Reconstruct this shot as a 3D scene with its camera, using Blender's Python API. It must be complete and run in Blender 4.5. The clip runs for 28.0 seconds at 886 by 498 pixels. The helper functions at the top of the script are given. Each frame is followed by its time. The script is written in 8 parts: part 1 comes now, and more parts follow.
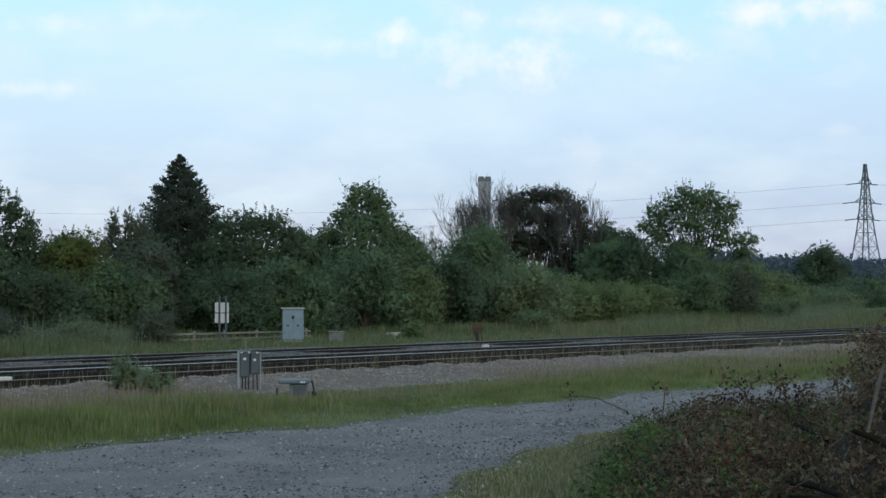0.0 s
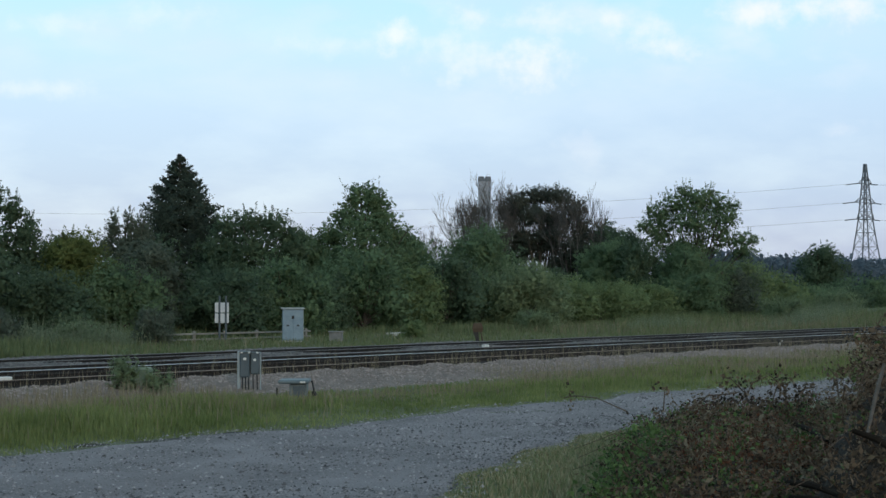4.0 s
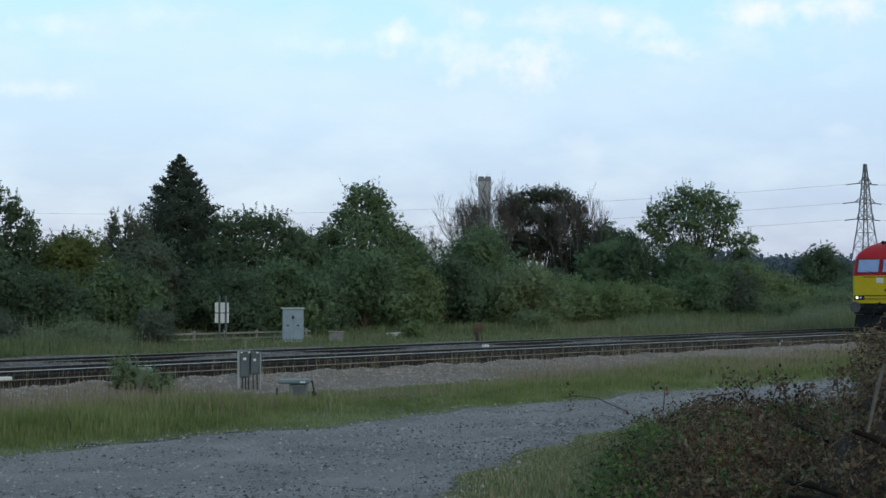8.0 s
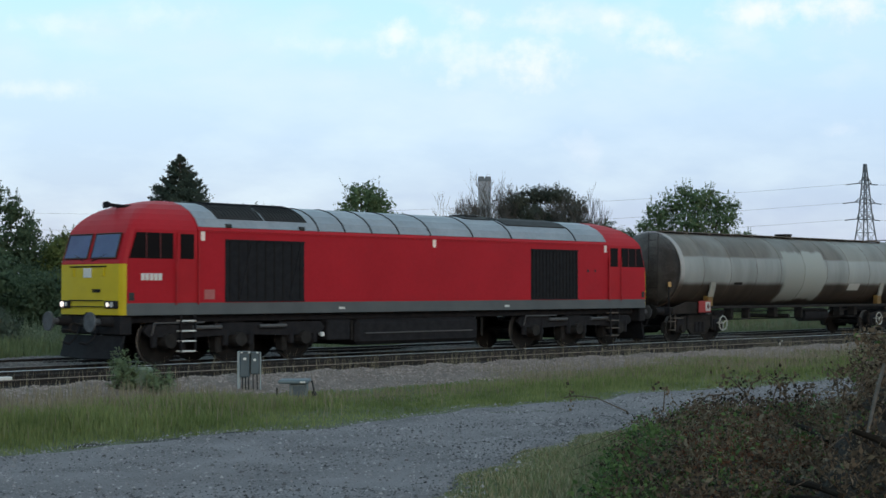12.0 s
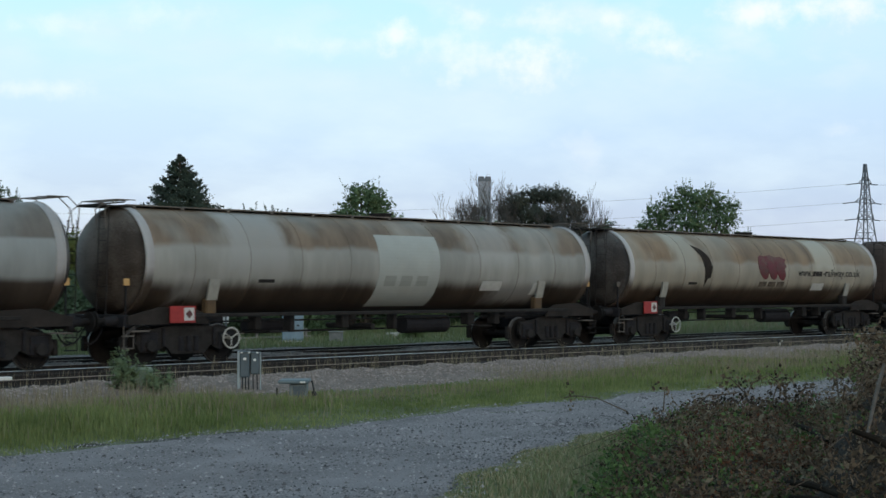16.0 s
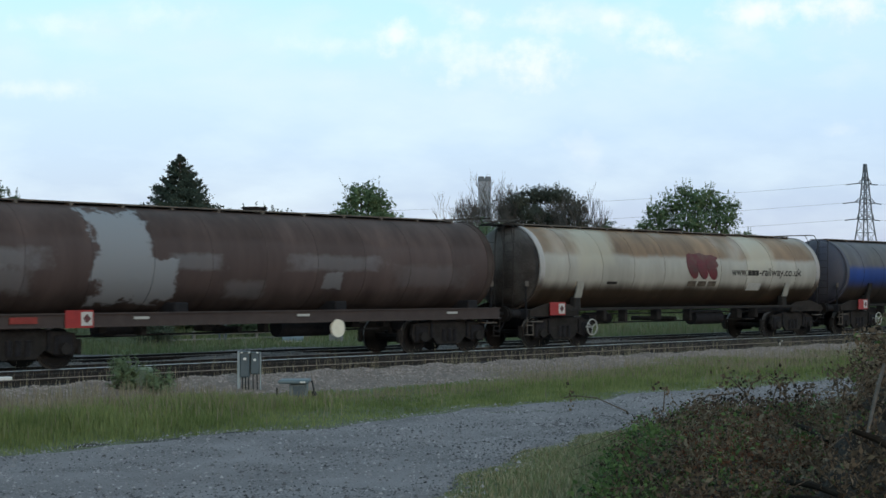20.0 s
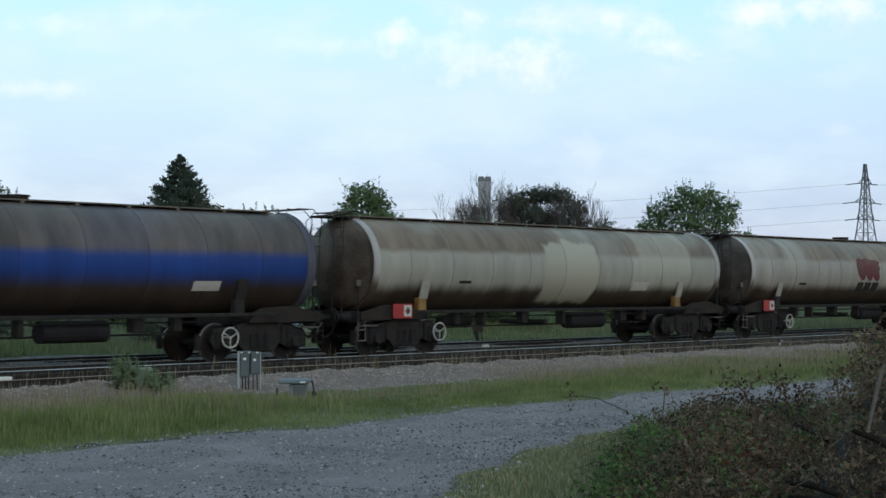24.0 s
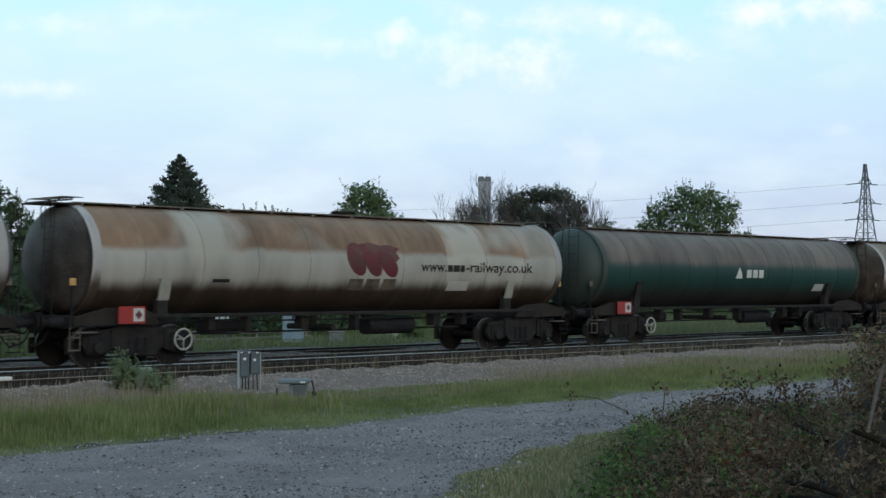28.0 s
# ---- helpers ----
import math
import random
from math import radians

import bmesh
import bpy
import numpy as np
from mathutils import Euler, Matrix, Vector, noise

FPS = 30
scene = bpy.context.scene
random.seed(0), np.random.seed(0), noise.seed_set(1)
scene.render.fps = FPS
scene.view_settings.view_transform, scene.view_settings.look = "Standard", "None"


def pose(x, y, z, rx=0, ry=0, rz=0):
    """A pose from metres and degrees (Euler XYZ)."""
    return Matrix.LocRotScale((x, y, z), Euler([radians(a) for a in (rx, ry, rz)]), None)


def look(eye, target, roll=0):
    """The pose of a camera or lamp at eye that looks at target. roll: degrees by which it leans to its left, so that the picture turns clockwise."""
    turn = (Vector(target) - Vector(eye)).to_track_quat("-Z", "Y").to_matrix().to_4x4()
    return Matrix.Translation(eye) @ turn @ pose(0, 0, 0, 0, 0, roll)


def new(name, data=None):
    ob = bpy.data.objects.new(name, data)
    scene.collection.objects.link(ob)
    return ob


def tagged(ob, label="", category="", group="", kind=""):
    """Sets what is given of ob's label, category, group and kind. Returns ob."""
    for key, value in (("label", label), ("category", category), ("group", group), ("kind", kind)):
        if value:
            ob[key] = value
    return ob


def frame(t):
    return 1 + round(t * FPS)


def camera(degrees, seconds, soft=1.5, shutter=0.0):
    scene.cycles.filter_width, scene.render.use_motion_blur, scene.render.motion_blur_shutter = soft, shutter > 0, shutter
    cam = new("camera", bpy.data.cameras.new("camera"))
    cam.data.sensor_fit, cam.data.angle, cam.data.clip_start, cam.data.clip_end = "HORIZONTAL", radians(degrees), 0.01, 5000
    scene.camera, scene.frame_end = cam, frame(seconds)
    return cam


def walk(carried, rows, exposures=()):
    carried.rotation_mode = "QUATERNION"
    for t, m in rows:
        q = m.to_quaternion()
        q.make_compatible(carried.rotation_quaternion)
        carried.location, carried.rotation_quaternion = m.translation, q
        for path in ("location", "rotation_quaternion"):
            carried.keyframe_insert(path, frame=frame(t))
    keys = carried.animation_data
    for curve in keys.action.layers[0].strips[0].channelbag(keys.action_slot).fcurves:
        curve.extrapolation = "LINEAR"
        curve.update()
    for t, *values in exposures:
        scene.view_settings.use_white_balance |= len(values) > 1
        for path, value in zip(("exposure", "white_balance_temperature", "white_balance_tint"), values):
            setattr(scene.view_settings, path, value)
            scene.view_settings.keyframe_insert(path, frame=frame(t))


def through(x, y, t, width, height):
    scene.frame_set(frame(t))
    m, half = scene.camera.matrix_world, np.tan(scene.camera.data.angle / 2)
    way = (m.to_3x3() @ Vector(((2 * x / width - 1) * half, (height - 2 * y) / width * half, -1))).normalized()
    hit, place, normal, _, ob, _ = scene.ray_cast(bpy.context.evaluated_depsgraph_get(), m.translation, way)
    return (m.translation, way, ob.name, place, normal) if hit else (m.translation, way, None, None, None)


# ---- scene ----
# camera: stands still on its tripod beside the gravel track
cam = camera(33.64, 28.0, soft=1.5, shutter=0.15)
EYE = Vector((0.0, 0.0, 1.751))
AIM = EYE + Vector((0.72030, 0.69309, 0.02761)) * 50
walk(cam, [(0.0, look(EYE, AIM)), (28.0, look(EYE, AIM))], [(0.0, 0.04), (8.0, 0.04), (12.0, 0.08), (28.0, 0.12)])


# ---------------------------------------------------------------- light
def build_world():
    w = bpy.data.worlds.new("evening_sky")
    scene.world = w
    w.use_nodes = True
    nt = w.node_tree
    nt.nodes.clear()
    N, L = nt.nodes.new, nt.links.new
    out = N("ShaderNodeOutputWorld")
    sky = N("ShaderNodeTexSky")
    sky.sky_type = "NISHITA"
    sky.sun_disc = False
    sky.sun_elevation = radians(7)
    sky.sun_rotation = radians(200)
    bg = N("ShaderNodeBackground")
    bg.inputs["Strength"].default_value = 0.05
    L(sky.outputs[0], bg.inputs["Color"])
    tc = N("ShaderNodeTexCoord")
    sep = N("ShaderNodeSeparateXYZ")
    L(tc.outputs["Generated"], sep.inputs[0])
    # haze gradient with height
    ramp = N("ShaderNodeValToRGB")
    e = ramp.color_ramp.elements
    e[0].position, e[0].color = 0.0, (0.37, 0.46, 0.70, 1)
    e[1].position, e[1].color = 1.0, (0.40, 0.62, 0.72, 1)
    for p, c in ((0.05, (0.375, 0.495, 0.775, 1)), (0.12, (0.475, 0.635, 0.88, 1)), (0.17, (0.51, 0.755, 0.92, 1)), (0.21, (0.44, 0.77, 0.90, 1))):
        k = e.new(p)
        k.color = c
    L(sep.outputs["Z"], ramp.inputs[0])
    # clouds laid on a flat sheet overhead
    add = N("ShaderNodeMath")
    add.operation = "ADD"
    add.inputs[1].default_value = 0.30
    L(sep.outputs["Z"], add.inputs[0])
    dx = N("ShaderNodeMath")
    dy = N("ShaderNodeMath")
    for d, ch in ((dx, "X"), (dy, "Y")):
        d.operation = "DIVIDE"
        L(sep.outputs[ch], d.inputs[0])
        L(add.outputs[0], d.inputs[1])
    comb = N("ShaderNodeCombineXYZ")
    L(dx.outputs[0], comb.inputs[0])
    L(dy.outputs[0], comb.inputs[1])
    big = N("ShaderNodeTexNoise")
    big.inputs["Scale"].default_value = 3.2
    big.inputs["Detail"].default_value = 6
    big.inputs["Roughness"].default_value = 0.55
    L(comb.outputs[0], big.inputs["Vector"])
    fine = N("ShaderNodeTexNoise")
    fine.inputs["Scale"].default_value = 8.5
    fine.inputs["Detail"].default_value = 5
    fine.inputs["Roughness"].default_value = 0.48
    L(comb.outputs[0], fine.inputs["Vector"])
    r1 = N("ShaderNodeValToRGB")
    r1.color_ramp.elements[0].position, r1.color_ramp.elements[1].position = 0.42, 0.68
    L(big.outputs["Fac"], r1.inputs[0])
    r2 = N("ShaderNodeValToRGB")
    r2.color_ramp.elements[0].position, r2.color_ramp.elements[1].position = 0.48, 0.70
    L(fine.outputs["Fac"], r2.inputs[0])
    hi = N("ShaderNodeMapRange")
    hi.inputs["From Min"].default_value, hi.inputs["From Max"].default_value = 0.115, 0.165
    L(sep.outputs["Z"], hi.inputs["Value"])
    m0 = N("ShaderNodeMath")
    m0.operation = "MULTIPLY"
    L(r2.outputs[0], m0.inputs[0])
    L(hi.outputs[0], m0.inputs[1])
    # the puffs gather in one quarter of the sky
    side = N("ShaderNodeVectorMath")
    side.operation = "DOT_PRODUCT"
    side.inputs[1].default_value = (0.69339, -0.72056, 0)
    L(tc.outputs["Generated"], side.inputs[0])
    bank = N("ShaderNodeMapRange")
    bank.inputs["From Min"].default_value, bank.inputs["From Max"].default_value = -0.10, 0.0
    bank.inputs["To Min"].default_value, bank.inputs["To Max"].default_value = 0.12, 0.30
    L(side.outputs["Value"], bank.inputs["Value"])
    m1 = N("ShaderNodeMath")
    m1.operation = "MULTIPLY"
    L(m0.outputs[0], m1.inputs[0])
    L(bank.outputs[0], m1.inputs[1])
    soft = N("ShaderNodeMath")
    soft.operation = "MULTIPLY"
    soft.inputs[1].default_value = 0.75
    L(r1.outputs[0], soft.inputs[0])
    veil = N("ShaderNodeMixRGB")
    veil.inputs[2].default_value = (0.585, 0.72, 0.92, 1)
    L(soft.outputs[0], veil.inputs[0])
    L(ramp.outputs[0], veil.inputs[1])
    puff = N("ShaderNodeMixRGB")
    puff.inputs[2].default_value = (0.96, 0.88, 0.97, 1)
    L(m1.outputs[0], puff.inputs[0])
    L(veil.outputs[0], puff.inputs[1])
    # single sunlit puffs: azimuth and height as slopes off the north-east, half width, half height
    def dot(vec):
        n = N("ShaderNodeVectorMath")
        n.operation = "DOT_PRODUCT"
        n.inputs[1].default_value = vec
        L(tc.outputs["Generated"], n.inputs[0])
        return n.outputs["Value"]
    def math_node(op, a, b, c=None):
        n = N("ShaderNodeMath")
        n.operation = op
        for k, v in enumerate((a, b, c)):
            if v is None:
                continue
            if isinstance(v, (int, float)):
                n.inputs[k].default_value = v
            else:
                L(v, n.inputs[k])
        return n.outputs[0]
    ahead = math_node("MAXIMUM", dot((0.72056, 0.69339, 0)), 0.05)
    az = math_node("DIVIDE", side.outputs["Value"], ahead)
    el = math_node("DIVIDE", sep.outputs["Z"], ahead)
    flat = N("ShaderNodeCombineXYZ")
    L(az, flat.inputs[0])
    L(el, flat.inputs[1])
    curl = N("ShaderNodeTexNoise")
    curl.inputs["Scale"].default_value = 55
    curl.inputs["Detail"].default_value = 5
    curl.inputs["Roughness"].default_value = 0.6
    L(flat.outputs[0], curl.inputs["Vector"])
    fray = math_node("MULTIPLY_ADD", curl.outputs["Fac"], -4.2, 2.1)
    total = None
    for a0, e0, wa, we, amt in ((-0.033, 0.173, 0.012, 0.010, 0.85), (0.012, 0.160, 0.022, 0.016, 0.6), (0.019, 0.186, 0.014, 0.008, 0.6), (0.062, 0.157, 0.022, 0.013, 0.9), (0.070, 0.184, 0.020, 0.008, 0.6), (0.117, 0.186, 0.012, 0.007, 0.7),
                                (0.146, 0.180, 0.012, 0.008, 0.7), (0.155, 0.166, 0.022, 0.007, 0.75), (0.217, 0.190, 0.024, 0.009, 0.9), (0.272, 0.194, 0.030, 0.010, 0.9), (0.096, 0.094, 0.013, 0.012, 0.20), (0.273, 0.111, 0.012, 0.005, 0.25),
                                (-0.270, 0.180, 0.026, 0.006, 0.40), (-0.280, 0.137, 0.040, 0.005, 0.40), (-0.195, 0.188, 0.030, 0.008, 0.30), (-0.075, 0.168, 0.030, 0.006, 0.35)):
        da = math_node("MULTIPLY", math_node("SUBTRACT", az, a0), 1 / wa)
        de = math_node("MULTIPLY", math_node("SUBTRACT", el, e0), 1 / we)
        rr = math_node("ADD", math_node("SQRT", math_node("MULTIPLY_ADD", da, da, math_node("MULTIPLY", de, de)), 0), fray)
        mr = N("ShaderNodeMapRange")
        mr.interpolation_type = "SMOOTHSTEP"
        mr.inputs["From Min"].default_value, mr.inputs["From Max"].default_value = 1.7, -0.5
        mr.inputs["To Max"].default_value = 0.72 * amt
        L(rr, mr.inputs["Value"])
        total = mr.outputs[0] if total is None else math_node("MAXIMUM", total, mr.outputs[0])
    lit = N("ShaderNodeMixRGB")
    lit.inputs[2].default_value = (1.0, 0.93, 0.99, 1)
    L(total, lit.inputs[0])
    L(puff.outputs[0], lit.inputs[1])
    puff = lit
    bg2 = N("ShaderNodeBackground")
    bg2.inputs["Strength"].default_value = 0.89
    L(puff.outputs[0], bg2.inputs["Color"])
    both = N("ShaderNodeAddShader")
    L(bg.outputs[0], both.inputs[0])
    L(bg2.outputs[0], both.inputs[1])
    L(both.outputs[0], out.inputs["Surface"])


build_world()
sun = new("sun", bpy.data.lights.new("sun", "SUN"))
sun.data.energy = 0.7
sun.data.angle = radians(12)
sun.data.color = (1.0, 0.9, 0.8)
sun.matrix_world = look((-30, -60, 22), (0, 0, 0))


# ---------------------------------------------------------------- materials
MATS = {}


def mat(name, c1, c2=None, rough=0.8, scale=4.0, metal=0.0, bump=0.0, fine=40.0, island=0.0, rnd=0.0, contrast=0.22, spec=0.35, coat=0.0):
    """A two-scale noise material between the colours c1 and c2, in object space."""
    if name in MATS:
        return MATS[name]
    m = bpy.data.materials.new(name)
    m.use_nodes = True
    nt = m.node_tree
    N, L = nt.nodes.new, nt.links.new
    b = nt.nodes["Principled BSDF"]
    b.inputs["Roughness"].default_value = rough
    b.inputs["Metallic"].default_value = metal
    b.inputs["Specular IOR Level"].default_value = spec
    b.inputs["Coat Weight"].default_value = coat
    c2 = c2 or tuple(v * 0.7 for v in c1)
    tc = N("ShaderNodeTexCoord")
    n1 = N("ShaderNodeTexNoise")
    n1.inputs["Scale"].default_value = scale
    n1.inputs["Detail"].default_value = 5
    n2 = N("ShaderNodeTexNoise")
    n2.inputs["Scale"].default_value = fine
    n2.inputs["Detail"].default_value = 4
    for n in (n1, n2):
        L(tc.outputs["Object"], n.inputs["Vector"])
    mx = N("ShaderNodeMath")
    mx.operation = "MULTIPLY_ADD"
    mx.inputs[1].default_value = 0.35
    L(n2.outputs["Fac"], mx.inputs[0])
    m3 = N("ShaderNodeMath")
    m3.operation = "MULTIPLY"
    m3.inputs[1].default_value = 0.65
    L(n1.outputs["Fac"], m3.inputs[0])
    L(m3.outputs[0], mx.inputs[2])
    fac = mx.outputs[0]
    for weight, kind in ((island, "ShaderNodeNewGeometry"), (rnd, "ShaderNodeObjectInfo")):
        if weight:
            g = N(kind)
            a = N("ShaderNodeMath")
            a.operation = "SUBTRACT"
            L(g.outputs["Random Per Island" if island and kind == "ShaderNodeNewGeometry" else "Random"], a.inputs[0])
            a.inputs[1].default_value = 0.5
            a2 = N("ShaderNodeMath")
            a2.operation = "MULTIPLY_ADD"
            a2.inputs[1].default_value = weight
            L(a.outputs[0], a2.inputs[0])
            L(fac, a2.inputs[2])
            fac = a2.outputs[0]
    r = N("ShaderNodeValToRGB")
    r.color_ramp.elements[0].position, r.color_ramp.elements[0].color = 0.5 - contrast, (*c1, 1)
    r.color_ramp.elements[1].position, r.color_ramp.elements[1].color = 0.5 + contrast, (*c2, 1)
    L(fac, r.inputs[0])
    L(r.outputs[0], b.inputs["Base Color"])
    if bump:
        bp = N("ShaderNodeBump")
        bp.inputs["Strength"].default_value = bump
        bp.inputs["Distance"].default_value = 0.02
        L(n2.outputs["Fac"], bp.inputs["Height"])
        L(bp.outputs[0], b.inputs["Normal"])
    MATS[name] = m
    return m


def crownmat(name, c1, c2, geo=0.40, through=0.25):
    """Crown leaves: colour by tuft and leaf; each leaf is shaded mostly as its tuft lies."""
    m = mat(name, c1, c2, 0.7, 0.55, island=0.16, contrast=0.17, fine=2.1, spec=0.2)
    nt = m.node_tree
    N, L = nt.nodes.new, nt.links.new
    b = nt.nodes["Principled BSDF"]
    at = N("ShaderNodeAttribute")
    at.attribute_name = "tuft_normal"
    ge = N("ShaderNodeNewGeometry")
    mx = N("ShaderNodeMix")
    mx.data_type = "VECTOR"
    mx.inputs["Factor"].default_value = geo
    L(at.outputs["Vector"], mx.inputs[4])
    L(ge.outputs["Normal"], mx.inputs[5])
    nn = N("ShaderNodeVectorMath")
    nn.operation = "NORMALIZE"
    L(mx.outputs[1], nn.inputs[0])
    L(nn.outputs[0], b.inputs["Normal"])
    tr = N("ShaderNodeBsdfTranslucent")
    L(b.inputs["Base Color"].links[0].from_socket, tr.inputs["Color"])
    mix = N("ShaderNodeMixShader")
    mix.inputs[0].default_value = through
    L(b.outputs[0], mix.inputs[1])
    L(tr.outputs[0], mix.inputs[2])
    L(mix.outputs[0], nt.nodes["Material Output"].inputs["Surface"])
    return m


def leafmat(name, c1, c2, rough=0.65, island=0.20):
    """Leaves: colour by leaf, a little light let through."""
    if name in MATS:
        return MATS[name]
    m = mat(name, c1, c2, rough, 0.75, island=island, contrast=0.20, fine=3.0, spec=0.25)
    nt = m.node_tree
    b = nt.nodes["Principled BSDF"]
    tr = nt.nodes.new("ShaderNodeBsdfTranslucent")
    col = b.inputs["Base Color"].links[0].from_socket
    nt.links.new(col, tr.inputs["Color"])
    mix = nt.nodes.new("ShaderNodeMixShader")
    mix.inputs[0].default_value = 0.42
    nt.links.new(b.outputs[0], mix.inputs[1])
    nt.links.new(tr.outputs[0], mix.inputs[2])
    nt.links.new(mix.outputs[0], nt.nodes["Material Output"].inputs["Surface"])
    return m


# ---------------------------------------------------------------- mesh helpers
def part(name, bm, material, parent=None, label="", smooth=False):
    me = bpy.data.meshes.new(name)
    if smooth:
        for f in bm.faces:
            f.smooth = True
    bm.to_mesh(me)
    bm.free()
    me.materials.append(material)
    ob = new(name, me)
    if parent is not None:
        ob.parent = parent
    if label:
        tagged(ob, label)
    return ob


def share(name, me, parent, m):
    ob = new(name, me)
    ob.parent = parent
    ob.matrix_local = m
    return ob


def box(x0, x1, y0, y1, z0, z1, bevel=0.0, bm=None):
    bm = bm or bmesh.new()
    r = bmesh.ops.create_cube(bm, size=1.0, matrix=Matrix.Translation(((x0 + x1) / 2, (y0 + y1) / 2, (z0 + z1) / 2)) @ Matrix.Diagonal((abs(x1 - x0), abs(y1 - y0), abs(z1 - z0), 1)))
    if bevel:
        es = {e for v in r["verts"] for e in v.link_edges}
        bmesh.ops.bevel(bm, geom=list(es), offset=bevel, segments=1, affect="EDGES")
    return bm


def rod(p, q, r0, r1=None, n=8, bm=None, caps=True):
    bm = bm or bmesh.new()
    p, q = Vector(p), Vector(q)
    d = q - p
    m = Matrix.Translation((p + q) / 2) @ d.to_track_quat("Z", "Y").to_matrix().to_4x4()
    bmesh.ops.create_cone(bm, cap_ends=caps, segments=n, radius1=r0, radius2=r0 if r1 is None else r1, depth=d.length, matrix=m)
    return bm


def ring(c, axis, R, r, n=20, k=6, bm=None):
    """A torus of radius R round the axis at c."""
    bm = bm or bmesh.new()
    q = Vector(axis).to_track_quat("Z", "Y").to_matrix()
    vs = []
    for i in range(n):
        a = 2 * math.pi * i / n
        row = []
        for j in range(k):
            b = 2 * math.pi * j / k
            row.append(bm.verts.new(Vector(c) + q @ Vector(((R + r * math.cos(b)) * math.cos(a), (R + r * math.cos(b)) * math.sin(a), r * math.sin(b)))))
        vs.append(row)
    for i in range(n):
        for j in range(k):
            bm.faces.new((vs[i][j], vs[(i + 1) % n][j], vs[(i + 1) % n][(j + 1) % k], vs[i][(j + 1) % k]))
    return bm


def loft(sections, close=False, cap=True, bm=None):
    """Skin a row of equally long point rings."""
    bm = bm or bmesh.new()
    rows = [[bm.verts.new(p) for p in s] for s in sections]
    n = len(rows[0])
    for a, b in zip(rows, rows[1:]):
        for i in range(n if close else n - 1):
            j = (i + 1) % n
            bm.faces.new((a[i], a[j], b[j], b[i]))
    if cap and close:
        bm.faces.new(list(reversed(rows[0])))
        bm.faces.new(rows[-1])
    bmesh.ops.recalc_face_normals(bm, faces=bm.faces)
    return bm


def np_mesh(name, verts, faces, material, parent=None, smooth=False):
    """A mesh from arrays: verts (n, 3), faces (m, k)."""
    me = bpy.data.meshes.new(name)
    verts = np.asarray(verts, np.float32)
    faces = np.asarray(faces, np.int32)
    k = faces.shape[1]
    me.vertices.add(len(verts))
    me.vertices.foreach_set("co", verts.ravel())
    me.loops.add(faces.size)
    me.loops.foreach_set("vertex_index", faces.ravel())
    me.polygons.add(len(faces))
    me.polygons.foreach_set("loop_start", np.arange(0, faces.size, k, dtype=np.int32))
    me.update(calc_edges=True)
    if smooth:
        me.polygons.foreach_set("use_smooth", np.ones(len(faces), bool))
    me.materials.append(material)
    ob = new(name, me)
    if parent is not None:
        ob.parent = parent
    return ob


def rods_mesh(name, segs, n, material, parent=None):
    """Many open tapered rods in one mesh: segs hold start, end and the two radii."""
    a = np.array([(*p, *q, r0, r1) for p, q, r0, r1 in segs])
    p, q = a[:, 0:3], a[:, 3:6]
    d = q - p
    d /= np.linalg.norm(d, axis=1, keepdims=True) + 1e-9
    u = np.cross(d, np.where(np.abs(d[:, 2:3]) > 0.9, np.array([[1.0, 0, 0]]), np.array([[0, 0, 1.0]])))
    u /= np.linalg.norm(u, axis=1, keepdims=True)
    w = np.cross(d, u)
    th = 2 * math.pi * np.arange(n) / n
    rim = u[:, None] * np.cos(th)[None, :, None] + w[:, None] * np.sin(th)[None, :, None]
    v = np.concatenate([p[:, None] + rim * a[:, 6, None, None], q[:, None] + rim * a[:, 7, None, None]], 1)
    i = np.arange(n)
    f = np.stack([i, (i + 1) % n, (i + 1) % n + n, i + n], 1)
    f = (f[None] + 2 * n * np.arange(len(a))[:, None, None]).reshape(-1, 4)
    return np_mesh(name, v.reshape(-1, 3), f, material, parent)


def unit(rng, n):
    v = rng.normal(size=(n, 3))
    return v / np.linalg.norm(v, axis=1, keepdims=True)


def leaves(rng, centres, size, aspect=0.55, droop=0.0, up=0.4):
    """Folded four-point leaves at the centres, facing anywhere but leaning to the sky."""
    n = len(centres)
    a = unit(rng, n)
    a[:, 2] -= droop
    a /= np.linalg.norm(a, axis=1, keepdims=True)
    w = unit(rng, n)
    w[:, 2] += up
    b = np.cross(a, w)
    b /= np.linalg.norm(b, axis=1, keepdims=True) + 1e-6
    c = np.cross(a, b)
    s = (size * rng.uniform(0.6, 1.35, n))[:, None]
    v = np.empty((n, 4, 3))
    v[:, 0] = centres - a * s * 0.5
    v[:, 1] = centres + b * s * aspect * 0.5 + c * s * 0.10
    v[:, 2] = centres + a * s * 0.5
    v[:, 3] = centres - b * s * aspect * 0.5 + c * s * 0.10
    f = np.arange(4 * n).reshape(n, 4)
    return v.reshape(-1, 3), f


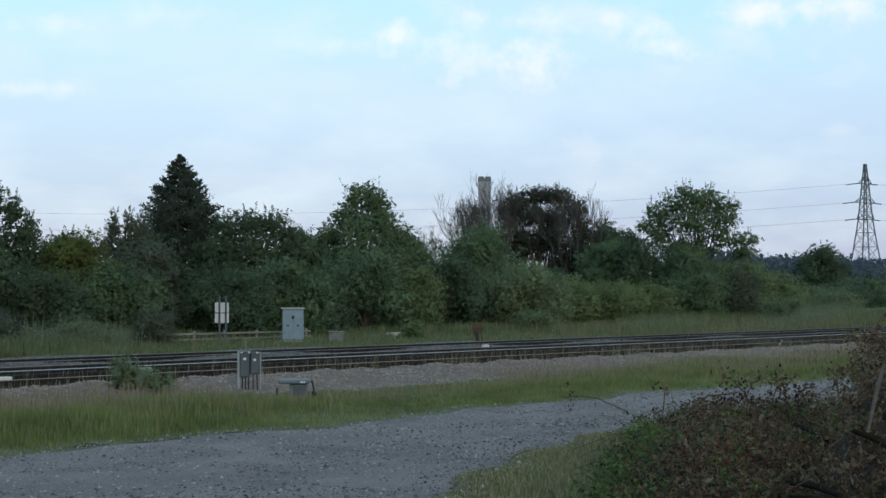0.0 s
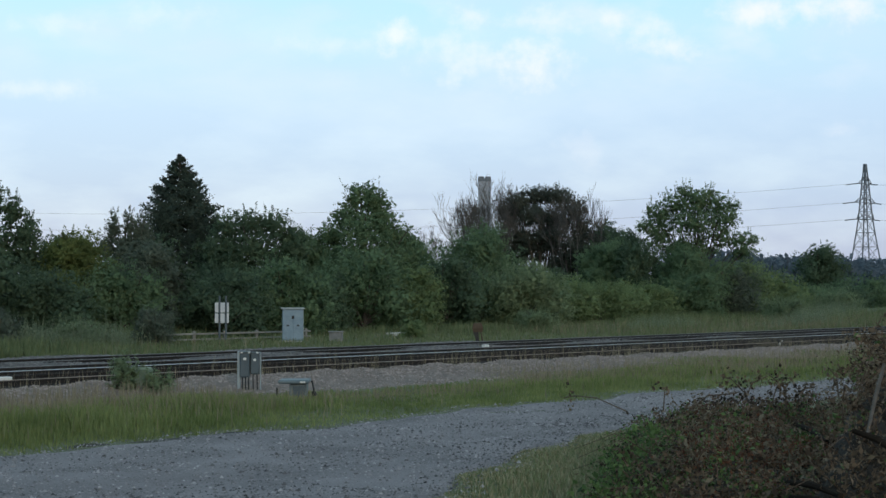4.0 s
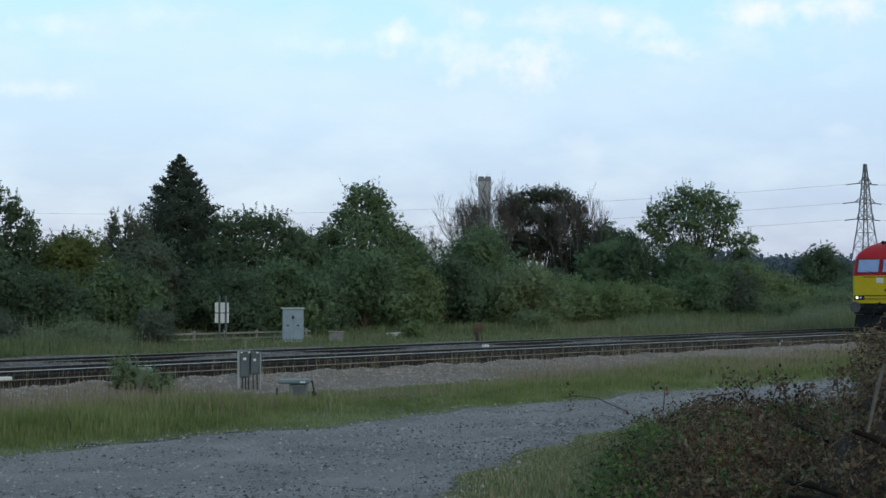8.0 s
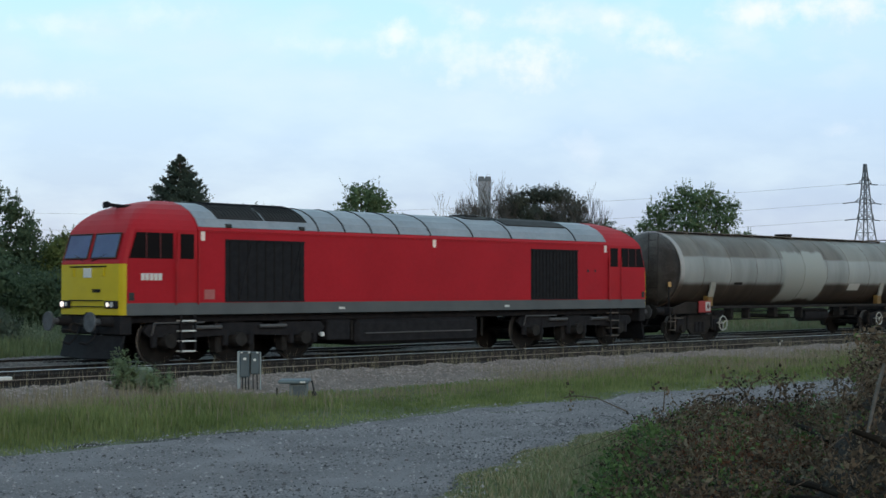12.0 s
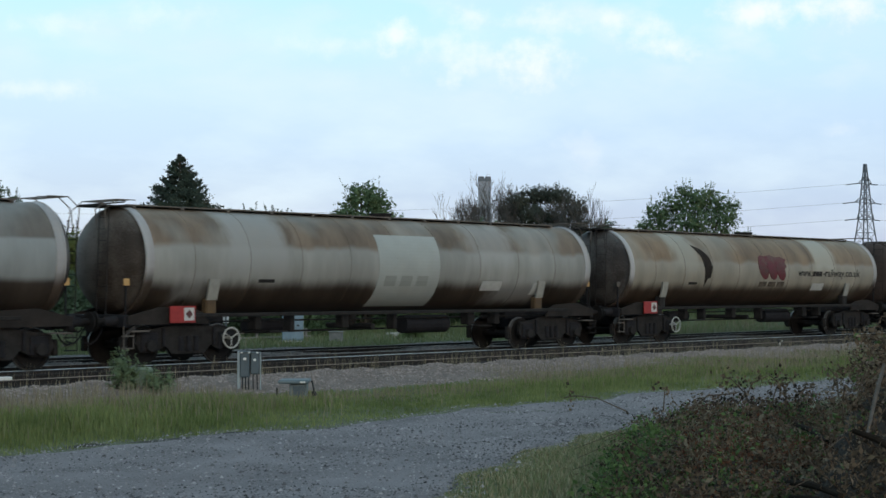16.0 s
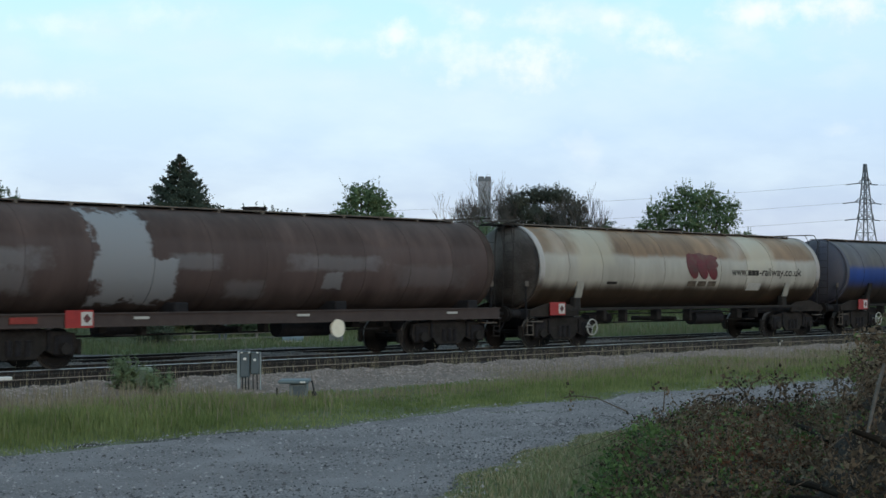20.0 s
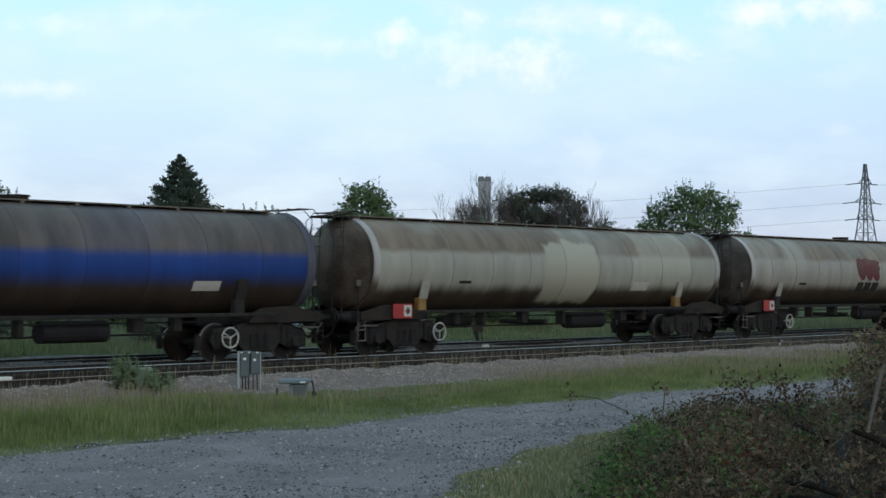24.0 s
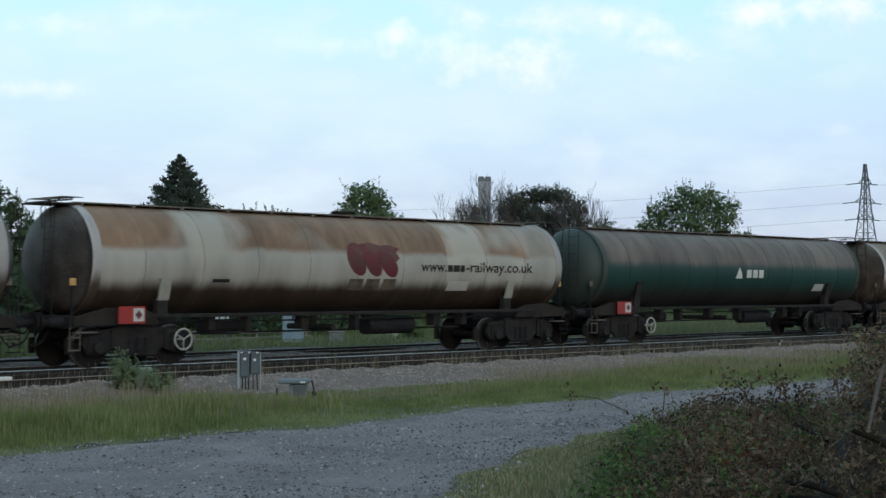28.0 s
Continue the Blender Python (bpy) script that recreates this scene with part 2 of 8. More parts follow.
def stones(rng, centres, size):
    """Small uneven stones bedded in the ground: a rim and a peak, open below."""
    n = len(centres)
    base = np.array([(1, 0, 0), (-1, 0, 0), (0, 1, 0), (0, -1, 0), (0, 0, 0.8)], float)
    base[:4, 2] = 0.02
    tri = np.array([(0, 2, 4), (2, 1, 4), (1, 3, 4), (3, 0, 4)])
    s = (size * rng.uniform(0.5, 1.4, n))[:, None, None]
    v = base[None] * rng.uniform(0.55, 1.2, (n, 5, 1)) * s
    th = rng.uniform(0, 6.28, n)
    c, q = np.cos(th)[:, None], np.sin(th)[:, None]
    x = v[:, :, 0] * c - v[:, :, 1] * q
    y = v[:, :, 0] * q + v[:, :, 1] * c
    v = np.stack([x, y, v[:, :, 2]], -1) + centres[:, None]
    f = (tri[None] + 5 * np.arange(n)[:, None, None]).reshape(-1, 3)
    return v.reshape(-1, 3), f


def blades(rng, feet, height, width=0.012, lean=0.35):
    """Grass blades of two faces each, bent over."""
    n = len(feet)
    th = rng.uniform(0, 6.28, n)
    h = (height * rng.uniform(0.5, 1.3, n))
    d = np.stack([np.cos(th), np.sin(th), np.zeros(n)], 1)
    p = np.stack([-np.sin(th), np.cos(th), np.zeros(n)], 1)
    ln = (lean * rng.uniform(0.1, 1.2, n) * h)[:, None]
    up = np.zeros((n, 3))
    up[:, 2] = 1
    w = (width * rng.uniform(0.7, 1.5, n))[:, None]
    v = np.empty((n, 6, 3))
    mid = feet + up * (h * 0.55)[:, None] + d * ln * 0.35
    tip = feet + up * (h * 0.97)[:, None] + d * ln
    v[:, 0], v[:, 1] = feet - p * w, feet + p * w
    v[:, 2], v[:, 3] = mid + p * w * 0.8, mid - p * w * 0.8
    v[:, 4], v[:, 5] = tip + p * w * 0.25, tip - p * w * 0.25
    k = 6 * np.arange(n)[:, None]
    f = np.concatenate([k + np.array([[0, 1, 2, 3]]), k + np.array([[3, 2, 4, 5]])])
    return v.reshape(-1, 3), f


def thing(name, label, category, group="", at=(0, 0, 0)):
    ob = new(name)
    ob.location = at
    return tagged(ob, label, category, group)


# ---------------------------------------------------------------- ground
def ground_z(x, y):
    """Height of the ground: gravel track, verge, ballast bank, track bed, far verge."""
    y = np.asarray(y, float)
    x = np.asarray(x, float)
    wob = 0.25 * np.sin(x * 0.55) + 0.18 * np.sin(x * 1.37 + 1.3)
    z = np.interp(y, [-40, 0, 9, 17.0, 18.5, 21.2, 22.6, 23.9, 24.35, 24.8, 34.4, 35.4, 38, 60, 140], [-0.35, -0.35, -0.35, -0.36, -0.33, -0.30, -0.28, -0.10, -0.07, -0.17, -0.17, -0.28, -0.30, -0.3, -0.3])
    crest = np.exp(-((y - 24.1 - 0.2 * wob) / 0.45) ** 2)
    z = z + crest * (0.03 * np.sin(x * 2.1) + 0.03 * np.sin(x * 5.3 + 1) - 0.02 * np.clip((x - 26) / 6, 0, 1.5))
    lump = 0.02 * np.sin(x * 1.9 + y * 0.7) * np.sin(y * 2.3 - x * 0.6)
    return z + np.where((y > 16.5) & (y < 24) | (y > 35), lump, 0.25 * lump)


def path_edge(x):
    """Far edge of the gravel track."""
    x = np.asarray(x, float)
    return 17.25 + 0.25 * np.sin(x * 0.33 + 0.5) + 0.18 * np.sin(x * 1.1) + 0.07 * np.sin(x * 4.1)


def near_edge(x):
    """Near edge of the gravel track."""
    x = np.asarray(x, float)
    return np.interp(x, [-60, 5, 10.6, 12.3, 14.6, 16.9, 24, 40, 80], [2, 8.5, 10.3, 11.3, 12.4, 13.2, 14.2, 14.6, 14.6]) + 0.12 * np.sin(x * 2.7)


def track_z(x, y):
    """Surface of the gravel track, with faint wheel ruts."""
    e0, e1 = near_edge(x), path_edge(x)
    s = (y - e0) / (e1 - e0)
    return ground_z(x, y) + 0.02 + 0.012 * np.sin(s * 13) + 0.008 * np.sin(x * 1.7 + y * 2.1)


def build_ground():
    soil = mat("soil_grass", (0.055, 0.066, 0.030), (0.105, 0.112, 0.056), 0.95, 0.7, bump=0.4, fine=9)
    xs = np.concatenate([np.linspace(-120, 4, 20), np.linspace(5, 62, 115), np.linspace(66, 260, 40), np.linspace(300, 2600, 16)])
    ys = np.concatenate([np.linspace(-120, 4, 12), np.linspace(5, 26, 85), np.linspace(27, 60, 40), np.linspace(66, 200, 22), np.linspace(260, 2600, 12)])
    X, Y = np.meshgrid(xs, ys, indexing="ij")
    Z = ground_z(X, Y)
    v = np.stack([X, Y, Z], -1).reshape(-1, 3)
    n, k = len(xs), len(ys)
    i, j = np.meshgrid(np.arange(n - 1), np.arange(k - 1), indexing="ij")
    a = (i * k + j).ravel()
    f = np.stack([a, a + k, a + k + 1, a + 1], 1)
    tagged(np_mesh("ground", v, f, soil, smooth=True), "rough grassy ground with soil showing", "ground", kind="structure")

    # gravel track: a strip laid a little above the soil
    gr = mat("gravel", (0.095, 0.086, 0.091), (0.215, 0.198, 0.206), 0.95, 0.8, bump=1.0, fine=36, contrast=0.20)
    xs = np.concatenate([np.linspace(-60, 4, 22), np.linspace(4.5, 60, 200), np.linspace(62, 120, 12)])
    s = np.linspace(0, 1, 32)
    e0, e1 = near_edge(xs), path_edge(xs)
    Y = e0[:, None] + (e1 - e0)[:, None] * s[None]
    X = np.repeat(xs[:, None], len(s), 1)
    Z = track_z(X, Y) - 0.05 * ((s == 0) | (s == 1))[None]
    v = np.stack([X, Y, Z], -1).reshape(-1, 3)
    n, k = len(xs), len(s)
    i, j = np.meshgrid(np.arange(n - 1), np.arange(k - 1), indexing="ij")
    a = (i * k + j).ravel()
    f = np.stack([a, a + k, a + k + 1, a + 1], 1)
    road = tagged(np_mesh("gravel_track", v, f, gr, smooth=True), "grey loose gravel track along the railway", "track road", kind="structure")
    rng = np.random.default_rng(5)
    n = 40000
    x = 7 + 33 * rng.uniform(0, 1, n) ** 1.5
    u = rng.uniform(-0.06, 1.04, n)
    y = near_edge(x) + (path_edge(x) - near_edge(x)) * u
    c = np.stack([x, y, track_z(x, y) + 0.002], 1)
    v, f = stones(rng, c, 0.008 + 0.022 * rng.uniform(0, 1, n) ** 6)
    st = mat("gravel_stone", (0.07, 0.063, 0.064), (0.30, 0.28, 0.285), 0.9, 8, island=0.9, contrast=0.4)
    tagged(np_mesh("loose_stones", v, f, st), "loose grey stones scattered on the gravel track", "gravel", kind="stuff")

    # darker clods trodden into the track, thicker along its edges and ruts
    n = 12000
    x = 7 + 30 * rng.uniform(0, 1, n) ** 1.3
    u = np.where(rng.uniform(0, 1, n) < 0.6, np.abs(rng.normal(0.0, 0.35, n)), rng.uniform(0, 1, n))
    keep = np.sin(x * 1.3 + 9 * u) + np.sin(x * 0.47 - 14 * u + 2) > -0.5
    x, u = x[keep], np.clip(u[keep], 0.01, 0.99)
    y = near_edge(x) + (path_edge(x) - near_edge(x)) * u
    v, f = stones(rng, np.stack([x, y, track_z(x, y) + 0.002], 1), 0.010 + 0.018 * rng.uniform(0, 1, len(x)) ** 3)
    tagged(np_mesh("track_clods", v, f, mat("track_clod", (0.032, 0.031, 0.033), (0.11, 0.106, 0.112), 0.95, 8, island=0.8, contrast=0.4)), "dark stones and clods trodden into the gravel track", "gravel", kind="stuff")

    # dark patches at the edge of the track: the grass fringe's shade, as colour
    for cx, cy, a, b in ((12.3, 17.0, 1.0, 0.30), (13.3, 17.1, 0.7, 0.22), (10.9, 17.1, 0.5, 0.18)):
        ang = np.linspace(0, 2 * math.pi, 40, endpoint=False)
        rad = 1 + 0.18 * np.sin(3 * ang + cx) + 0.12 * np.sin(7 * ang) + 0.08 * np.sin(11 * ang + 2)
        px = np.concatenate([[cx], cx + a * rad * np.cos(ang)])
        py = np.concatenate([[cy], cy + b * rad * np.sin(ang)])
        pz = ground_z(px, py) + np.concatenate([[0.034], np.full(40, -0.02)])
        f = np.array([(0, 1 + i, 1 + (i + 1) % 40) for i in range(40)])
        tagged(np_mesh("fringe_shade", np.stack([px, py, pz], 1), f, mat("fringe_shade", (0.018, 0.017, 0.014), (0.045, 0.042, 0.034), 0.9, 6, bump=0.7, fine=25)), "dark patch painted as grass shade at the track's edge", "soil", kind="structure")

    # ballast
    bs = mat("ballast", (0.15, 0.13, 0.12), (0.33, 0.30, 0.29), 0.95, 9, bump=0.8, fine=30)
    xs = np.concatenate([np.linspace(-80, 8, 30), np.linspace(8.5, 64, 220), np.linspace(66, 460, 60)])
    ys = np.array([24.45, 24.7, 24.9, 25.8, 27.5, 29.2, 31, 32.6, 34.2, 34.9, 35.4])
    X, Y = np.meshgrid(xs, ys, indexing="ij")
    Z = ground_z(X, Y) + 0.02 + 0.012 * np.sin(X * 7 + Y * 9)
    Z[:, 0] -= 0.06
    Z[:, -1] -= 0.06
    v = np.stack([X, Y, Z], -1).reshape(-1, 3)
    n, k = len(xs), len(ys)
    i, j = np.meshgrid(np.arange(n - 1), np.arange(k - 1), indexing="ij")
    a = (i * k + j).ravel()
    f = np.stack([a, a + k, a + k + 1, a + 1], 1)
    tagged(np_mesh("track_bed", v, f, mat("track_bed", (0.012, 0.011, 0.011), (0.035, 0.031, 0.029), 0.95, 5, bump=0.9, fine=22)), "dark oily stone bed of the railway lines", "ballast", kind="structure")
    xs = np.linspace(8, 66, 260)
    ys = np.array([21.9, 22.4, 22.8, 23.2, 23.6, 23.9, 24.2, 24.5, 24.75])
    X, Y = np.meshgrid(xs, ys, indexing="ij")
    Z = ground_z(X, Y) + 0.024 + 0.012 * np.sin(X * 9 + Y * 11)
    Z[:, 0] -= 0.06
    Z[:, -1] -= 0.06
    v = np.stack([X, Y, Z], -1).reshape(-1, 3)
    n, k = len(xs), len(ys)
    i, j = np.meshgrid(np.arange(n - 1), np.arange(k - 1), indexing="ij")
    a = (i * k + j).ravel()
    f = np.stack([a, a + k, a + k + 1, a + 1], 1)
    tagged(np_mesh("ballast_shoulder", v, f, mat("shoulder", (0.082, 0.065, 0.057), (0.210, 0.170, 0.152), 0.95, 7, bump=1.0, fine=28)), "pale stone shoulder of the railway", "ballast", kind="structure")
    n = 30000
    x = rng.uniform(12, 60, n)
    y = 24.9 - np.abs(rng.normal(0.2, 1.35, n))
    y = np.where(y < 21.6, rng.uniform(22.2, 24.8, n), y)
    c = np.stack([x, y, ground_z(x, y) + 0.03], 1)
    v, f = stones(rng, c, 0.029)
    tagged(np_mesh("ballast_bank", v, f, mat("ballast_stone", (0.088, 0.066, 0.056), (0.345, 0.278, 0.245), 0.9, 6, island=0.6, contrast=0.4)), "bank of pale pinkish ballast stones beside the rusty siding", "ballast", kind="stuff")
    # stone heaped up to the rails between the running lines, and along the far edge
    heap = mat("heaped_ballast", (0.045, 0.042, 0.042), (0.125, 0.115, 0.112), 0.95, 7, bump=1.0, fine=26)
    for name, ys, hs in (("ballast_between_lines", (30.30, 30.55, 30.8, 31.0, 31.2, 31.45, 31.7), (-0.18, -0.10, -0.04, -0.02, -0.04, -0.10, -0.18)), ("far_ballast_edge", (33.75, 34.0, 34.3, 34.7, 35.1, 35.6), (-0.16, -0.09, -0.06, -0.08, -0.16, -0.32))):
        xs = np.linspace(10, 110, 340)
        X, Y = np.meshgrid(xs, np.array(ys), indexing="ij")
        Z = np.array(hs)[None] - 0.05 * np.clip((X - 34) / 14, 0, 1.6) * (np.array(hs) > -0.15)[None] + (0.045 * np.sin(X * 0.83 + Y) + 0.022 * np.sin(X * 2.3 + Y * 5) + 0.016 * np.sin(X * 6.1 + Y * 3)) * np.clip(np.array(hs) + 0.2, 0, 0.2)[None] / 0.2
        v = np.stack([X, Y, Z], -1).reshape(-1, 3)
        k = len(ys)
        i, j = np.meshgrid(np.arange(len(xs) - 1), np.arange(k - 1), indexing="ij")
        a = (i * k + j).ravel()
        tagged(np_mesh(name, v, np.stack([a, a + k, a + k + 1, a + 1], 1), heap), "grey ballast heaped beside the rails", "ballast", kind="structure")
        m = 7000
        x = 12 + 60 * rng.uniform(0, 1, m) ** 1.4
        y = rng.uniform(ys[1], ys[-2], m)
        c = np.stack([x, y, np.interp(y, ys, hs) - 0.05 * np.clip((x - 34) / 14, 0, 1.6) + 0.045 * np.sin(x * 0.83 + y) + 0.004], 1)
        v, f = stones(rng, c, 0.034)
        tagged(np_mesh("heaped_stones", v, f, mat("heaped_stone", (0.04, 0.038, 0.038), (0.19, 0.175, 0.17), 0.9, 6, island=0.7, contrast=0.4)), "grey ballast stones heaped beside the rails", "ballast", kind="stuff")
    n = 9000
    x = rng.uniform(12, 62, n)
    y = rng.uniform(25.0, 34.6, n)
    c = np.stack([x, y, ground_z(x, y) + 0.02], 1)
    v, f = stones(rng, c, 0.035)
    tagged(np_mesh("bed_stones", v, f, mat("bed_stone", (0.020, 0.019, 0.019), (0.085, 0.08, 0.078), 0.9, 6, island=0.8, contrast=0.4)), "dark ballast stones between the rails", "ballast", kind="stuff")


RAILS = ((25.75, 27.185, "siding"), (28.54, 29.975, "main"), (31.98, 33.415, "main"))


def build_tracks():
    head = mat("rail_polished", (0.30, 0.30, 0.31), (0.42, 0.42, 0.43), 0.4, 2, metal=0.9)
    worn = mat("rail_worn", (0.10, 0.095, 0.095), (0.17, 0.165, 0.165), 0.5, 2, metal=0.7)
    rust = mat("rail_rust", (0.009, 0.0085, 0.009), (0.022, 0.019, 0.018), 0.9, 6, bump=0.3)
    dull = mat("rail_dull", (0.13, 0.105, 0.09), (0.22, 0.185, 0.16), 0.7, 3, metal=0.2)
    timber = mat("sleeper", (0.012, 0.011, 0.010), (0.035, 0.031, 0.028), 0.95, 7, bump=0.6, rnd=0.4)
    sl = box(-0.13, 0.13, -1.3, 1.3, -0.30, -0.135, 0.015)
    slm = bpy.data.meshes.new("sleeper")
    sl.to_mesh(slm)
    sl.free()
    slm.materials.append(timber)
    ch = box(-0.09, 0.09, -0.075, 0.075, -0.137, -0.118, 0.01)
    chm = bpy.data.meshes.new("rail_chair")
    ch.to_mesh(chm)
    ch.free()
    chm.materials.append(rust)
    prof = [(-0.07, -0.15), (-0.07, -0.14), (-0.012, -0.12), (-0.012, -0.045), (-0.034, -0.038), (-0.034, -0.012), (0.034, -0.012), (0.034, -0.038), (0.012, -0.045), (0.012, -0.12), (0.07, -0.14), (0.07, -0.15)]
    top = [(-0.0345, -0.014), (-0.030, 0.0), (0.030, 0.0), (0.0345, -0.014)]
    for k, (a, b, kind) in enumerate(RAILS):
        name = "railway_line" if kind == "main" else "rusty_siding"
        t = tagged(new(name), "railway line with bright worn rails on dark sleepers" if kind == "main" else "disused siding with rusty rails and weeds", "railway track", kind="structure")
        for y in (a, b):
            lo, hi = -80.0, 440.0
            r = part("rail", loft([[(x, y + p, q) for p, q in prof] for x in (lo, 12, 40, 70, hi)], close=True), rust, t)
            part("rail_head", loft([[(x, y + p, q) for p, q in top] for x in (lo, 12, 40, 70, hi)], close=True), (head if y == 28.54 else worn) if kind == "main" else (dull if y < 26 else rust), r, "polished running surface" if kind == "main" else "dull worn top")
        for i in range(84):
            x = 12.2 + 0.65 * i
            s = share("sleeper", slm, t, pose(x, (a + b) / 2, 0, 0, 0, random.uniform(-0.6, 0.6)))
        bm = bmesh.new()
        for i in range(84):
            for y in (a, b):
                box(12.2 + 0.65 * i - 0.09, 12.2 + 0.65 * i + 0.09, y - 0.13, y + 0.13, -0.14, -0.115, 0, bm)
        part("rail_chairs", bm, rust, t)


build_ground()
build_tracks()


# ---------------------------------------------------------------- train
TRACK_Y = 29.2575
RUN = [(0.0, 131.2), (2.0, 113.7), (4.0, 96.0), (6.0, 78.0), (8.0, 59.62), (9.0, 50.24), (10.0, 40.75), (11.0, 31.2), (12.0, 21.55),
       (15.0, -7.85), (16.0, -17.9), (17.0, -27.95), (18.0, -38.05), (19.0, -48.4), (20.0, -59.0), (21.0, -69.75),
       (24.0, -102.4), (25.0, -113.5), (26.0, -124.75), (27.0, -136.15), (28.0, -147.6)]
MOVERS = []   # (vehicle, place along the train)
TURNERS = []  # (wheelset, place along the train, radius, pose on its vehicle)

frame_black = mat("underframe_black", (0.009, 0.0092, 0.011), (0.023, 0.0225, 0.025), 0.85, 5, bump=0.3, spec=0.1)
grime = mat("brake_grime", (0.011, 0.0105, 0.0105), (0.032, 0.030, 0.029), 0.9, 6, bump=0.3, spec=0.1)
wheel_steel = mat("wheel_steel", (0.007, 0.0065, 0.0065), (0.016, 0.0145, 0.014), 0.75, 4, metal=0.1, spec=0.15)
tread = mat("wheel_tread", (0.09, 0.088, 0.088), (0.16, 0.157, 0.155), 0.45, 3, metal=0.7)
pale_iron = mat("pale_iron", (0.16, 0.165, 0.17), (0.30, 0.305, 0.31), 0.6, 5)
walk_grey = mat("walkway_grey", (0.055, 0.046, 0.040), (0.13, 0.115, 0.10), 0.85, 3)
white_paint = mat("white_paint", (0.44, 0.44, 0.42), (0.58, 0.58, 0.56), 0.6, 8)
bright_step = mat("step_steel", (0.45, 0.45, 0.44), (0.65, 0.65, 0.63), 0.5, 9)


def lathe_y(prof, n=24):
    """Turn the profile (y, r) round the y axis."""
    bm = bmesh.new()
    rows = []
    for y, r in prof:
        rows.append([bm.verts.new((r * math.cos(2 * math.pi * i / n), y, r * math.sin(2 * math.pi * i / n))) for i in range(n)])
    for a, b in zip(rows, rows[1:]):
        for i in range(n):
            j = (i + 1) % n
            bm.faces.new((a[i], a[j], b[j], b[i]))
    bm.faces.new(rows[0])
    bm.faces.new(rows[-1])
    bmesh.ops.recalc_face_normals(bm, faces=bm.faces)
    return bm


WHEEL_MESH = {}


def wheelset(parent, x, r, along, inner=False):
    """An axle with two flanged wheels, turning as the train rolls."""
    key = round(r, 3)
    if key not in WHEEL_MESH:
        obs = []
        for s in (-1, 1):
            prof = [(s * 0.68, 0.12), (s * 0.685, r + 0.028), (s * 0.715, r + 0.025), (s * 0.722, r), (s * 0.815, r - 0.008), (s * 0.815, r - 0.07), (s * 0.775, r - 0.085), (s * 0.765, 0.17), (s * 0.83, 0.14), (s * 0.83, 0.07)]
            bm = lathe_y(prof)
            me = bpy.data.meshes.new("wheel")
            for f in bm.faces:
                f.material_index = 1 if abs(f.calc_center_median().y * s - 0.768) < 0.05 and math.hypot(f.calc_center_median().x, f.calc_center_median().z) > r - 0.03 else 0
            bm.to_mesh(me)
            bm.free()
            me.materials.append(wheel_steel)
            me.materials.append(tread)
            obs.append(me)
        bm = rod((0, -0.72, 0), (0, 0.72, 0), 0.085, n=12)
        box(-0.03, 0.03, 0.2, 0.3, -0.16, 0.16, 0, bm)
        me = bpy.data.meshes.new("axle")
        bm.to_mesh(me)
        bm.free()
        me.materials.append(wheel_steel)
        obs.append(me)
        WHEEL_MESH[key] = obs
    ws = new("wheelset", WHEEL_MESH[key][2])
    ws.parent = parent
    for me in WHEEL_MESH[key][:2]:
        w = new("wheel", me)
        w.parent = ws
    TURNERS.append((ws, along, r, (x, 0, r)))
    return ws


def buffer(parent, x, y, z, way, grey=None):
    """A round buffer head on its tapered stock, pointing along way (+1 or -1)."""
    b = part("buffer", rod((x, y, z), (x + 0.34 * way, y, z), 0.13, 0.10, 14), frame_black, parent)
    bm = rod((x + 0.32 * way, y, z), (x + 0.56 * way, y, z), 0.075, n=12)
    rod((x + 0.56 * way, y, z), (x + 0.60 * way, y, z), 0.23, 0.225, 24, bm)
    part("buffer_head", bm, grey or wheel_steel, b)
    return b


def coupling(parent, x, way):
    bm = box(x, x + 0.22 * way, -0.12, 0.12, 0.93, 1.07, 0.02)
    for k in range(3):
        ring((x + (0.27 + 0.16 * k) * way, 0, 0.94 - 0.06 * k), (0, 1, 0) if k % 2 else (0.3, 0, 1), 0.10, 0.022, 14, 6, bm)
    part("coupling", bm, grime, parent)
    for y in (-0.38, 0.38):
        bm = bmesh.new()
        p = [Vector((x + 0.02 * way, y, 0.85)), Vector((x + 0.16 * way, y, 0.62)), Vector((x + 0.32 * way, y * 0.9, 0.50)), Vector((x + 0.50 * way, y * 0.9, 0.55))]
        for a, b in zip(p, p[1:]):
            rod(a, b, 0.024, n=6, bm=bm)
        part("air_hose", bm, frame_black, parent)


def side_shape(parent, name, outline, y, depth, material, label=""):
    """A flat plate on a vehicle's side: outline in (x, z), standing proud towards -y."""
    bm = bmesh.new()
    f = [bm.verts.new((x, y - depth, z)) for x, z in outline]
    g = [bm.verts.new((x, y + 0.004, z)) for x, z in outline]
    bm.faces.new(f)
    bm.faces.new(list(reversed(g)))
    n = len(f)
    for i in range(n):
        bm.faces.new((f[i], g[i], g[(i + 1) % n], f[(i + 1) % n]))
    bmesh.ops.recalc_face_normals(bm, faces=bm.faces)
    return part(name, bm, material, parent, label)


def rect(x0, x1, z0, z1):
    return [(x0, z0), (x1, z0), (x1, z1), (x0, z1)]


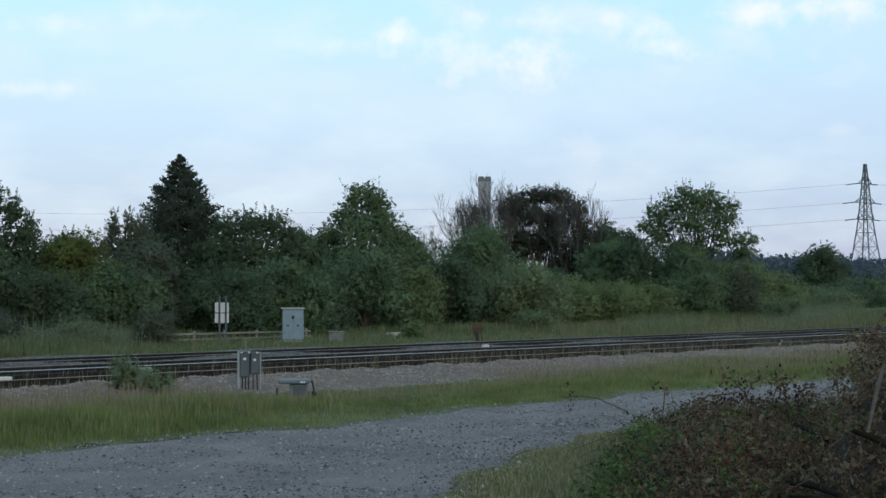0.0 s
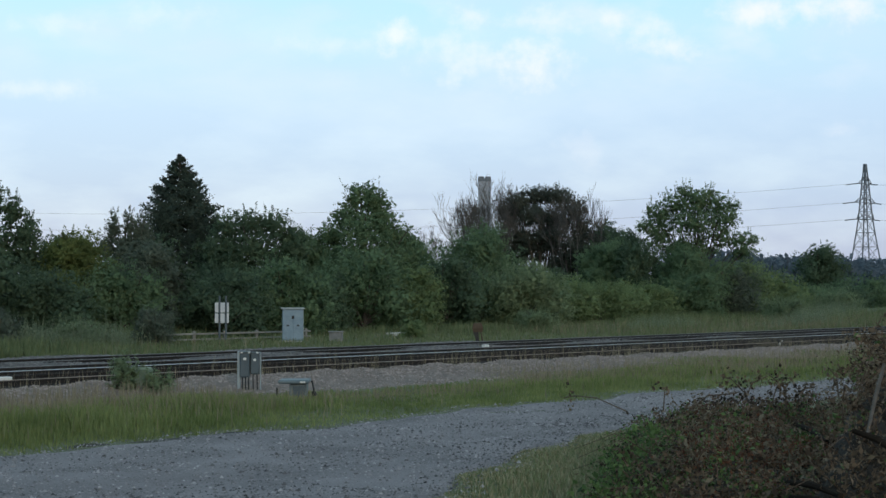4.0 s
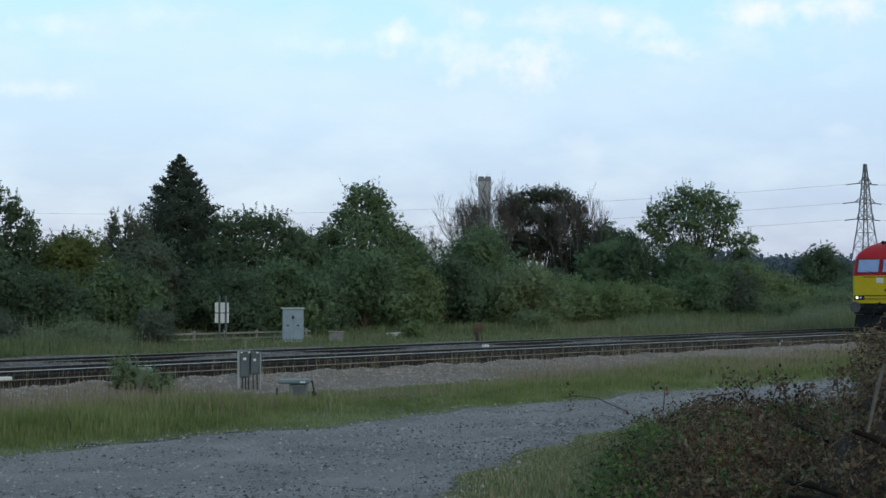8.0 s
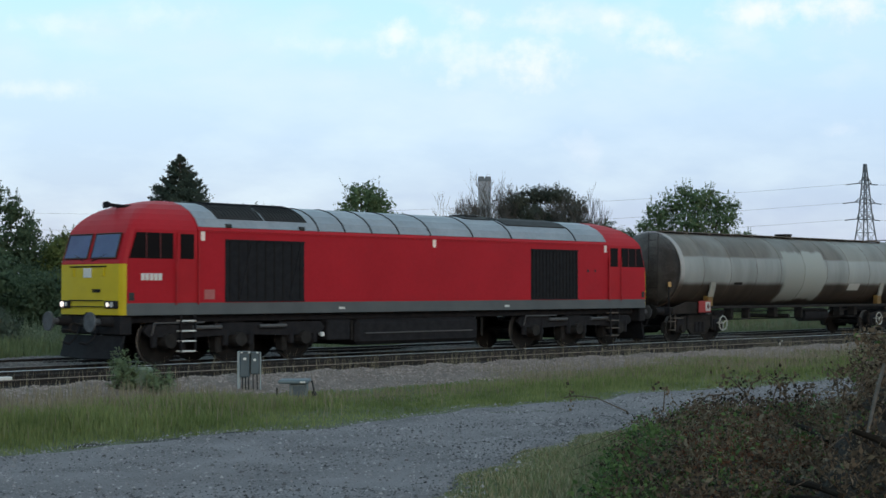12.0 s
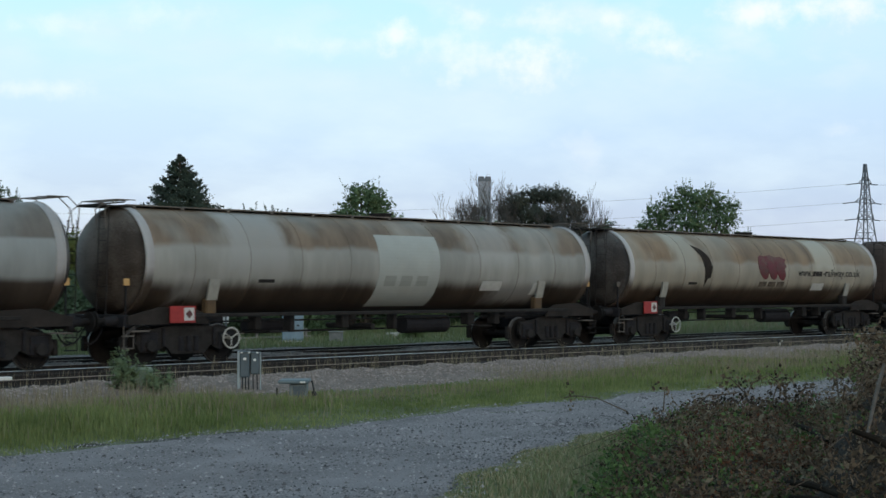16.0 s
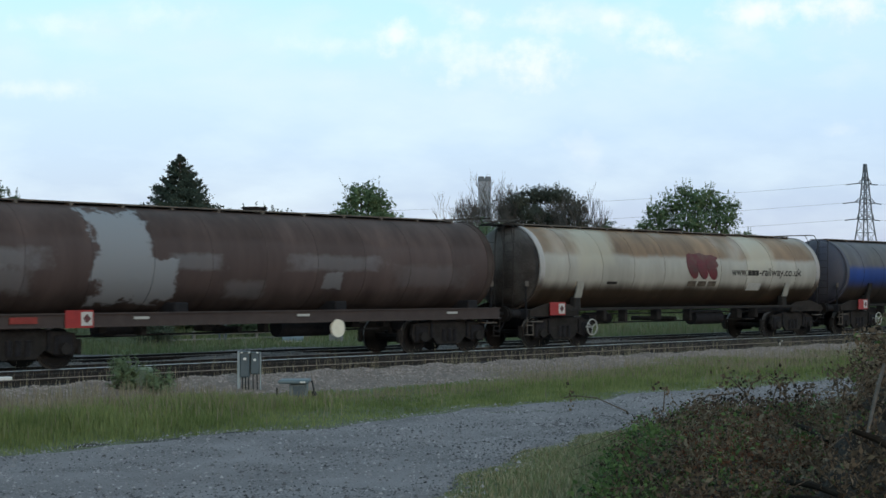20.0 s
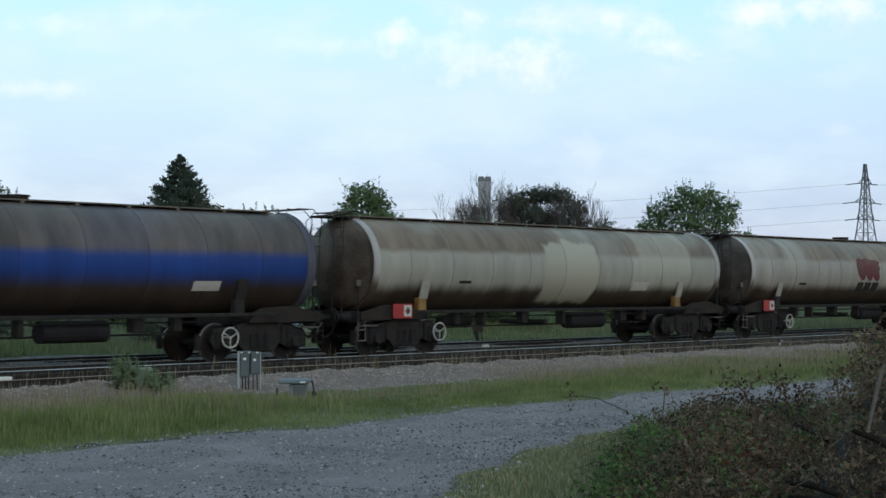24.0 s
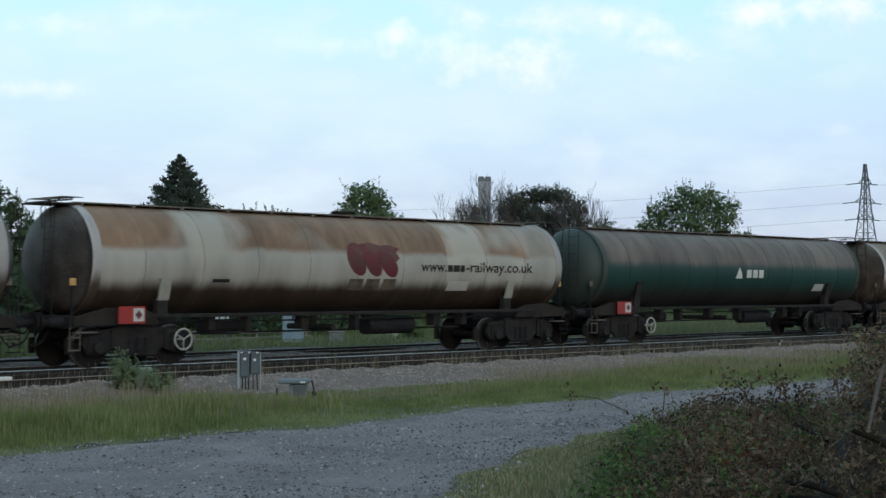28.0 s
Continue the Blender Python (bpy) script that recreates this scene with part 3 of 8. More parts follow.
def build_locomotive():
    S0 = -2.86
    L = 19.8
    red = mat("loco_red", (0.265, 0.007, 0.013), (0.345, 0.011, 0.019), 0.5, 0.7, fine=14, spec=0.15)
    dred = mat("loco_door_red", (0.27, 0.010, 0.015), (0.35, 0.014, 0.020), 0.5, 2, spec=0.15)
    yel = mat("loco_yellow", (0.37, 0.29, 0.008), (0.46, 0.36, 0.014), 0.5, 1.5, spec=0.2)
    grey = mat("loco_grey", (0.055, 0.062, 0.066), (0.085, 0.092, 0.095), 0.55, 2)
    roofm = mat("roof_grey", (0.145, 0.170, 0.20), (0.25, 0.28, 0.315), 0.42, 1.2, fine=10)
    black = mat("grille_black", (0.009, 0.0095, 0.0115), (0.019, 0.020, 0.023), 0.8, 6, spec=0.08)
    soot = mat("roof_soot", (0.012, 0.013, 0.014), (0.035, 0.036, 0.037), 0.8, 4)
    # the blue base colour stands for sky reflected in the windscreen
    glass = mat("glass_sky_tint", (0.06, 0.10, 0.33), (0.09, 0.15, 0.42), 0.06, 2, spec=1.0)
    glass.node_tree.nodes["Principled BSDF"].inputs["IOR"].default_value = 1.9
    dglass = mat("side_glass", (0.004, 0.0035, 0.0035), (0.009, 0.007, 0.007), 0.3, 2, spec=0.06)
    lampm = mat("lamp_lens", (0.30, 0.30, 0.30), (0.55, 0.55, 0.54), 0.15, 4, spec=0.8)
    lit = mat("lamp_lit", (0.8, 0.75, 0.7), (0.9, 0.85, 0.8), 0.2, 4)
    lit.node_tree.nodes["Principled BSDF"].inputs["Emission Color"].default_value = (1.0, 0.88, 0.80, 1)
    lit.node_tree.nodes["Principled BSDF"].inputs["Emission Strength"].default_value = 0.9
    orange = mat("cream_marker", (0.65, 0.55, 0.50), (0.75, 0.65, 0.6), 0.6, 8)
    t = thing("diesel_locomotive", "red diesel locomotive with yellow front and grey roof with tank train", "locomotive")
    MOVERS.append((t, S0))

    # centre body
    sec = [(-1.32, 1.17), (-1.32, 3.13), (-1.27, 3.22), (-1.14, 3.42), (-0.92, 3.60), (-0.60, 3.75), (-0.25, 3.83), (0.25, 3.83), (0.60, 3.75), (0.92, 3.60), (1.14, 3.42), (1.27, 3.22), (1.32, 3.13), (1.32, 1.17)]
    body = part("body", loft([[(x, y, z) for y, z in sec] for x in (2.07, 17.73)], close=True), red, t, "bright red bodyside")
    # roof sheets
    rs = [(y * 1.006, z + 0.012) for y, z in sec[2:12]]
    def roof(x0, x1, m, name="roof_panel", lift=0.0, lo=0, hi=10):
        pts = rs[lo:hi]
        top = [[(x, y * (1 + lift * 0.3), z + lift) for y, z in pts] + [(x, y * 0.99, z - 0.02) for y, z in reversed(pts)] for x in (x0, x1)]
        return part(name, loft(top, close=True), m, t)
    joints = [2.09, 5.85, 6.75, 7.7, 8.7, 9.9, 11.6, 13.25, 16.2, 17.72]
    for a, b in zip(joints, joints[1:]):
        roof(a + 0.012, b - 0.012, roofm, "roof_panel")
    for x in joints[1:-1]:
        part("roof_seam", loft([[(xx, y * 1.008, z + 0.016) for y, z in rs] + [(xx, y, z - 0.02) for y, z in reversed(rs)] for xx in (x - 0.02, x + 0.02)], close=True), soot, t)
    for a, b in ((2.75, 4.15), (4.22, 5.55)):
        g = roof(a, b, soot, "roof_grille", 0.02, 1, 9)
        bm = bmesh.new()
        for i in range(12):
            x = a + 0.06 + (b - a - 0.12) * i / 11
            for (y0, z0), (y1, z1) in zip(rs[1:9], rs[2:9]):
                rod((x, y0 * 1.008, z0 + 0.035), (x, y1 * 1.008, z1 + 0.035), 0.012, n=4, bm=bm, caps=False)
        part("grille_screen", bm, black, g)
    roof(12.0, 13.1, soot, "exhaust_panel", 0.03, 3, 7)
    roof(13.4, 16.1, soot, "fan_panel", 0.03, 2, 8)
    bm = box(12.3, 12.8, -0.35, 0.35, 3.84, 3.93, 0.03)
    part("exhaust_stack", bm, soot, t)
    for x in (3.0, 5.3):
        for s in (-1, 1):
            part("lifting_lug", box(x - 0.09, x + 0.09, s * 1.25 - 0.05, s * 1.25 + 0.05, 3.22, 3.32, 0.02), soot, t)

    # cabs
    lev = [(1.17, 1.32, 0.0), (2.36, 1.32, 0.0), (3.05, 1.30, 0.20), (3.13, 1.295, 0.235), (3.24, 1.245, 0.30), (3.36, 1.17, 0.40), (3.50, 1.04, 0.56), (3.62, 0.89, 0.75), (3.75, 0.64, 1.08), (3.85, 0.30, 1.55)]
    def cab(front, name):
        q = (lambda x: x) if front else (lambda x: L - x)
        rows = []
        for z, w, xf in lev:
            o = [(2.06, -w), (xf + 0.10, -w), (xf + 0.03, -w + 0.05), (xf - 0.02, -w + 0.14), (xf - 0.05, -w * 0.5), (xf - 0.06, 0)]
            o += [(x, -y) for x, y in reversed(o[:-1])]
            rows.append([(q(x), y, z) for x, y in o])
        c = part(name, loft(rows, close=True), red, t, "red driving cab")
        f = []
        for z in (1.172, 2.33):
            o = [(0.095, -1.326), (0.03, -1.275), (-0.026, -1.185), (-0.058, -0.66), (-0.068, 0)]
            o += [(x, -y) for x, y in reversed(o[:-1])]
            o += [(x + 0.05, y * 0.97) for x, y in reversed(o)]
            f.append([(q(x), y, z) for x, y in o])
        part("front_panel", loft(f, close=True), yel, c, "yellow warning panel")
        for s in (-1, 1):
            zs = [(2.475, 0.033), (3.015, 0.190)]
            bm = bmesh.new()
            v = []
            for z, xf in zs:
                for y in (0.085, 0.12, 1.0, 1.055):
                    v.append(bm.verts.new((q(xf - 0.075 + 0.02 * (y / 1.2) ** 2), s * y, z)))
            bm.faces.new((v[0], v[3], v[7], v[4]))
            bmesh.ops.solidify(bm, geom=bm.faces[:], thickness=0.012)
            part("windscreen", bm, glass, c, "large windscreen pane with the sky's reflection painted blue")
            bm = bmesh.new()
            cor = [(q(-0.042), s * 0.075, 2.462), (q(-0.026), s * 1.065, 2.462), (q(0.131), s * 1.065, 3.028), (q(0.115), s * 0.075, 3.028)]
            for a, b in zip(cor, cor[1:] + cor[:1]):
                rod(a, b, 0.020, n=5, bm=bm)
            part("windscreen_seal", bm, mat("rubber_seal", (0.030, 0.012, 0.014), (0.055, 0.018, 0.020), 0.7, 6), c)
            bm = rod((q(-0.07), s * 0.18, 2.40), (q(0.03), s * 0.85, 2.62), 0.012, n=5)
            part("wiper", bm, frame_black, c)
            # lamp cluster
            h = part("lamp_housing", box(q(-0.10), q(0.0), s * 1.18, s * 0.72, 1.32, 1.50, 0.015), black, c)
            for yy, r in ((1.03, 0.065), (0.86, 0.05)):
                part("headlight", rod((q(-0.115), s * yy, 1.41), (q(-0.09), s * yy, 1.41), r, n=14), lit if front and (yy > 0.95) == (s > 0) else lampm, h)
        part("handrail", rod((q(-0.11), -0.70, 1.50), (q(-0.11), 0.70, 1.50), 0.014, n=6), black, c)
        part("handrail", rod((q(-0.11), -0.70, 1.36), (q(-0.11), 0.70, 1.36), 0.012, n=6), black, c)
        part("nose_plate", box(q(-0.088), q(-0.06), -0.16, 0.16, 2.02, 2.24, 0.006), white_paint, c)
        for y in (-0.62, 0.62):
            part("lamp_bracket", box(q(-0.09), q(-0.04), y - 0.05, y + 0.05, 2.05, 2.25, 0.008), yel, c)
        part("jumper_strip", box(q(-0.085), q(-0.055), -0.75, 0.75, 2.26, 2.29, 0.004), black, c)
        bm = bmesh.new()
        for k in range(4):
            box(q(-0.076), q(-0.064), -0.52 + 0.085 * k, -0.455 + 0.085 * k, 1.68, 1.76, 0, bm)
        part("number_bars", bm, black, c)
        # horn grille on the brow
        hc = part("horn_cover", box(q(0.82), q(1.06), -0.20, 0.20, 3.58, 3.74, 0.03), soot, c)
        for y, ln in ((-0.11, 0.42), (0.11, 0.34)):
            bm = rod((q(0.90), y, 3.70), (q(0.90 - ln), y, 3.72), 0.030, 0.035, 8)
            rod((q(0.90 - ln), y, 3.72), (q(0.78 - ln), y, 3.72), 0.035, 0.085, 12, bm)
            part("horn", bm, black, hc, "black horn trumpet")
        # buffer beam, plough and gear
        bb = part("buffer_beam", box(q(0.0), q(0.30), -1.25, 1.25, 0.72, 1.165, 0.03), frame_black, t)
        for y in (-0.87, 0.87):
            buffer(t, q(0.02), y, 1.02, -1 if front else 1, mat("buffer_grey", (0.020, 0.022, 0.026), (0.10, 0.105, 0.115), 0.6, 5, metal=0.2))
        coupling(t, q(0.0), -1 if front else 1)
        part("air_tap", rod((q(-0.14), 0.02, 1.12), (q(-0.02), 0.02, 1.22), 0.05, n=8), black, bb)
        bm = loft([[(q(-0.05), -1.2, 0.20), (q(0.10), -1.2, 0.70), (q(0.16), -1.2, 0.70), (q(0.02), -1.2, 0.18)], [(q(-0.22), 0, 0.17), (q(-0.02), 0, 0.70), (q(0.04), 0, 0.70), (q(-0.14), 0, 0.15)], [(q(-0.05), 1.2, 0.20), (q(0.10), 1.2, 0.70), (q(0.16), 1.2, 0.70), (q(0.02), 1.2, 0.18)]], close=True)
        part("snow_plough", bm, black, bb)
        # sides of the cab
        for s in (-1, 1):
            Y = 1.32 * s
            def side(name, outline, depth, m, label="", parent=c):
                o = side_shape(parent, name, [(q(x), z) for x, z in outline], -1.32, depth, m, label)
                if s > 0:
                    o.data.transform(Matrix.Diagonal((1, -1, 1, 1)))
                    o.data.flip_normals()
                return o
            w = side("cab_window", [(0.16, 2.46), (1.36, 2.46), (1.36, 3.05), (0.36, 3.05)], 0.008, dglass, "dark cab side window")
            for x in (0.62, 1.0):
                side("window_bar", rect(x - 0.011, x + 0.011, 2.46, 3.05), 0.02, mat("window_bar_red", (0.06, 0.010, 0.012), (0.10, 0.014, 0.016), 0.6, 4), parent=w)
            d = side("cab_door", rect(1.47, 2.03, 1.448, 3.09), 0.012, dred, "red cab door")
            side("door_window", rect(1.56, 1.94, 2.46, 3.04), 0.018, dglass, parent=d)
            for x in (1.43, 2.055):
                bm = rod((q(x), Y + 0.05 * s, 1.40), (q(x), Y + 0.05 * s, 2.75), 0.018, n=6)
                part("grab_rail", bm, dred, c)
            bm = bmesh.new()
            for k in range(5):
                box(q(0.48 + 0.118 * k), q(0.575 + 0.118 * k), Y, Y + 0.01 * s, 1.96, 2.12, 0, bm)
            if front:
                part("number_bars", bm, white_paint, c)
            else:
                bm.free()
            side("sand_filler", rect(0.16, 0.30, 1.50, 1.68), 0.012, soot)
            # ladder
            bm = bmesh.new()
            for x in (1.57, 1.97):
                box(q(x) - 0.02, q(x) + 0.02, Y + 0.02 * s, Y + 0.06 * s, 0.30, 1.17, 0, bm)
            lad = part("boarding_steps", bm, frame_black, t)
            for k in range(4):
                part("step", box(q(1.57), q(1.97), Y - 0.16 * s, Y + 0.07 * s, 0.30 + 0.235 * k, 0.335 + 0.235 * k, 0.006), bright_step if front else walk_grey, lad, "pale worn step" if front else "grimy step")
        return c
    cab(True, "cab")
    cab(False, "cab")
    for s in (-1, 1):
        Y = 1.32 * s
        def plate(name, x0, x1, z0, z1, d, m, label="", parent=t):
            return part(name, box(x0, x1, Y - 0.004 * s, Y + d * s, z0, z1, 0), m, parent, label)
        plate("sill_band", 0.10, 19.70, 1.165, 1.44, 0.006, grey, "dark grey lower band")
        for a, b in ((2.86, 5.33), (14.06, 16.25)):
            g = plate("side_grille", a, b, 1.46, 2.94, 0.007, black, "large black radiator grille")
            for k in range(9 if a < 5 else 14):
                n = 9 if a < 5 else 14
                x = a + (b - a) * (k + 0.5) / n
                plate("grille_slat", x - 0.018, x + 0.018, 1.50, 2.90, 0.022, mat("slat_black", (0.008, 0.008, 0.009), (0.015, 0.015, 0.016), 0.8, 6, spec=0.08), parent=g)
            for z in (1.475, 2.925):
                plate("grille_edge", a, b, z - 0.02, z + 0.02, 0.03, black, parent=g)
            if a < 5:
                for x0, x1, z0, z1 in ((3.55, 4.0, 2.40, 2.62), (4.15, 4.7, 2.35, 2.55)):
                    plate("radiator_header", x0, x1, z0, z1, 0.012, black, parent=g)
                for x in (3.3, 4.85):
                    bm = rod((x, Y + 0.02 * s, 1.52), (x + 0.35, Y + 0.02 * s, 2.85), 0.03, n=6)
                    part("strut", bm, black, g)
        plate("gutter", 2.07, 17.73, 3.115, 3.15, 0.02, dred)
        for x in (2.20, 10.0, 17.62):
            plate("height_marker", x - 0.06, x + 0.06, 2.90, 3.14, 0.012, orange)
        plate("builder_plate", 2.25, 2.55, 1.52, 1.75, 0.012, mat("faded_pink", (0.26, 0.07, 0.07), (0.34, 0.12, 0.115), 0.6, 6))
        for x in (6.6, 13.0):
            plate("jack_plate", x - 0.1, x + 0.1, 1.25, 1.31, 0.014, white_paint)
        for x in (16.75, 17.1):
            plate("door_catch", x - 0.04, x + 0.04, 2.28, 2.36, 0.012, soot)
    # underframe
    part("underframe", box(0.4, 19.4, -1.05, 1.05, 0.98, 1.165, 0.02), frame_black, t)
    ft = part("fuel_tank", box(7.2, 11.9, -1.24, 1.24, 0.30, 0.98, 0.10), frame_black, t)
    for s in (-1, 1):
        part("tank_rib", box(7.5, 11.6, s * 1.24, s * 1.275, 0.60, 0.63, 0), mat("dull_edge", (0.035, 0.035, 0.037), (0.085, 0.085, 0.087), 0.6, 8), ft)
        part("battery_box", box(6.2, 7.0, s * 1.22, s * 0.7, 0.45, 0.98, 0.03), frame_black, t)
        part("filler_cap", rod((6.0, s * 1.2, 0.62), (6.0, s * 1.28, 0.62), 0.06, n=10), bright_step, t)
        for x in (7.05, 12.05):
            part("air_pipe", rod((x, s * 1.2, 0.45), (x, s * 1.2, 0.95), 0.03, n=8), grime, t)
    for cx in (3.40, 16.40):
        b = part("bogie", box(cx - 0.35, cx + 0.35, -1.05, 1.05, 0.60, 0.97, 0.05), frame_black, t)
        for s in (-1, 1):
            o = [(-2.75, 0.80), (-2.6, 0.95), (-1.3, 0.95), (-1.1, 0.80), (-0.9, 0.80), (-0.7, 0.95), (0.7, 0.95), (0.9, 0.80), (1.1, 0.80), (1.3, 0.95), (2.6, 0.95), (2.75, 0.80), (2.6, 0.66), (1.5, 0.62), (0.5, 0.66), (-0.5, 0.66), (-1.5, 0.62), (-2.6, 0.66)]
            f = side_shape(b, "side_frame", [(cx + x, z) for x, z in o], -1.08, 0.10, frame_black)
            if s > 0:
                f.data.transform(Matrix.Diagonal((1, -1, 1, 1)))
                f.data.flip_normals()
            for dx in (-2.05, 0, 2.05):
                bm = rod((cx + dx, s * 1.02, 0.559), (cx + dx, s * 1.28, 0.559), 0.21, 0.17, 12)
                part("axle_box", bm, grime, b)
                for k in (-0.38, 0.38):
                    bm = rod((cx + dx + k, s * 1.12, 0.42), (cx + dx + k, s * 1.12, 0.78), 0.085, n=10)
                    part("coil_spring", bm, frame_black, b)
            for dx in (-1.0, 1.0):
                bm = rod((cx + dx - 0.42, s * 1.24, 0.86), (cx + dx + 0.42, s * 1.24, 0.86), 0.05, n=8)
                part("damper", bm, mat("dull_edge", (0.1, 0.1, 0.1)), b)
            bm = rod((cx - 2.5, s * 1.26, 0.98), (cx - 1.1, s * 1.26, 0.98), 0.02, n=6)
            rod((cx - 2.5, s * 1.26, 0.98), (cx - 2.55, s * 1.22, 0.70), 0.02, n=6, bm=bm)
            part("sand_pipe", bm, mat("dull_edge", (0.1, 0.1, 0.1)), b)
            for dx in (-1.55, -0.5, 0.5, 1.55):
                part("brake_gear", box(cx + dx - 0.09, cx + dx + 0.09, s * 0.76, s * 1.05, 0.22, 0.66, 0.03), grime, b)
        for dx in (-2.05, 0, 2.05):
            part("traction_motor", box(cx + dx + 0.15, cx + dx + 0.85, -0.62, 0.62, 0.25, 0.80, 0.08), frame_black, b)
            wheelset(t, cx + dx, 0.559, S0)
    return t


def tank_paint(name, top, mid, low, zt, zl, edge=0.10, rough=0.5, streak=1.0, washed=0.55, flakes=(), flake=(0.3, 0.3, 0.3), scatter=0.0, soft=0.07, ragged=True, spec=0.22):
    """Weathered tank: rust or soot on the crown, clean waist, splashed dirt mixed with painted underside shade below,
    with runs.
    """
    if name in MATS:
        return MATS[name]
    m = bpy.data.materials.new(name)
    m.use_nodes = True
    nt = m.node_tree
    N, L = nt.nodes.new, nt.links.new
    top, mid = [v * 0.88 for v in top], [mid[0] * 0.94, mid[1] * 0.95, mid[2] * 0.99]
    b = nt.nodes["Principled BSDF"]
    b.inputs["Roughness"].default_value = rough
    b.inputs["Specular IOR Level"].default_value = spec
    tc = N("ShaderNodeTexCoord")
    sep = N("ShaderNodeSeparateXYZ")
    L(tc.outputs["Object"], sep.inputs[0])
    # every barrel weathers in a pattern of its own
    info = N("ShaderNodeObjectInfo")
    own = N("ShaderNodeMath")
    own.operation = "MULTIPLY"
    own.inputs[1].default_value = 60.0
    L(info.outputs["Random"], own.inputs[0])
    shift = N("ShaderNodeVectorMath")
    L(tc.outputs["Object"], shift.inputs[0])
    L(own.outputs[0], shift.inputs[1])
    mp = N("ShaderNodeMapping")
    mp.inputs["Scale"].default_value = (1.0, 0.5, 0.25)
    L(shift.outputs[0], mp.inputs["Vector"])
    run = N("ShaderNodeTexNoise")
    run.inputs["Scale"].default_value = 1.6
    run.inputs["Detail"].default_value = 6
    run.inputs["Roughness"].default_value = 0.6
    L(mp.outputs[0], run.inputs["Vector"])
    big = N("ShaderNodeTexNoise")
    big.inputs["Scale"].default_value = 0.35
    big.inputs["Detail"].default_value = 3
    L(shift.outputs[0], big.inputs["Vector"])
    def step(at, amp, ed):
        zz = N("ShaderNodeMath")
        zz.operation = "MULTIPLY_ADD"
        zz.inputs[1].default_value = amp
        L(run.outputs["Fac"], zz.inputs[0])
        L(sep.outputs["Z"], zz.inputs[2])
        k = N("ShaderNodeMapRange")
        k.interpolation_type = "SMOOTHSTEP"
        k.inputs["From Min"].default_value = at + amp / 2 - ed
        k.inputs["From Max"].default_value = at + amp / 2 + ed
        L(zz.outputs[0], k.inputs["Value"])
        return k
    # the wide lower edge blends splashed dirt with underside shade put into the colour
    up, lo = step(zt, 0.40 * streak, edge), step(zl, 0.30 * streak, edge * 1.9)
    def tone(c, sp):
        r = N("ShaderNodeValToRGB")
        r.color_ramp.elements[0].position, r.color_ramp.elements[0].color = 0.32, (*[v * (1 - sp) for v in c], 1)
        r.color_ramp.elements[1].position, r.color_ramp.elements[1].color = 0.68, (*[min(1, v * (1 + sp)) for v in c], 1)
        L(run.outputs["Fac"], r.inputs[0])
        return r
    ct, cm, cl = tone(top, 0.35), tone(mid, 0.16), tone(low, 0.35)
    # patches where the crown dirt has washed off
    wash = N("ShaderNodeMapRange")
    wash.inputs["From Min"].default_value, wash.inputs["From Max"].default_value = 0.52, 0.62
    wash.inputs["To Max"].default_value = washed
    L(big.outputs["Fac"], wash.inputs["Value"])
    c1 = N("ShaderNodeMixRGB")
    L(wash.outputs[0], c1.inputs[0])
    L(ct.outputs[0], c1.inputs[1])
    L(cm.outputs[0], c1.inputs[2])
    c2 = N("ShaderNodeMixRGB")
    L(up.outputs[0], c2.inputs[0])
    L(cm.outputs[0], c2.inputs[1])
    L(c1.outputs[0], c2.inputs[2])
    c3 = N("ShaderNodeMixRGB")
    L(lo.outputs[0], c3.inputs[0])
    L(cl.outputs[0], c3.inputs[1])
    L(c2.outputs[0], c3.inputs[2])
    last = c3
    # torn patches where the top coat has come away: ragged fields (x, z, half length, half height)
    torn = N("ShaderNodeTexNoise")
    torn.inputs["Scale"].default_value = 2.6
    torn.inputs["Detail"].default_value = 8
    torn.inputs["Roughness"].default_value = 0.68
    L(tc.outputs["Object"], torn.inputs["Vector"])
    amp = 1.5 if ragged or soft > 0.2 else 0.7
    for fx, fz, hx, hz, amt in flakes:
        ds = []
        for ch, c0, h in (("X", fx, hx), ("Z", fz, hz)):
            q = N("ShaderNodeMath")
            q.operation = "SUBTRACT"
            L(sep.outputs[ch], q.inputs[0])
            q.inputs[1].default_value = c0
            q2 = N("ShaderNodeMath")
            q2.operation = "ABSOLUTE"
            L(q.outputs[0], q2.inputs[0])
            q3 = N("ShaderNodeMath")
            q3.operation = "DIVIDE"
            L(q2.outputs[0], q3.inputs[0])
            q3.inputs[1].default_value = h
            ds.append(q3)
        mxn = N("ShaderNodeMath")
        mxn.operation = "MAXIMUM"
        L(ds[0].outputs[0], mxn.inputs[0])
        L(ds[1].outputs[0], mxn.inputs[1])
        w = N("ShaderNodeMath")
        w.operation = "MULTIPLY_ADD"
        w.inputs[1].default_value = -amp
        L((torn if ragged else run).outputs["Fac"], w.inputs[0])
        L(mxn.outputs[0], w.inputs[2])
        k = N("ShaderNodeMapRange")
        k.inputs["From Min"].default_value, k.inputs["From Max"].default_value = 0.9 - amp / 2 + (soft if amt > 0.4 else 4 * soft), 0.9 - amp / 2 - (soft if amt > 0.4 else 4 * soft)
        k.inputs["To Max"].default_value = amt
        L(w.outputs[0], k.inputs["Value"])
        mixf = N("ShaderNodeMixRGB")
        mixf.inputs[2].default_value = (*flake, 1)
        L(k.outputs[0], mixf.inputs[0])
        L(last.outputs[0], mixf.inputs[1])
        last = mixf
    # each course of plates weathers a little differently
    dv = N("ShaderNodeMath")
    dv.operation = "DIVIDE"
    dv.inputs[1].default_value = 1.65
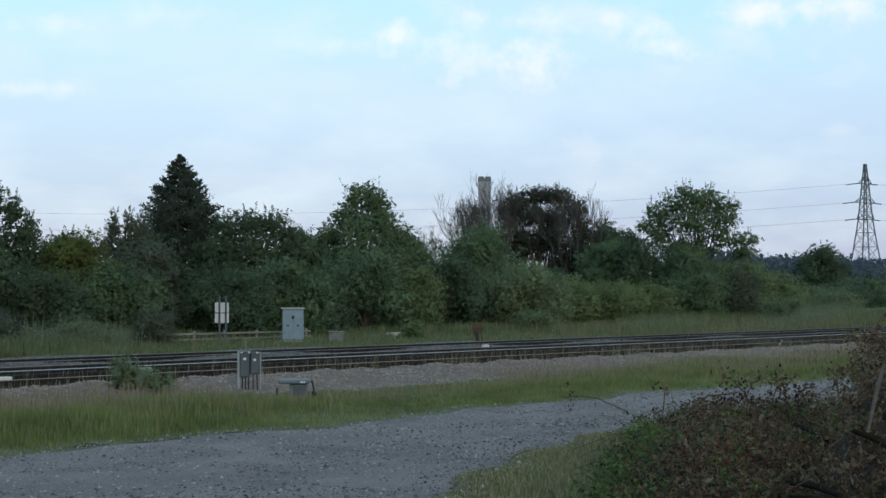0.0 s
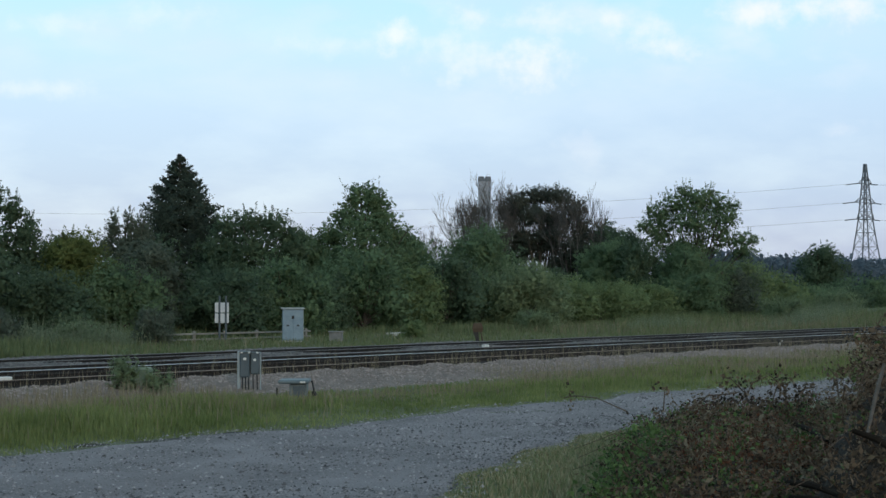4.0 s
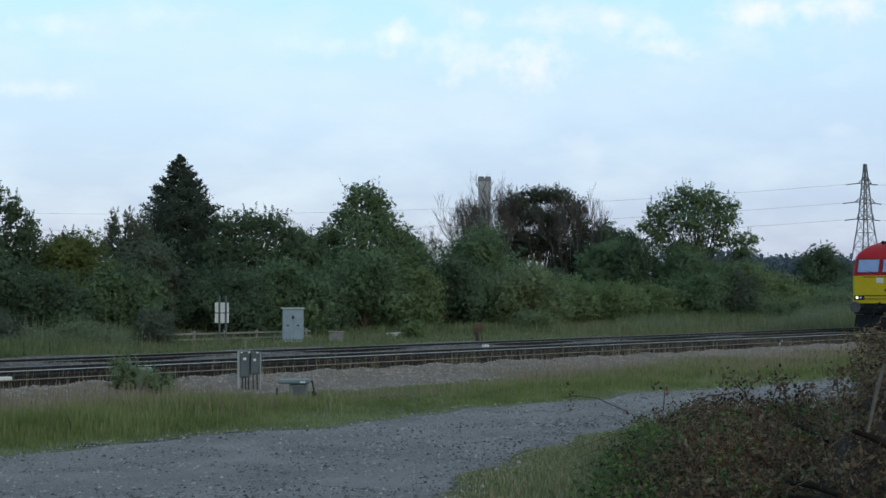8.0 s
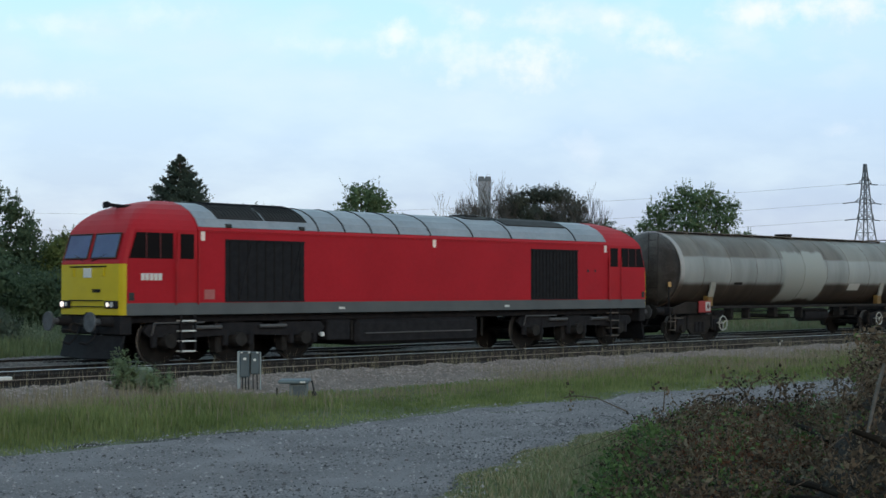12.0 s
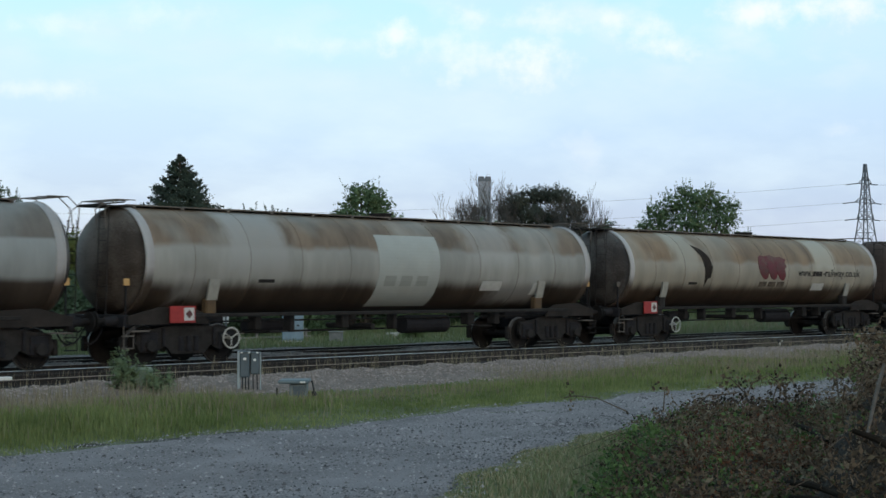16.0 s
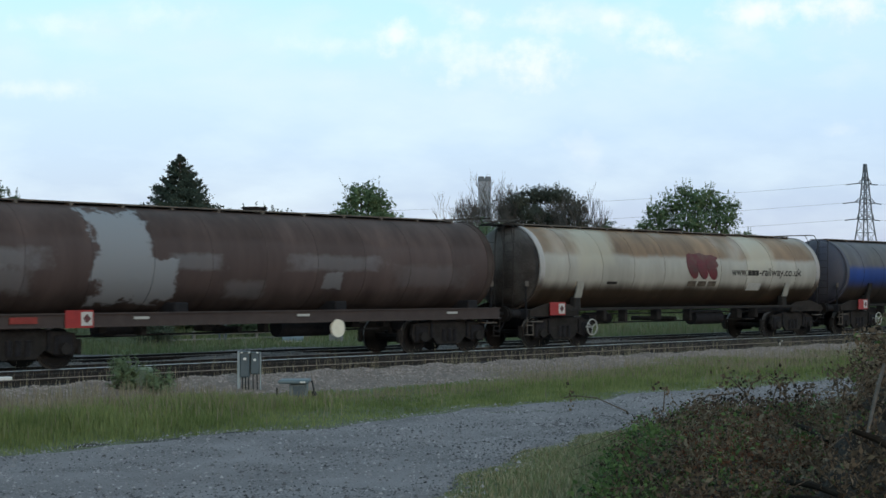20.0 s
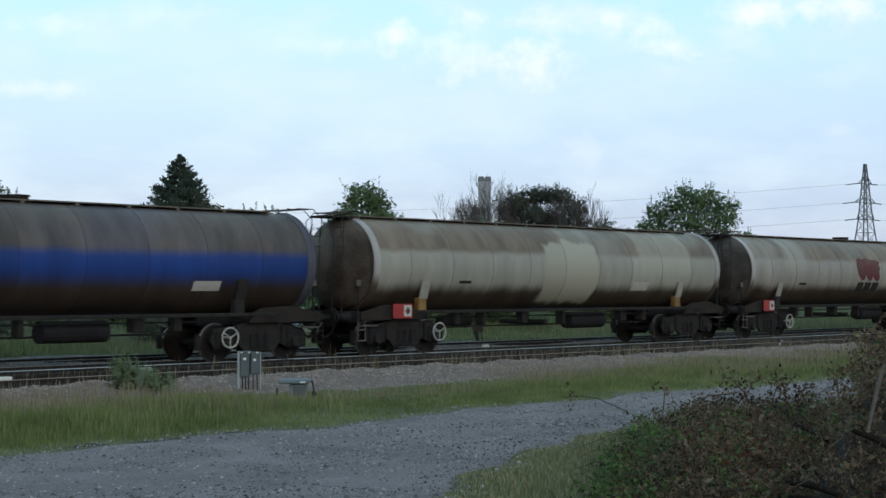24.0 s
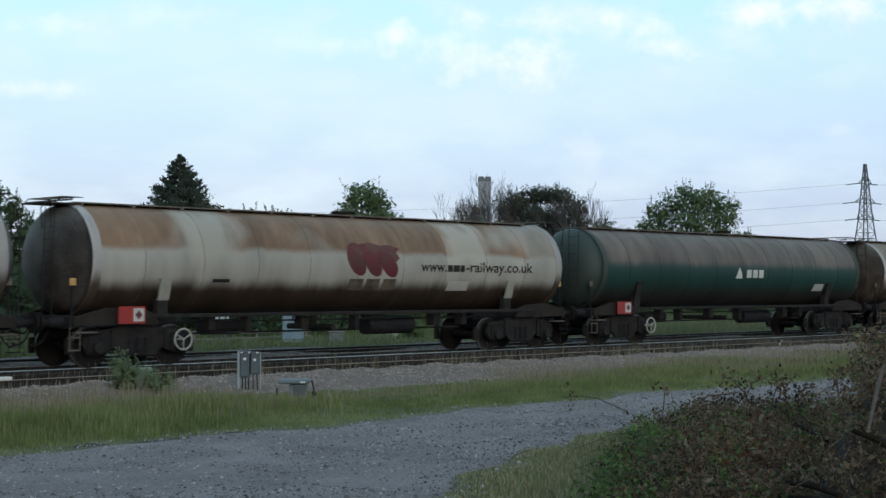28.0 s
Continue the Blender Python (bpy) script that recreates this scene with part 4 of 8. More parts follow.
    L(sep.outputs["X"], dv.inputs[0])
    fl = N("ShaderNodeMath")
    fl.operation = "FLOOR"
    L(dv.outputs[0], fl.inputs[0])
    wn = N("ShaderNodeTexWhiteNoise")
    wn.noise_dimensions = "1D"
    L(fl.outputs[0], wn.inputs["W"])
    mr = N("ShaderNodeMapRange")
    mr.inputs["To Min"].default_value, mr.inputs["To Max"].default_value = 0.91, 1.09
    L(wn.outputs["Value"], mr.inputs["Value"])
    mulc = N("ShaderNodeMixRGB")
    mulc.blend_type = "MULTIPLY"
    mulc.inputs[0].default_value = 1.0
    L(last.outputs[0], mulc.inputs[1])
    L(mr.outputs[0], mulc.inputs[2])
    L(mulc.outputs[0], b.inputs["Base Color"])
    bp = N("ShaderNodeBump")
    bp.inputs["Strength"].default_value = 0.15
    bp.inputs["Distance"].default_value = 0.02
    L(run.outputs["Fac"], bp.inputs["Height"])
    L(bp.outputs[0], b.inputs["Normal"])
    MATS[name] = m
    return m


TANK_R, TANK_Z, TANK_L = 1.27, 2.42, 8.25


def arc_panel(parent, name, x0, x1, z0, z1, material, label="", lift=0.006, slant=0.0, n=0, both=False):
    """A curved patch of paint or a plate following the tank's side, between two heights."""
    for s in ((-1, 1) if both else (-1,)):
        a0, a1 = (math.asin(max(-1, min(1, (z - TANK_Z) / TANK_R))) for z in (z0, z1))
        n = n or max(2, int(abs(a1 - a0) / 0.07))
        rows = []
        for x, sl in ((x0, -slant), (x1, slant)):
            pts = []
            for k in range(n + 1):
                a = a0 + (a1 - a0) * k / n
                pts.append((x + sl * k / n, s * (TANK_R + lift) * math.cos(a), TANK_Z + (TANK_R + lift) * math.sin(a)))
            for k in range(n, -1, -1):
                a = a0 + (a1 - a0) * k / n
                pts.append((x + sl * k / n, s * (TANK_R - 0.01) * math.cos(a), TANK_Z + (TANK_R - 0.01) * math.sin(a)))
            rows.append(pts)
        ob = part(name, loft(rows, close=True), material, parent, label)
    return ob


def arc_shape(parent, name, outline, material, label="", lift=0.010):
    """A flat outline (x, z) wrapped on the tank's near side."""
    bm = bmesh.new()
    bm.faces.new([bm.verts.new((x, 0, z)) for x, z in outline])
    lo, hi = min(z for _, z in outline), max(z for _, z in outline)
    for k in range(1, int((hi - lo) / 0.12) + 1):
        bmesh.ops.bisect_plane(bm, geom=bm.verts[:] + bm.edges[:] + bm.faces[:], plane_co=(0, 0, lo + 0.12 * k), plane_no=(0, 0, 1))
    bmesh.ops.triangulate(bm, faces=bm.faces[:])
    for v in bm.verts:
        a = math.asin(max(-1, min(1, (v.co.z - TANK_Z) / TANK_R)))
        v.co = (v.co.x, -(TANK_R + lift) * math.cos(a), TANK_Z + (TANK_R + lift) * math.sin(a))
    bmesh.ops.recalc_face_normals(bm, faces=bm.faces)
    bmesh.ops.solidify(bm, geom=bm.faces[:], thickness=0.008)
    return part(name, bm, material, parent, label)


def arc_strap(parent, x0, x1, side, material):
    """The upright pale strap of a saddle, standing off the barrel."""
    rows = []
    for x in (x0, x1):
        pts = []
        for z, o in ((1.50, 1.13), (1.65, 1.175), (1.82, 1.22), (2.0, 1.25)):
            pts.append((x, side * o, z))
        for z, o in ((2.0, 1.19), (1.82, 1.17), (1.65, 1.125), (1.50, 1.08)):
            pts.append((x, side * o, z))
        rows.append(pts)
    return part("saddle", loft(rows, close=True), material, parent, "pale upright saddle strap")


def build_tank_wagon(label, s, paint, end_paint, frame_style="slim", extras=None, ring_paint=None):
    t = thing("tank_wagon", label, "tank wagon", "wagons of the tank train")
    MOVERS.append((t, s))
    R, Z, H = TANK_R, TANK_Z, TANK_L
    n = 48
    def circ(x, r):
        return [(x, r * math.cos(2 * math.pi * i / n), Z + r * math.sin(2 * math.pi * i / n)) for i in range(n)]
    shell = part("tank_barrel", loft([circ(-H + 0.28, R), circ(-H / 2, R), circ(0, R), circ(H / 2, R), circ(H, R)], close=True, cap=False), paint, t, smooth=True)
    for w in (-1, 1):
        h0, dp = (H, 0.42) if w > 0 else (H - 0.28, 0.66)
        dome = [circ(w * (h0 + dp * math.sin(a)), R * math.cos(a) ** 0.8) for a in (0, 0.35, 0.7, 1.05, 1.3, 1.5)]
        part("tank_end", loft(dome, close=True), end_paint, t, "dished tank end", smooth=True)
        part("end_band", loft([circ(w * h0, R + 0.004), circ(w * h0, R + 0.014), circ(w * (h0 - 0.21), R + 0.014), circ(w * (h0 - 0.21), R + 0.004)], close=True, cap=False), ring_paint or end_paint, t)
        part("end_ring", ring((w * h0, 0, Z), (1, 0, 0), R + 0.006, 0.030, 48, 6), ring_paint or end_paint, t)
    seam_dark = mat("seam_dirt", (0.040, 0.028, 0.020), (0.16, 0.13, 0.10), 0.8, 1.1)
    seams = [-6.6, -4.95, -3.3, -1.65, 0.0, 1.65, 3.3, 4.95, 6.6]
    for x in seams:
        part("weld_seam", ring((x, 0, Z), (1, 0, 0), R - 0.006, 0.012, 48, 4), extras.get("seam", seam_dark), shell)
    # walkway along the crown with its posts and the manhole
    wk = part("crown_walkway", box(-7.9, 7.6, -0.29, 0.29, 3.712, 3.73, 0), walk_grey, t)
    for s2 in (-0.32, 0.32):
        part("walkway_rail", box(-7.9, 7.6, s2 - 0.03, s2 + 0.03, 3.705, 3.738, 0), walk_grey, wk)
    for i in range(12):
        x = -7.7 + 15.2 * i / 11
        part("bracket", box(x - 0.04, x + 0.04, -0.36, 0.36, 3.64, 3.70, 0), walk_grey, wk)
    mh = part("manhole", rod((0.6, 0, 3.66), (0.6, 0, 3.80), 0.30, n=20), grime, t)
    part("manhole_lid", rod((0.6, 0, 3.80), (0.6, 0, 3.84), 0.33, n=20), grime, mh)
    bare = extras.get("bare", False)
    if not bare:
        part("end_platform", box(-8.75, -7.9, -0.45, 0.45, 3.66, 3.70, 0.01), grime, wk)
    for y in () if bare else (-0.42, 0.42):
        part("platform_rail", rod((-8.7, y, 3.70), (-8.0, y, 3.78), 0.018, n=6), grime, wk)
    # ladder on the front end
    for y in (-0.50, -0.88):
        part("ladder_rail", rod((-8.80, y, 1.15), (-8.72, y, 3.66), 0.012, n=6), grime, t)
    for k in range(9):
        part("ladder_rung", rod((-8.79, -0.88, 1.3 + 0.26 * k), (-8.79, -0.50, 1.3 + 0.26 * k), 0.008, n=5), grime, t)
    # frame
    if frame_style == "slim":
        for y in (-1.22, 1.22):
            part("side_sill", box(-7.2, 7.2, y - 0.05, y + 0.05, 1.10, 1.19, 0.01), grime, t)
        for y in (-0.45, 0.45):
            for w in (-1, 1):
                part("stub_beam", box(w * 8.4, w * 5.2, y - 0.06, y + 0.06, 0.88, 1.15, 0.01), frame_black, t)
        for w in (-1, 1):
            for y in (-1, 1):
                o = [(w * 8.45, 0.95), (w * 6.2, 0.95), (w * 6.35, 1.20), (w * 6.6, 1.30), (w * 7.6, 1.35), (w * 8.45, 1.15)]
                f = side_shape(t, "end_frame", o, -1.20, 0.06, mat("frame_rust", (0.011, 0.0098, 0.0095), (0.034, 0.029, 0.026), 0.9, 2.5, spec=0.1))
                if y > 0:
                    f.data.transform(Matrix.Diagonal((1, -1, 1, 1)))
                    f.data.flip_normals()
                # saddle: pale upright strap under the barrel
                arc_strap(t, w * 6.02 - 0.15, w * 6.02 + 0.15, y, extras.get("saddle", grime))
                part("saddle_foot", box(w * 6.02 - 0.15, w * 6.02 + 0.15, y * 0.90, y * 1.12, 1.16, 1.53, 0.03), extras.get("foot", grime), t)
    else:
        for y in (-1.26, 1.26):
            sb = part("solebar", box(-8.5, 8.5, y - 0.05, y + 0.05, 0.93, 1.22, 0.01), extras.get("sole", grime), t)
            part("solebar_flange", box(-8.5, 8.5, y - 0.09, y + 0.09, 1.20, 1.235, 0), extras.get("sole", grime), sb)
            part("solebar_flange", box(-8.5, 8.5, y - 0.09, y + 0.09, 0.92, 0.95, 0), extras.get("sole", grime), sb)
        for w in (-7.5, -2.5, 2.5, 7.5):
            part("cross_saddle", box(w - 0.2, w + 0.2, -1.2, 1.2, 1.0, 1.45, 0.03), frame_black, t)
    for w in (-1, 1):
        part("headstock", box(w * 8.38, w * 8.53, -1.2, 1.2, 0.88, 1.18, 0.02), frame_black, t)
        for y in (-0.87, 0.87):
            buffer(t, w * 8.53, y, 1.03, w)
        coupling(t, w * 8.53, w)
    # tackle below the barrel
    part("distributor", rod((0.9, -0.5, 0.80), (2.6, -0.5, 0.80), 0.25, n=16), frame_black, t, "black air reservoir")
    part("reservoir", rod((-3.9, 0.3, 0.82), (-2.7, 0.3, 0.82), 0.19, n=14), frame_black, t)
    part("brake_rod", rod((-5.0, 0.0, 0.68), (5.0, 0.0, 0.68), 0.025, n=6), grime, t)
    part("brake_pipe", rod((-8.4, -0.75, 0.98), (8.4, -0.75, 0.98), 0.022, n=6), grime, t)
    for x, w in ((-4.5, 0.16), (-3.4, 0.12), (-1.6, 0.2), (0.2, 0.12), (3.2, 0.25), (4.3, 0.18)):
        part("hanger", box(x - w * 0.6, x + w * 0.6, -1.0, -0.7, 0.70 + 0.06 * (w > 0.15), 1.10, 0.02), grime, t)
    part("discharge_valve", rod((-0.55, -0.9, 0.78), (-0.55, 0.9, 0.78), 0.075, n=10), grime, t)
    part("discharge_pipe", rod((-0.55, -0.1, 0.80), (-0.55, -0.1, 1.2), 0.10, n=10), grime, t)
    for x in (-4.0, 3.6):
        part("step_iron", box(x - 0.28, x + 0.28, -1.18, -1.0, 0.70, 0.735, 0.004), grime, t)
    # bogies
    for w in (-1, 1):
        cx = w * 6.65
        b = part("bogie", box(cx - 0.3, cx + 0.3, -1.0, 1.0, 0.55, 0.92, 0.04), frame_black, t)
        for y in (-1, 1):
            o = [(-1.46, 0.52), (-1.40, 0.80), (-0.80, 0.86), (-0.45, 0.93), (0.45, 0.93), (0.80, 0.86), (1.40, 0.80), (1.46, 0.52), (1.34, 0.30), (0.94, 0.30), (0.64, 0.44), (0.46, 0.25), (-0.46, 0.25), (-0.64, 0.44), (-0.94, 0.30), (-1.34, 0.30)]
            f = side_shape(b, "side_frame", [(cx + x, z) for x, z in o], -0.98, 0.08, grime)
            if y > 0:
                f.data.transform(Matrix.Diagonal((1, -1, 1, 1)))
                f.data.flip_normals()
            for dx in (-0.72, 0.72):
                part("frame_rib", box(cx + dx - 0.035, cx + dx + 0.035, y * 1.055, y * 1.12, 0.44, 0.86, 0.008), frame_black, f)
            for dx in (-1.1, 1.1):
                part("horn_guide", box(cx + dx - 0.24, cx + dx + 0.24, y * 1.055, y * 1.10, 0.32, 0.76, 0.03), frame_black, f)
            for dx in (-1.1, 1.1):
                part("axle_box", rod((cx + dx, y * 0.98, 0.46), (cx + dx, y * 1.20, 0.46), 0.16, 0.13, 12), grime, b)
            for dx in (-0.22, 0, 0.22):
                part("coil_spring", rod((cx + dx, y * 1.06, 0.32), (cx + dx, y * 1.06, 0.66), 0.075, n=10), frame_black, b)
            for dx in (-0.52, 0.52, -1.65, 1.65):
                part("brake_shoe", box(cx + dx - 0.06, cx + dx + 0.06, y * 0.70, y * 0.84, 0.30, 0.66, 0.02), grime, b)
        for dx in (-1.1, 1.1):
            wheelset(t, cx + dx, 0.46, s)
    # end steps, step boards and lamp brackets
    for w in (-1, 1):
        for y in (-1.25, 1.25):
            bm = bmesh.new()
            for x in (8.30, 8.56):
                rod((w * x, y, 0.40), (w * x, y, 0.92), 0.013, n=5, bm=bm)
            for z in (0.42, 0.70):
                box(w * 8.30, w * 8.56, y - 0.02, y + 0.10, z - 0.015, z + 0.012, 0, bm)
            part("end_step", bm, walk_grey if w < 0 else grime, t, "grey hanging footstep")
        part("step_board", box(w * 8.42, w * 7.88, -1.29, -1.12, 0.785, 0.82, 0.006), walk_grey, t)
        lb = part("lamp_bracket", box(w * 8.405, w * 8.375, -1.08, -1.04, 1.12, 1.98, 0), frame_black, t)
        part("lamp_plate", box(w * 8.47, w * 8.31, -1.10, -1.08, 1.84, 2.00, 0.006), extras.get("lamp", walk_grey), lb)
        # ladder heads bent over the crown
        if bare and w < 0:
            continue
        for y in (-0.88, -0.50, 0.50):
            bm = bmesh.new()
            for p, r in (((8.02, 3.80), (8.55, 3.80)), ((8.55, 3.80), (8.84, 3.56)), ((8.84, 3.56), (8.80, 3.10))):
                rod((w * p[0], y, p[1]), (w * r[0], y, r[1]), 0.013, n=5, bm=bm)
            part("ladder_head", bm, extras.get("rails", grime), t, "bent handrail over the ladder")
        for k in range(3):
            part("platform_bar", rod((w * (8.15 + 0.2 * k), -0.88, 3.80), (w * (8.15 + 0.2 * k), 0.50, 3.80), 0.012, n=5), walk_grey, wk)
    for y in (-0.50, -0.88):
        part("ladder_rail", rod((8.74, y, 1.15), (8.78, y, 3.30), 0.014, n=6), grime, t)
    for k in range(8):
        part("ladder_rung", rod((8.76, -0.88, 1.3 + 0.26 * k), (8.76, -0.50, 1.3 + 0.26 * k), 0.009, n=5), grime, t)
    hw = extras.get("handwheel")
    if hw:
        for x in ([-5.60] if hw == 1 else [-5.60, 5.55]):
            h = part("handbrake_wheel", ring((x, -1.34, 0.60), (0, 1, 0), 0.24, 0.020, 24, 6), mat("handwheel_pale", (0.26, 0.26, 0.24), (0.40, 0.40, 0.37), 0.6, 8), t, "pale handbrake wheel")
            bm = bmesh.new()
            for a in (0.5, 2.6, 4.7):
                rod((x, -1.34, 0.60), (x + 0.25 * math.cos(a), -1.34, 0.60 + 0.25 * math.sin(a)), 0.014, n=5, bm=bm)
            rod((x, -1.36, 0.60), (x, -1.05, 0.60), 0.03, n=8, bm=bm)
            part("spoke", bm, mat("handwheel_pale", (0.45, 0.45, 0.42)), h)
    # hazard board
    px, pz = extras.get("placard", (-7.35, 1.0))
    hz = part("hazard_board", box(px - 0.03, px + 0.68, -1.36, -1.33, pz - 0.02, pz + 0.37, 0.004), mat("hazard_red", (0.19, 0.014, 0.014), (0.28, 0.026, 0.022), 0.5, 6), t, "red hazard board with a white diamond label")
    part("hazard_label", box(px + 0.36, px + 0.64, -1.367, -1.36, pz + 0.03, pz + 0.33, 0), mat("label_white", (0.32, 0.32, 0.31), (0.45, 0.45, 0.43), 0.6, 6), hz)
    bm = bmesh.new()
    for k in (0, 1, 2, 3):
        a = math.pi / 2 * k
        bm.verts.new((px + 0.50 + 0.10 * math.cos(a), -1.371, pz + 0.18 + 0.11 * math.sin(a)))
    bm.verts.ensure_lookup_table()
    bm.faces.new(bm.verts)
    part("hazard_diamond", bm, mat("hazard_ink", (0.05, 0.02, 0.02), (0.1, 0.03, 0.03), 0.6, 8), hz)
    return t


def leaf_mark(t, x, z, m):
    """Three swept ovals, the company mark, as plain shapes."""
    arc_shape(t, "company_mark", [(x + a, z + b) for a, b in ((0.02, 0.0), (-0.06, 0.22), (0.02, 0.44), (0.22, 0.52), (0.45, 0.47), (0.80, 0.53), (1.15, 0.45), (1.50, 0.47), (1.86, 0.38), (1.72, 0.28), (1.84, 0.12), (1.70, 0.02), (1.5, -0.12), (0.9, -0.05), (0.4, -0.10))], mat("mark_smudge", (0.085, 0.050, 0.042), (0.085, 0.012, 0.016), 0.7, 2.5, contrast=0.10), lift=0.007)
    for k in range(3):
        cx = x + 0.58 * k
        o = []
        for i in range(14):
            a = 2 * math.pi * i / 14
            u, v = 0.29 * math.cos(a), 0.37 * math.sin(a) * (0.85 if math.sin(a) > 0 else 0.95)
            o.append((cx + 0.35 + u + (0.34 - v) * 0.5 - 0.25, z + v - 0.06 * k * 0.3))
        arc_shape(t, "company_mark", o, m, lift=0.014)


def bars(t, x0, x1, z0, z1, n, m, gap=0.3, name="lettering_bar"):
    w = (x1 - x0) / n
    for k in range(n):
        arc_panel(t, name, x0 + w * k, x0 + w * (k + 1 - gap), z0, z1, m, lift=0.010, n=2)


TEXTS = {}


def painted_text(t, words, x0, x1, z, m):
    """Painted words in the built-in font, wrapped on the barrel's near side between x0 and x1."""
    if words not in TEXTS:
        cu = bpy.data.curves.new("lettering", "FONT")
        cu.body = words
        cu.offset = 0.016
        ob = bpy.data.objects.new("lettering", cu)
        scene.collection.objects.link(ob)
        dg = bpy.context.evaluated_depsgraph_get()
        me = bpy.data.meshes.new_from_object(ob.evaluated_get(dg))
        bpy.data.objects.remove(ob)
        w0, w1 = min(v.co.x for v in me.vertices), max(v.co.x for v in me.vertices)
        k = (x1 - x0) / (w1 - w0)
        for v in me.vertices:
            x, h = x0 + (v.co.x - w0) * k, z + v.co.y * min(k, 0.40)
            a = math.asin(max(-1, min(1, (h - TANK_Z) / TANK_R)))
            v.co = (x, -(TANK_R + 0.007) * math.cos(a), TANK_Z + (TANK_R + 0.007) * math.sin(a))
        me.materials.clear()
        me.materials.append(m)
        TEXTS[words] = me
    share("lettering", TEXTS[words], t, Matrix.Identity(4))


def address_line(t, x0, x1, z, m):
    """The web address along the barrel; the company's own letters stay bars."""
    u = (x1 - x0) / 21.0
    painted_text(t, "www.", x0, x0 + 4.5 * u, z, m)
    for k, w in enumerate((0.85, 1.15, 0.75)):
        xb = x0 + u * (4.75, 5.75, 7.05)[k]
        arc_panel(t, "lettering_bar", xb, xb + w * u, z, z + 0.185, m, lift=0.008)
    painted_text(t, "-railway.co.uk", x0 + 8.05 * u, x1, z, m)


def build_train():
    build_locomotive()
    ink = mat("black_lettering", (0.014, 0.013, 0.013), (0.035, 0.032, 0.031), 0.9, 3, spec=0.1)
    mark = mat("mark_red", (0.055, 0.024, 0.019), (0.105, 0.006, 0.015), 0.6, 2.2, contrast=0.12)
    pale = mat("clean_patch", (0.25, 0.268, 0.25), (0.31, 0.33, 0.31), 0.5, 2)
    dull = mat("dull_patch", (0.23, 0.245, 0.23), (0.29, 0.305, 0.288), 0.55, 2)
    sadd = mat("saddle_pale", (0.16, 0.155, 0.135), (0.28, 0.275, 0.25), 0.6, 4)
    yfoot = mat("saddle_yellow", (0.06, 0.036, 0.016), (0.26, 0.15, 0.035), 0.7, 5)
    dirt = mat("tank_dirt", (0.035, 0.026, 0.018), (0.07, 0.052, 0.036), 0.8, 3)
    e_dark = mat("tank_end_dirty", (0.016, 0.013, 0.012), (0.088, 0.085, 0.082), 0.62, 0.8, contrast=0.10, spec=0.2)
    e_rust = mat("tank_end_rusty", (0.020, 0.014, 0.010), (0.105, 0.092, 0.080), 0.62, 0.8, contrast=0.10, spec=0.2)
    ringp = tank_paint("ring_pale", (0.34, 0.335, 0.34), (0.31, 0.30, 0.285), (0.060, 0.046, 0.036), 3.2, 2.05, 0.12)
    lampo = mat("lamp_orange", (0.34, 0.20, 0.07), (0.46, 0.29, 0.12), 0.6, 6)
    P = 18.33
    s = 26.9
    def sx(k):
        return s + P * k
    plate_white = mat("data_panel", (0.28, 0.285, 0.27), (0.38, 0.38, 0.365), 0.6, 6)

    def data_panels(t, m=None):
        pw = m or plate_white
        for x in (5.35 - 1.9, ):
            arc_panel(t, "data_panel", x, x + 0.85, 1.72, 1.98, pw)
        arc_panel(t, "data_panel", -5.2 + 0.55, -5.2 + 1.05, 1.92, 2.00, ink)

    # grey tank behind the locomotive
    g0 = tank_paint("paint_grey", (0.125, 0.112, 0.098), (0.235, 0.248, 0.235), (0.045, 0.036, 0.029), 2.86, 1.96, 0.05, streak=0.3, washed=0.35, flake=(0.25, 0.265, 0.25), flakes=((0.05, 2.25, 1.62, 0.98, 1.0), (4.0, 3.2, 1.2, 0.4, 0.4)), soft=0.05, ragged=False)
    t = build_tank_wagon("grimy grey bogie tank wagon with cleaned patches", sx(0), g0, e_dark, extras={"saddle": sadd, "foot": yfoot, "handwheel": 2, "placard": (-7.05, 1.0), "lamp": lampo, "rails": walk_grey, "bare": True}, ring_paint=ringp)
    data_panels(t)
    # pale tank with a cleaned upright band
    g1 = tank_paint("paint_buff", (0.145, 0.108, 0.076), (0.235, 0.232, 0.205), (0.035, 0.026, 0.019), 2.80, 1.90, flake=(0.25, 0.252, 0.242), flakes=((-4.7, 3.0, 1.0, 0.85, 0.85), (3.9, 3.05, 1.0, 0.75, 0.55), (5.0, 1.75, 1.1, 0.4, 0.5), (-6.6, 1.85, 0.5, 0.4, 0.5)), soft=0.28, ragged=False)
    t = build_tank_wagon("dirty cream bogie tank wagon with a painted-out panel", sx(1), g1, e_rust, extras={"saddle": sadd, "foot": mat("saddle_rust", (0.035, 0.022, 0.014), (0.11, 0.068, 0.03), 0.8, 5), "handwheel": 1, "lamp": lampo, "rails": walk_grey, "placard": (-7.35, 1.0)}, ring_paint=ringp)
    arc_panel(t, "clean_patch", -0.65, 1.65, 1.30, 3.20, dull)
    bars(t, -0.4, 1.4, 1.84, 2.12, 3, mat("ghost_letter", (0.185, 0.195, 0.182), (0.22, 0.23, 0.215), 0.6, 4))
    arc_panel(t, "data_panel", 5.7, 6.2, 1.60, 1.95, plate_white)
    data_panels(t)
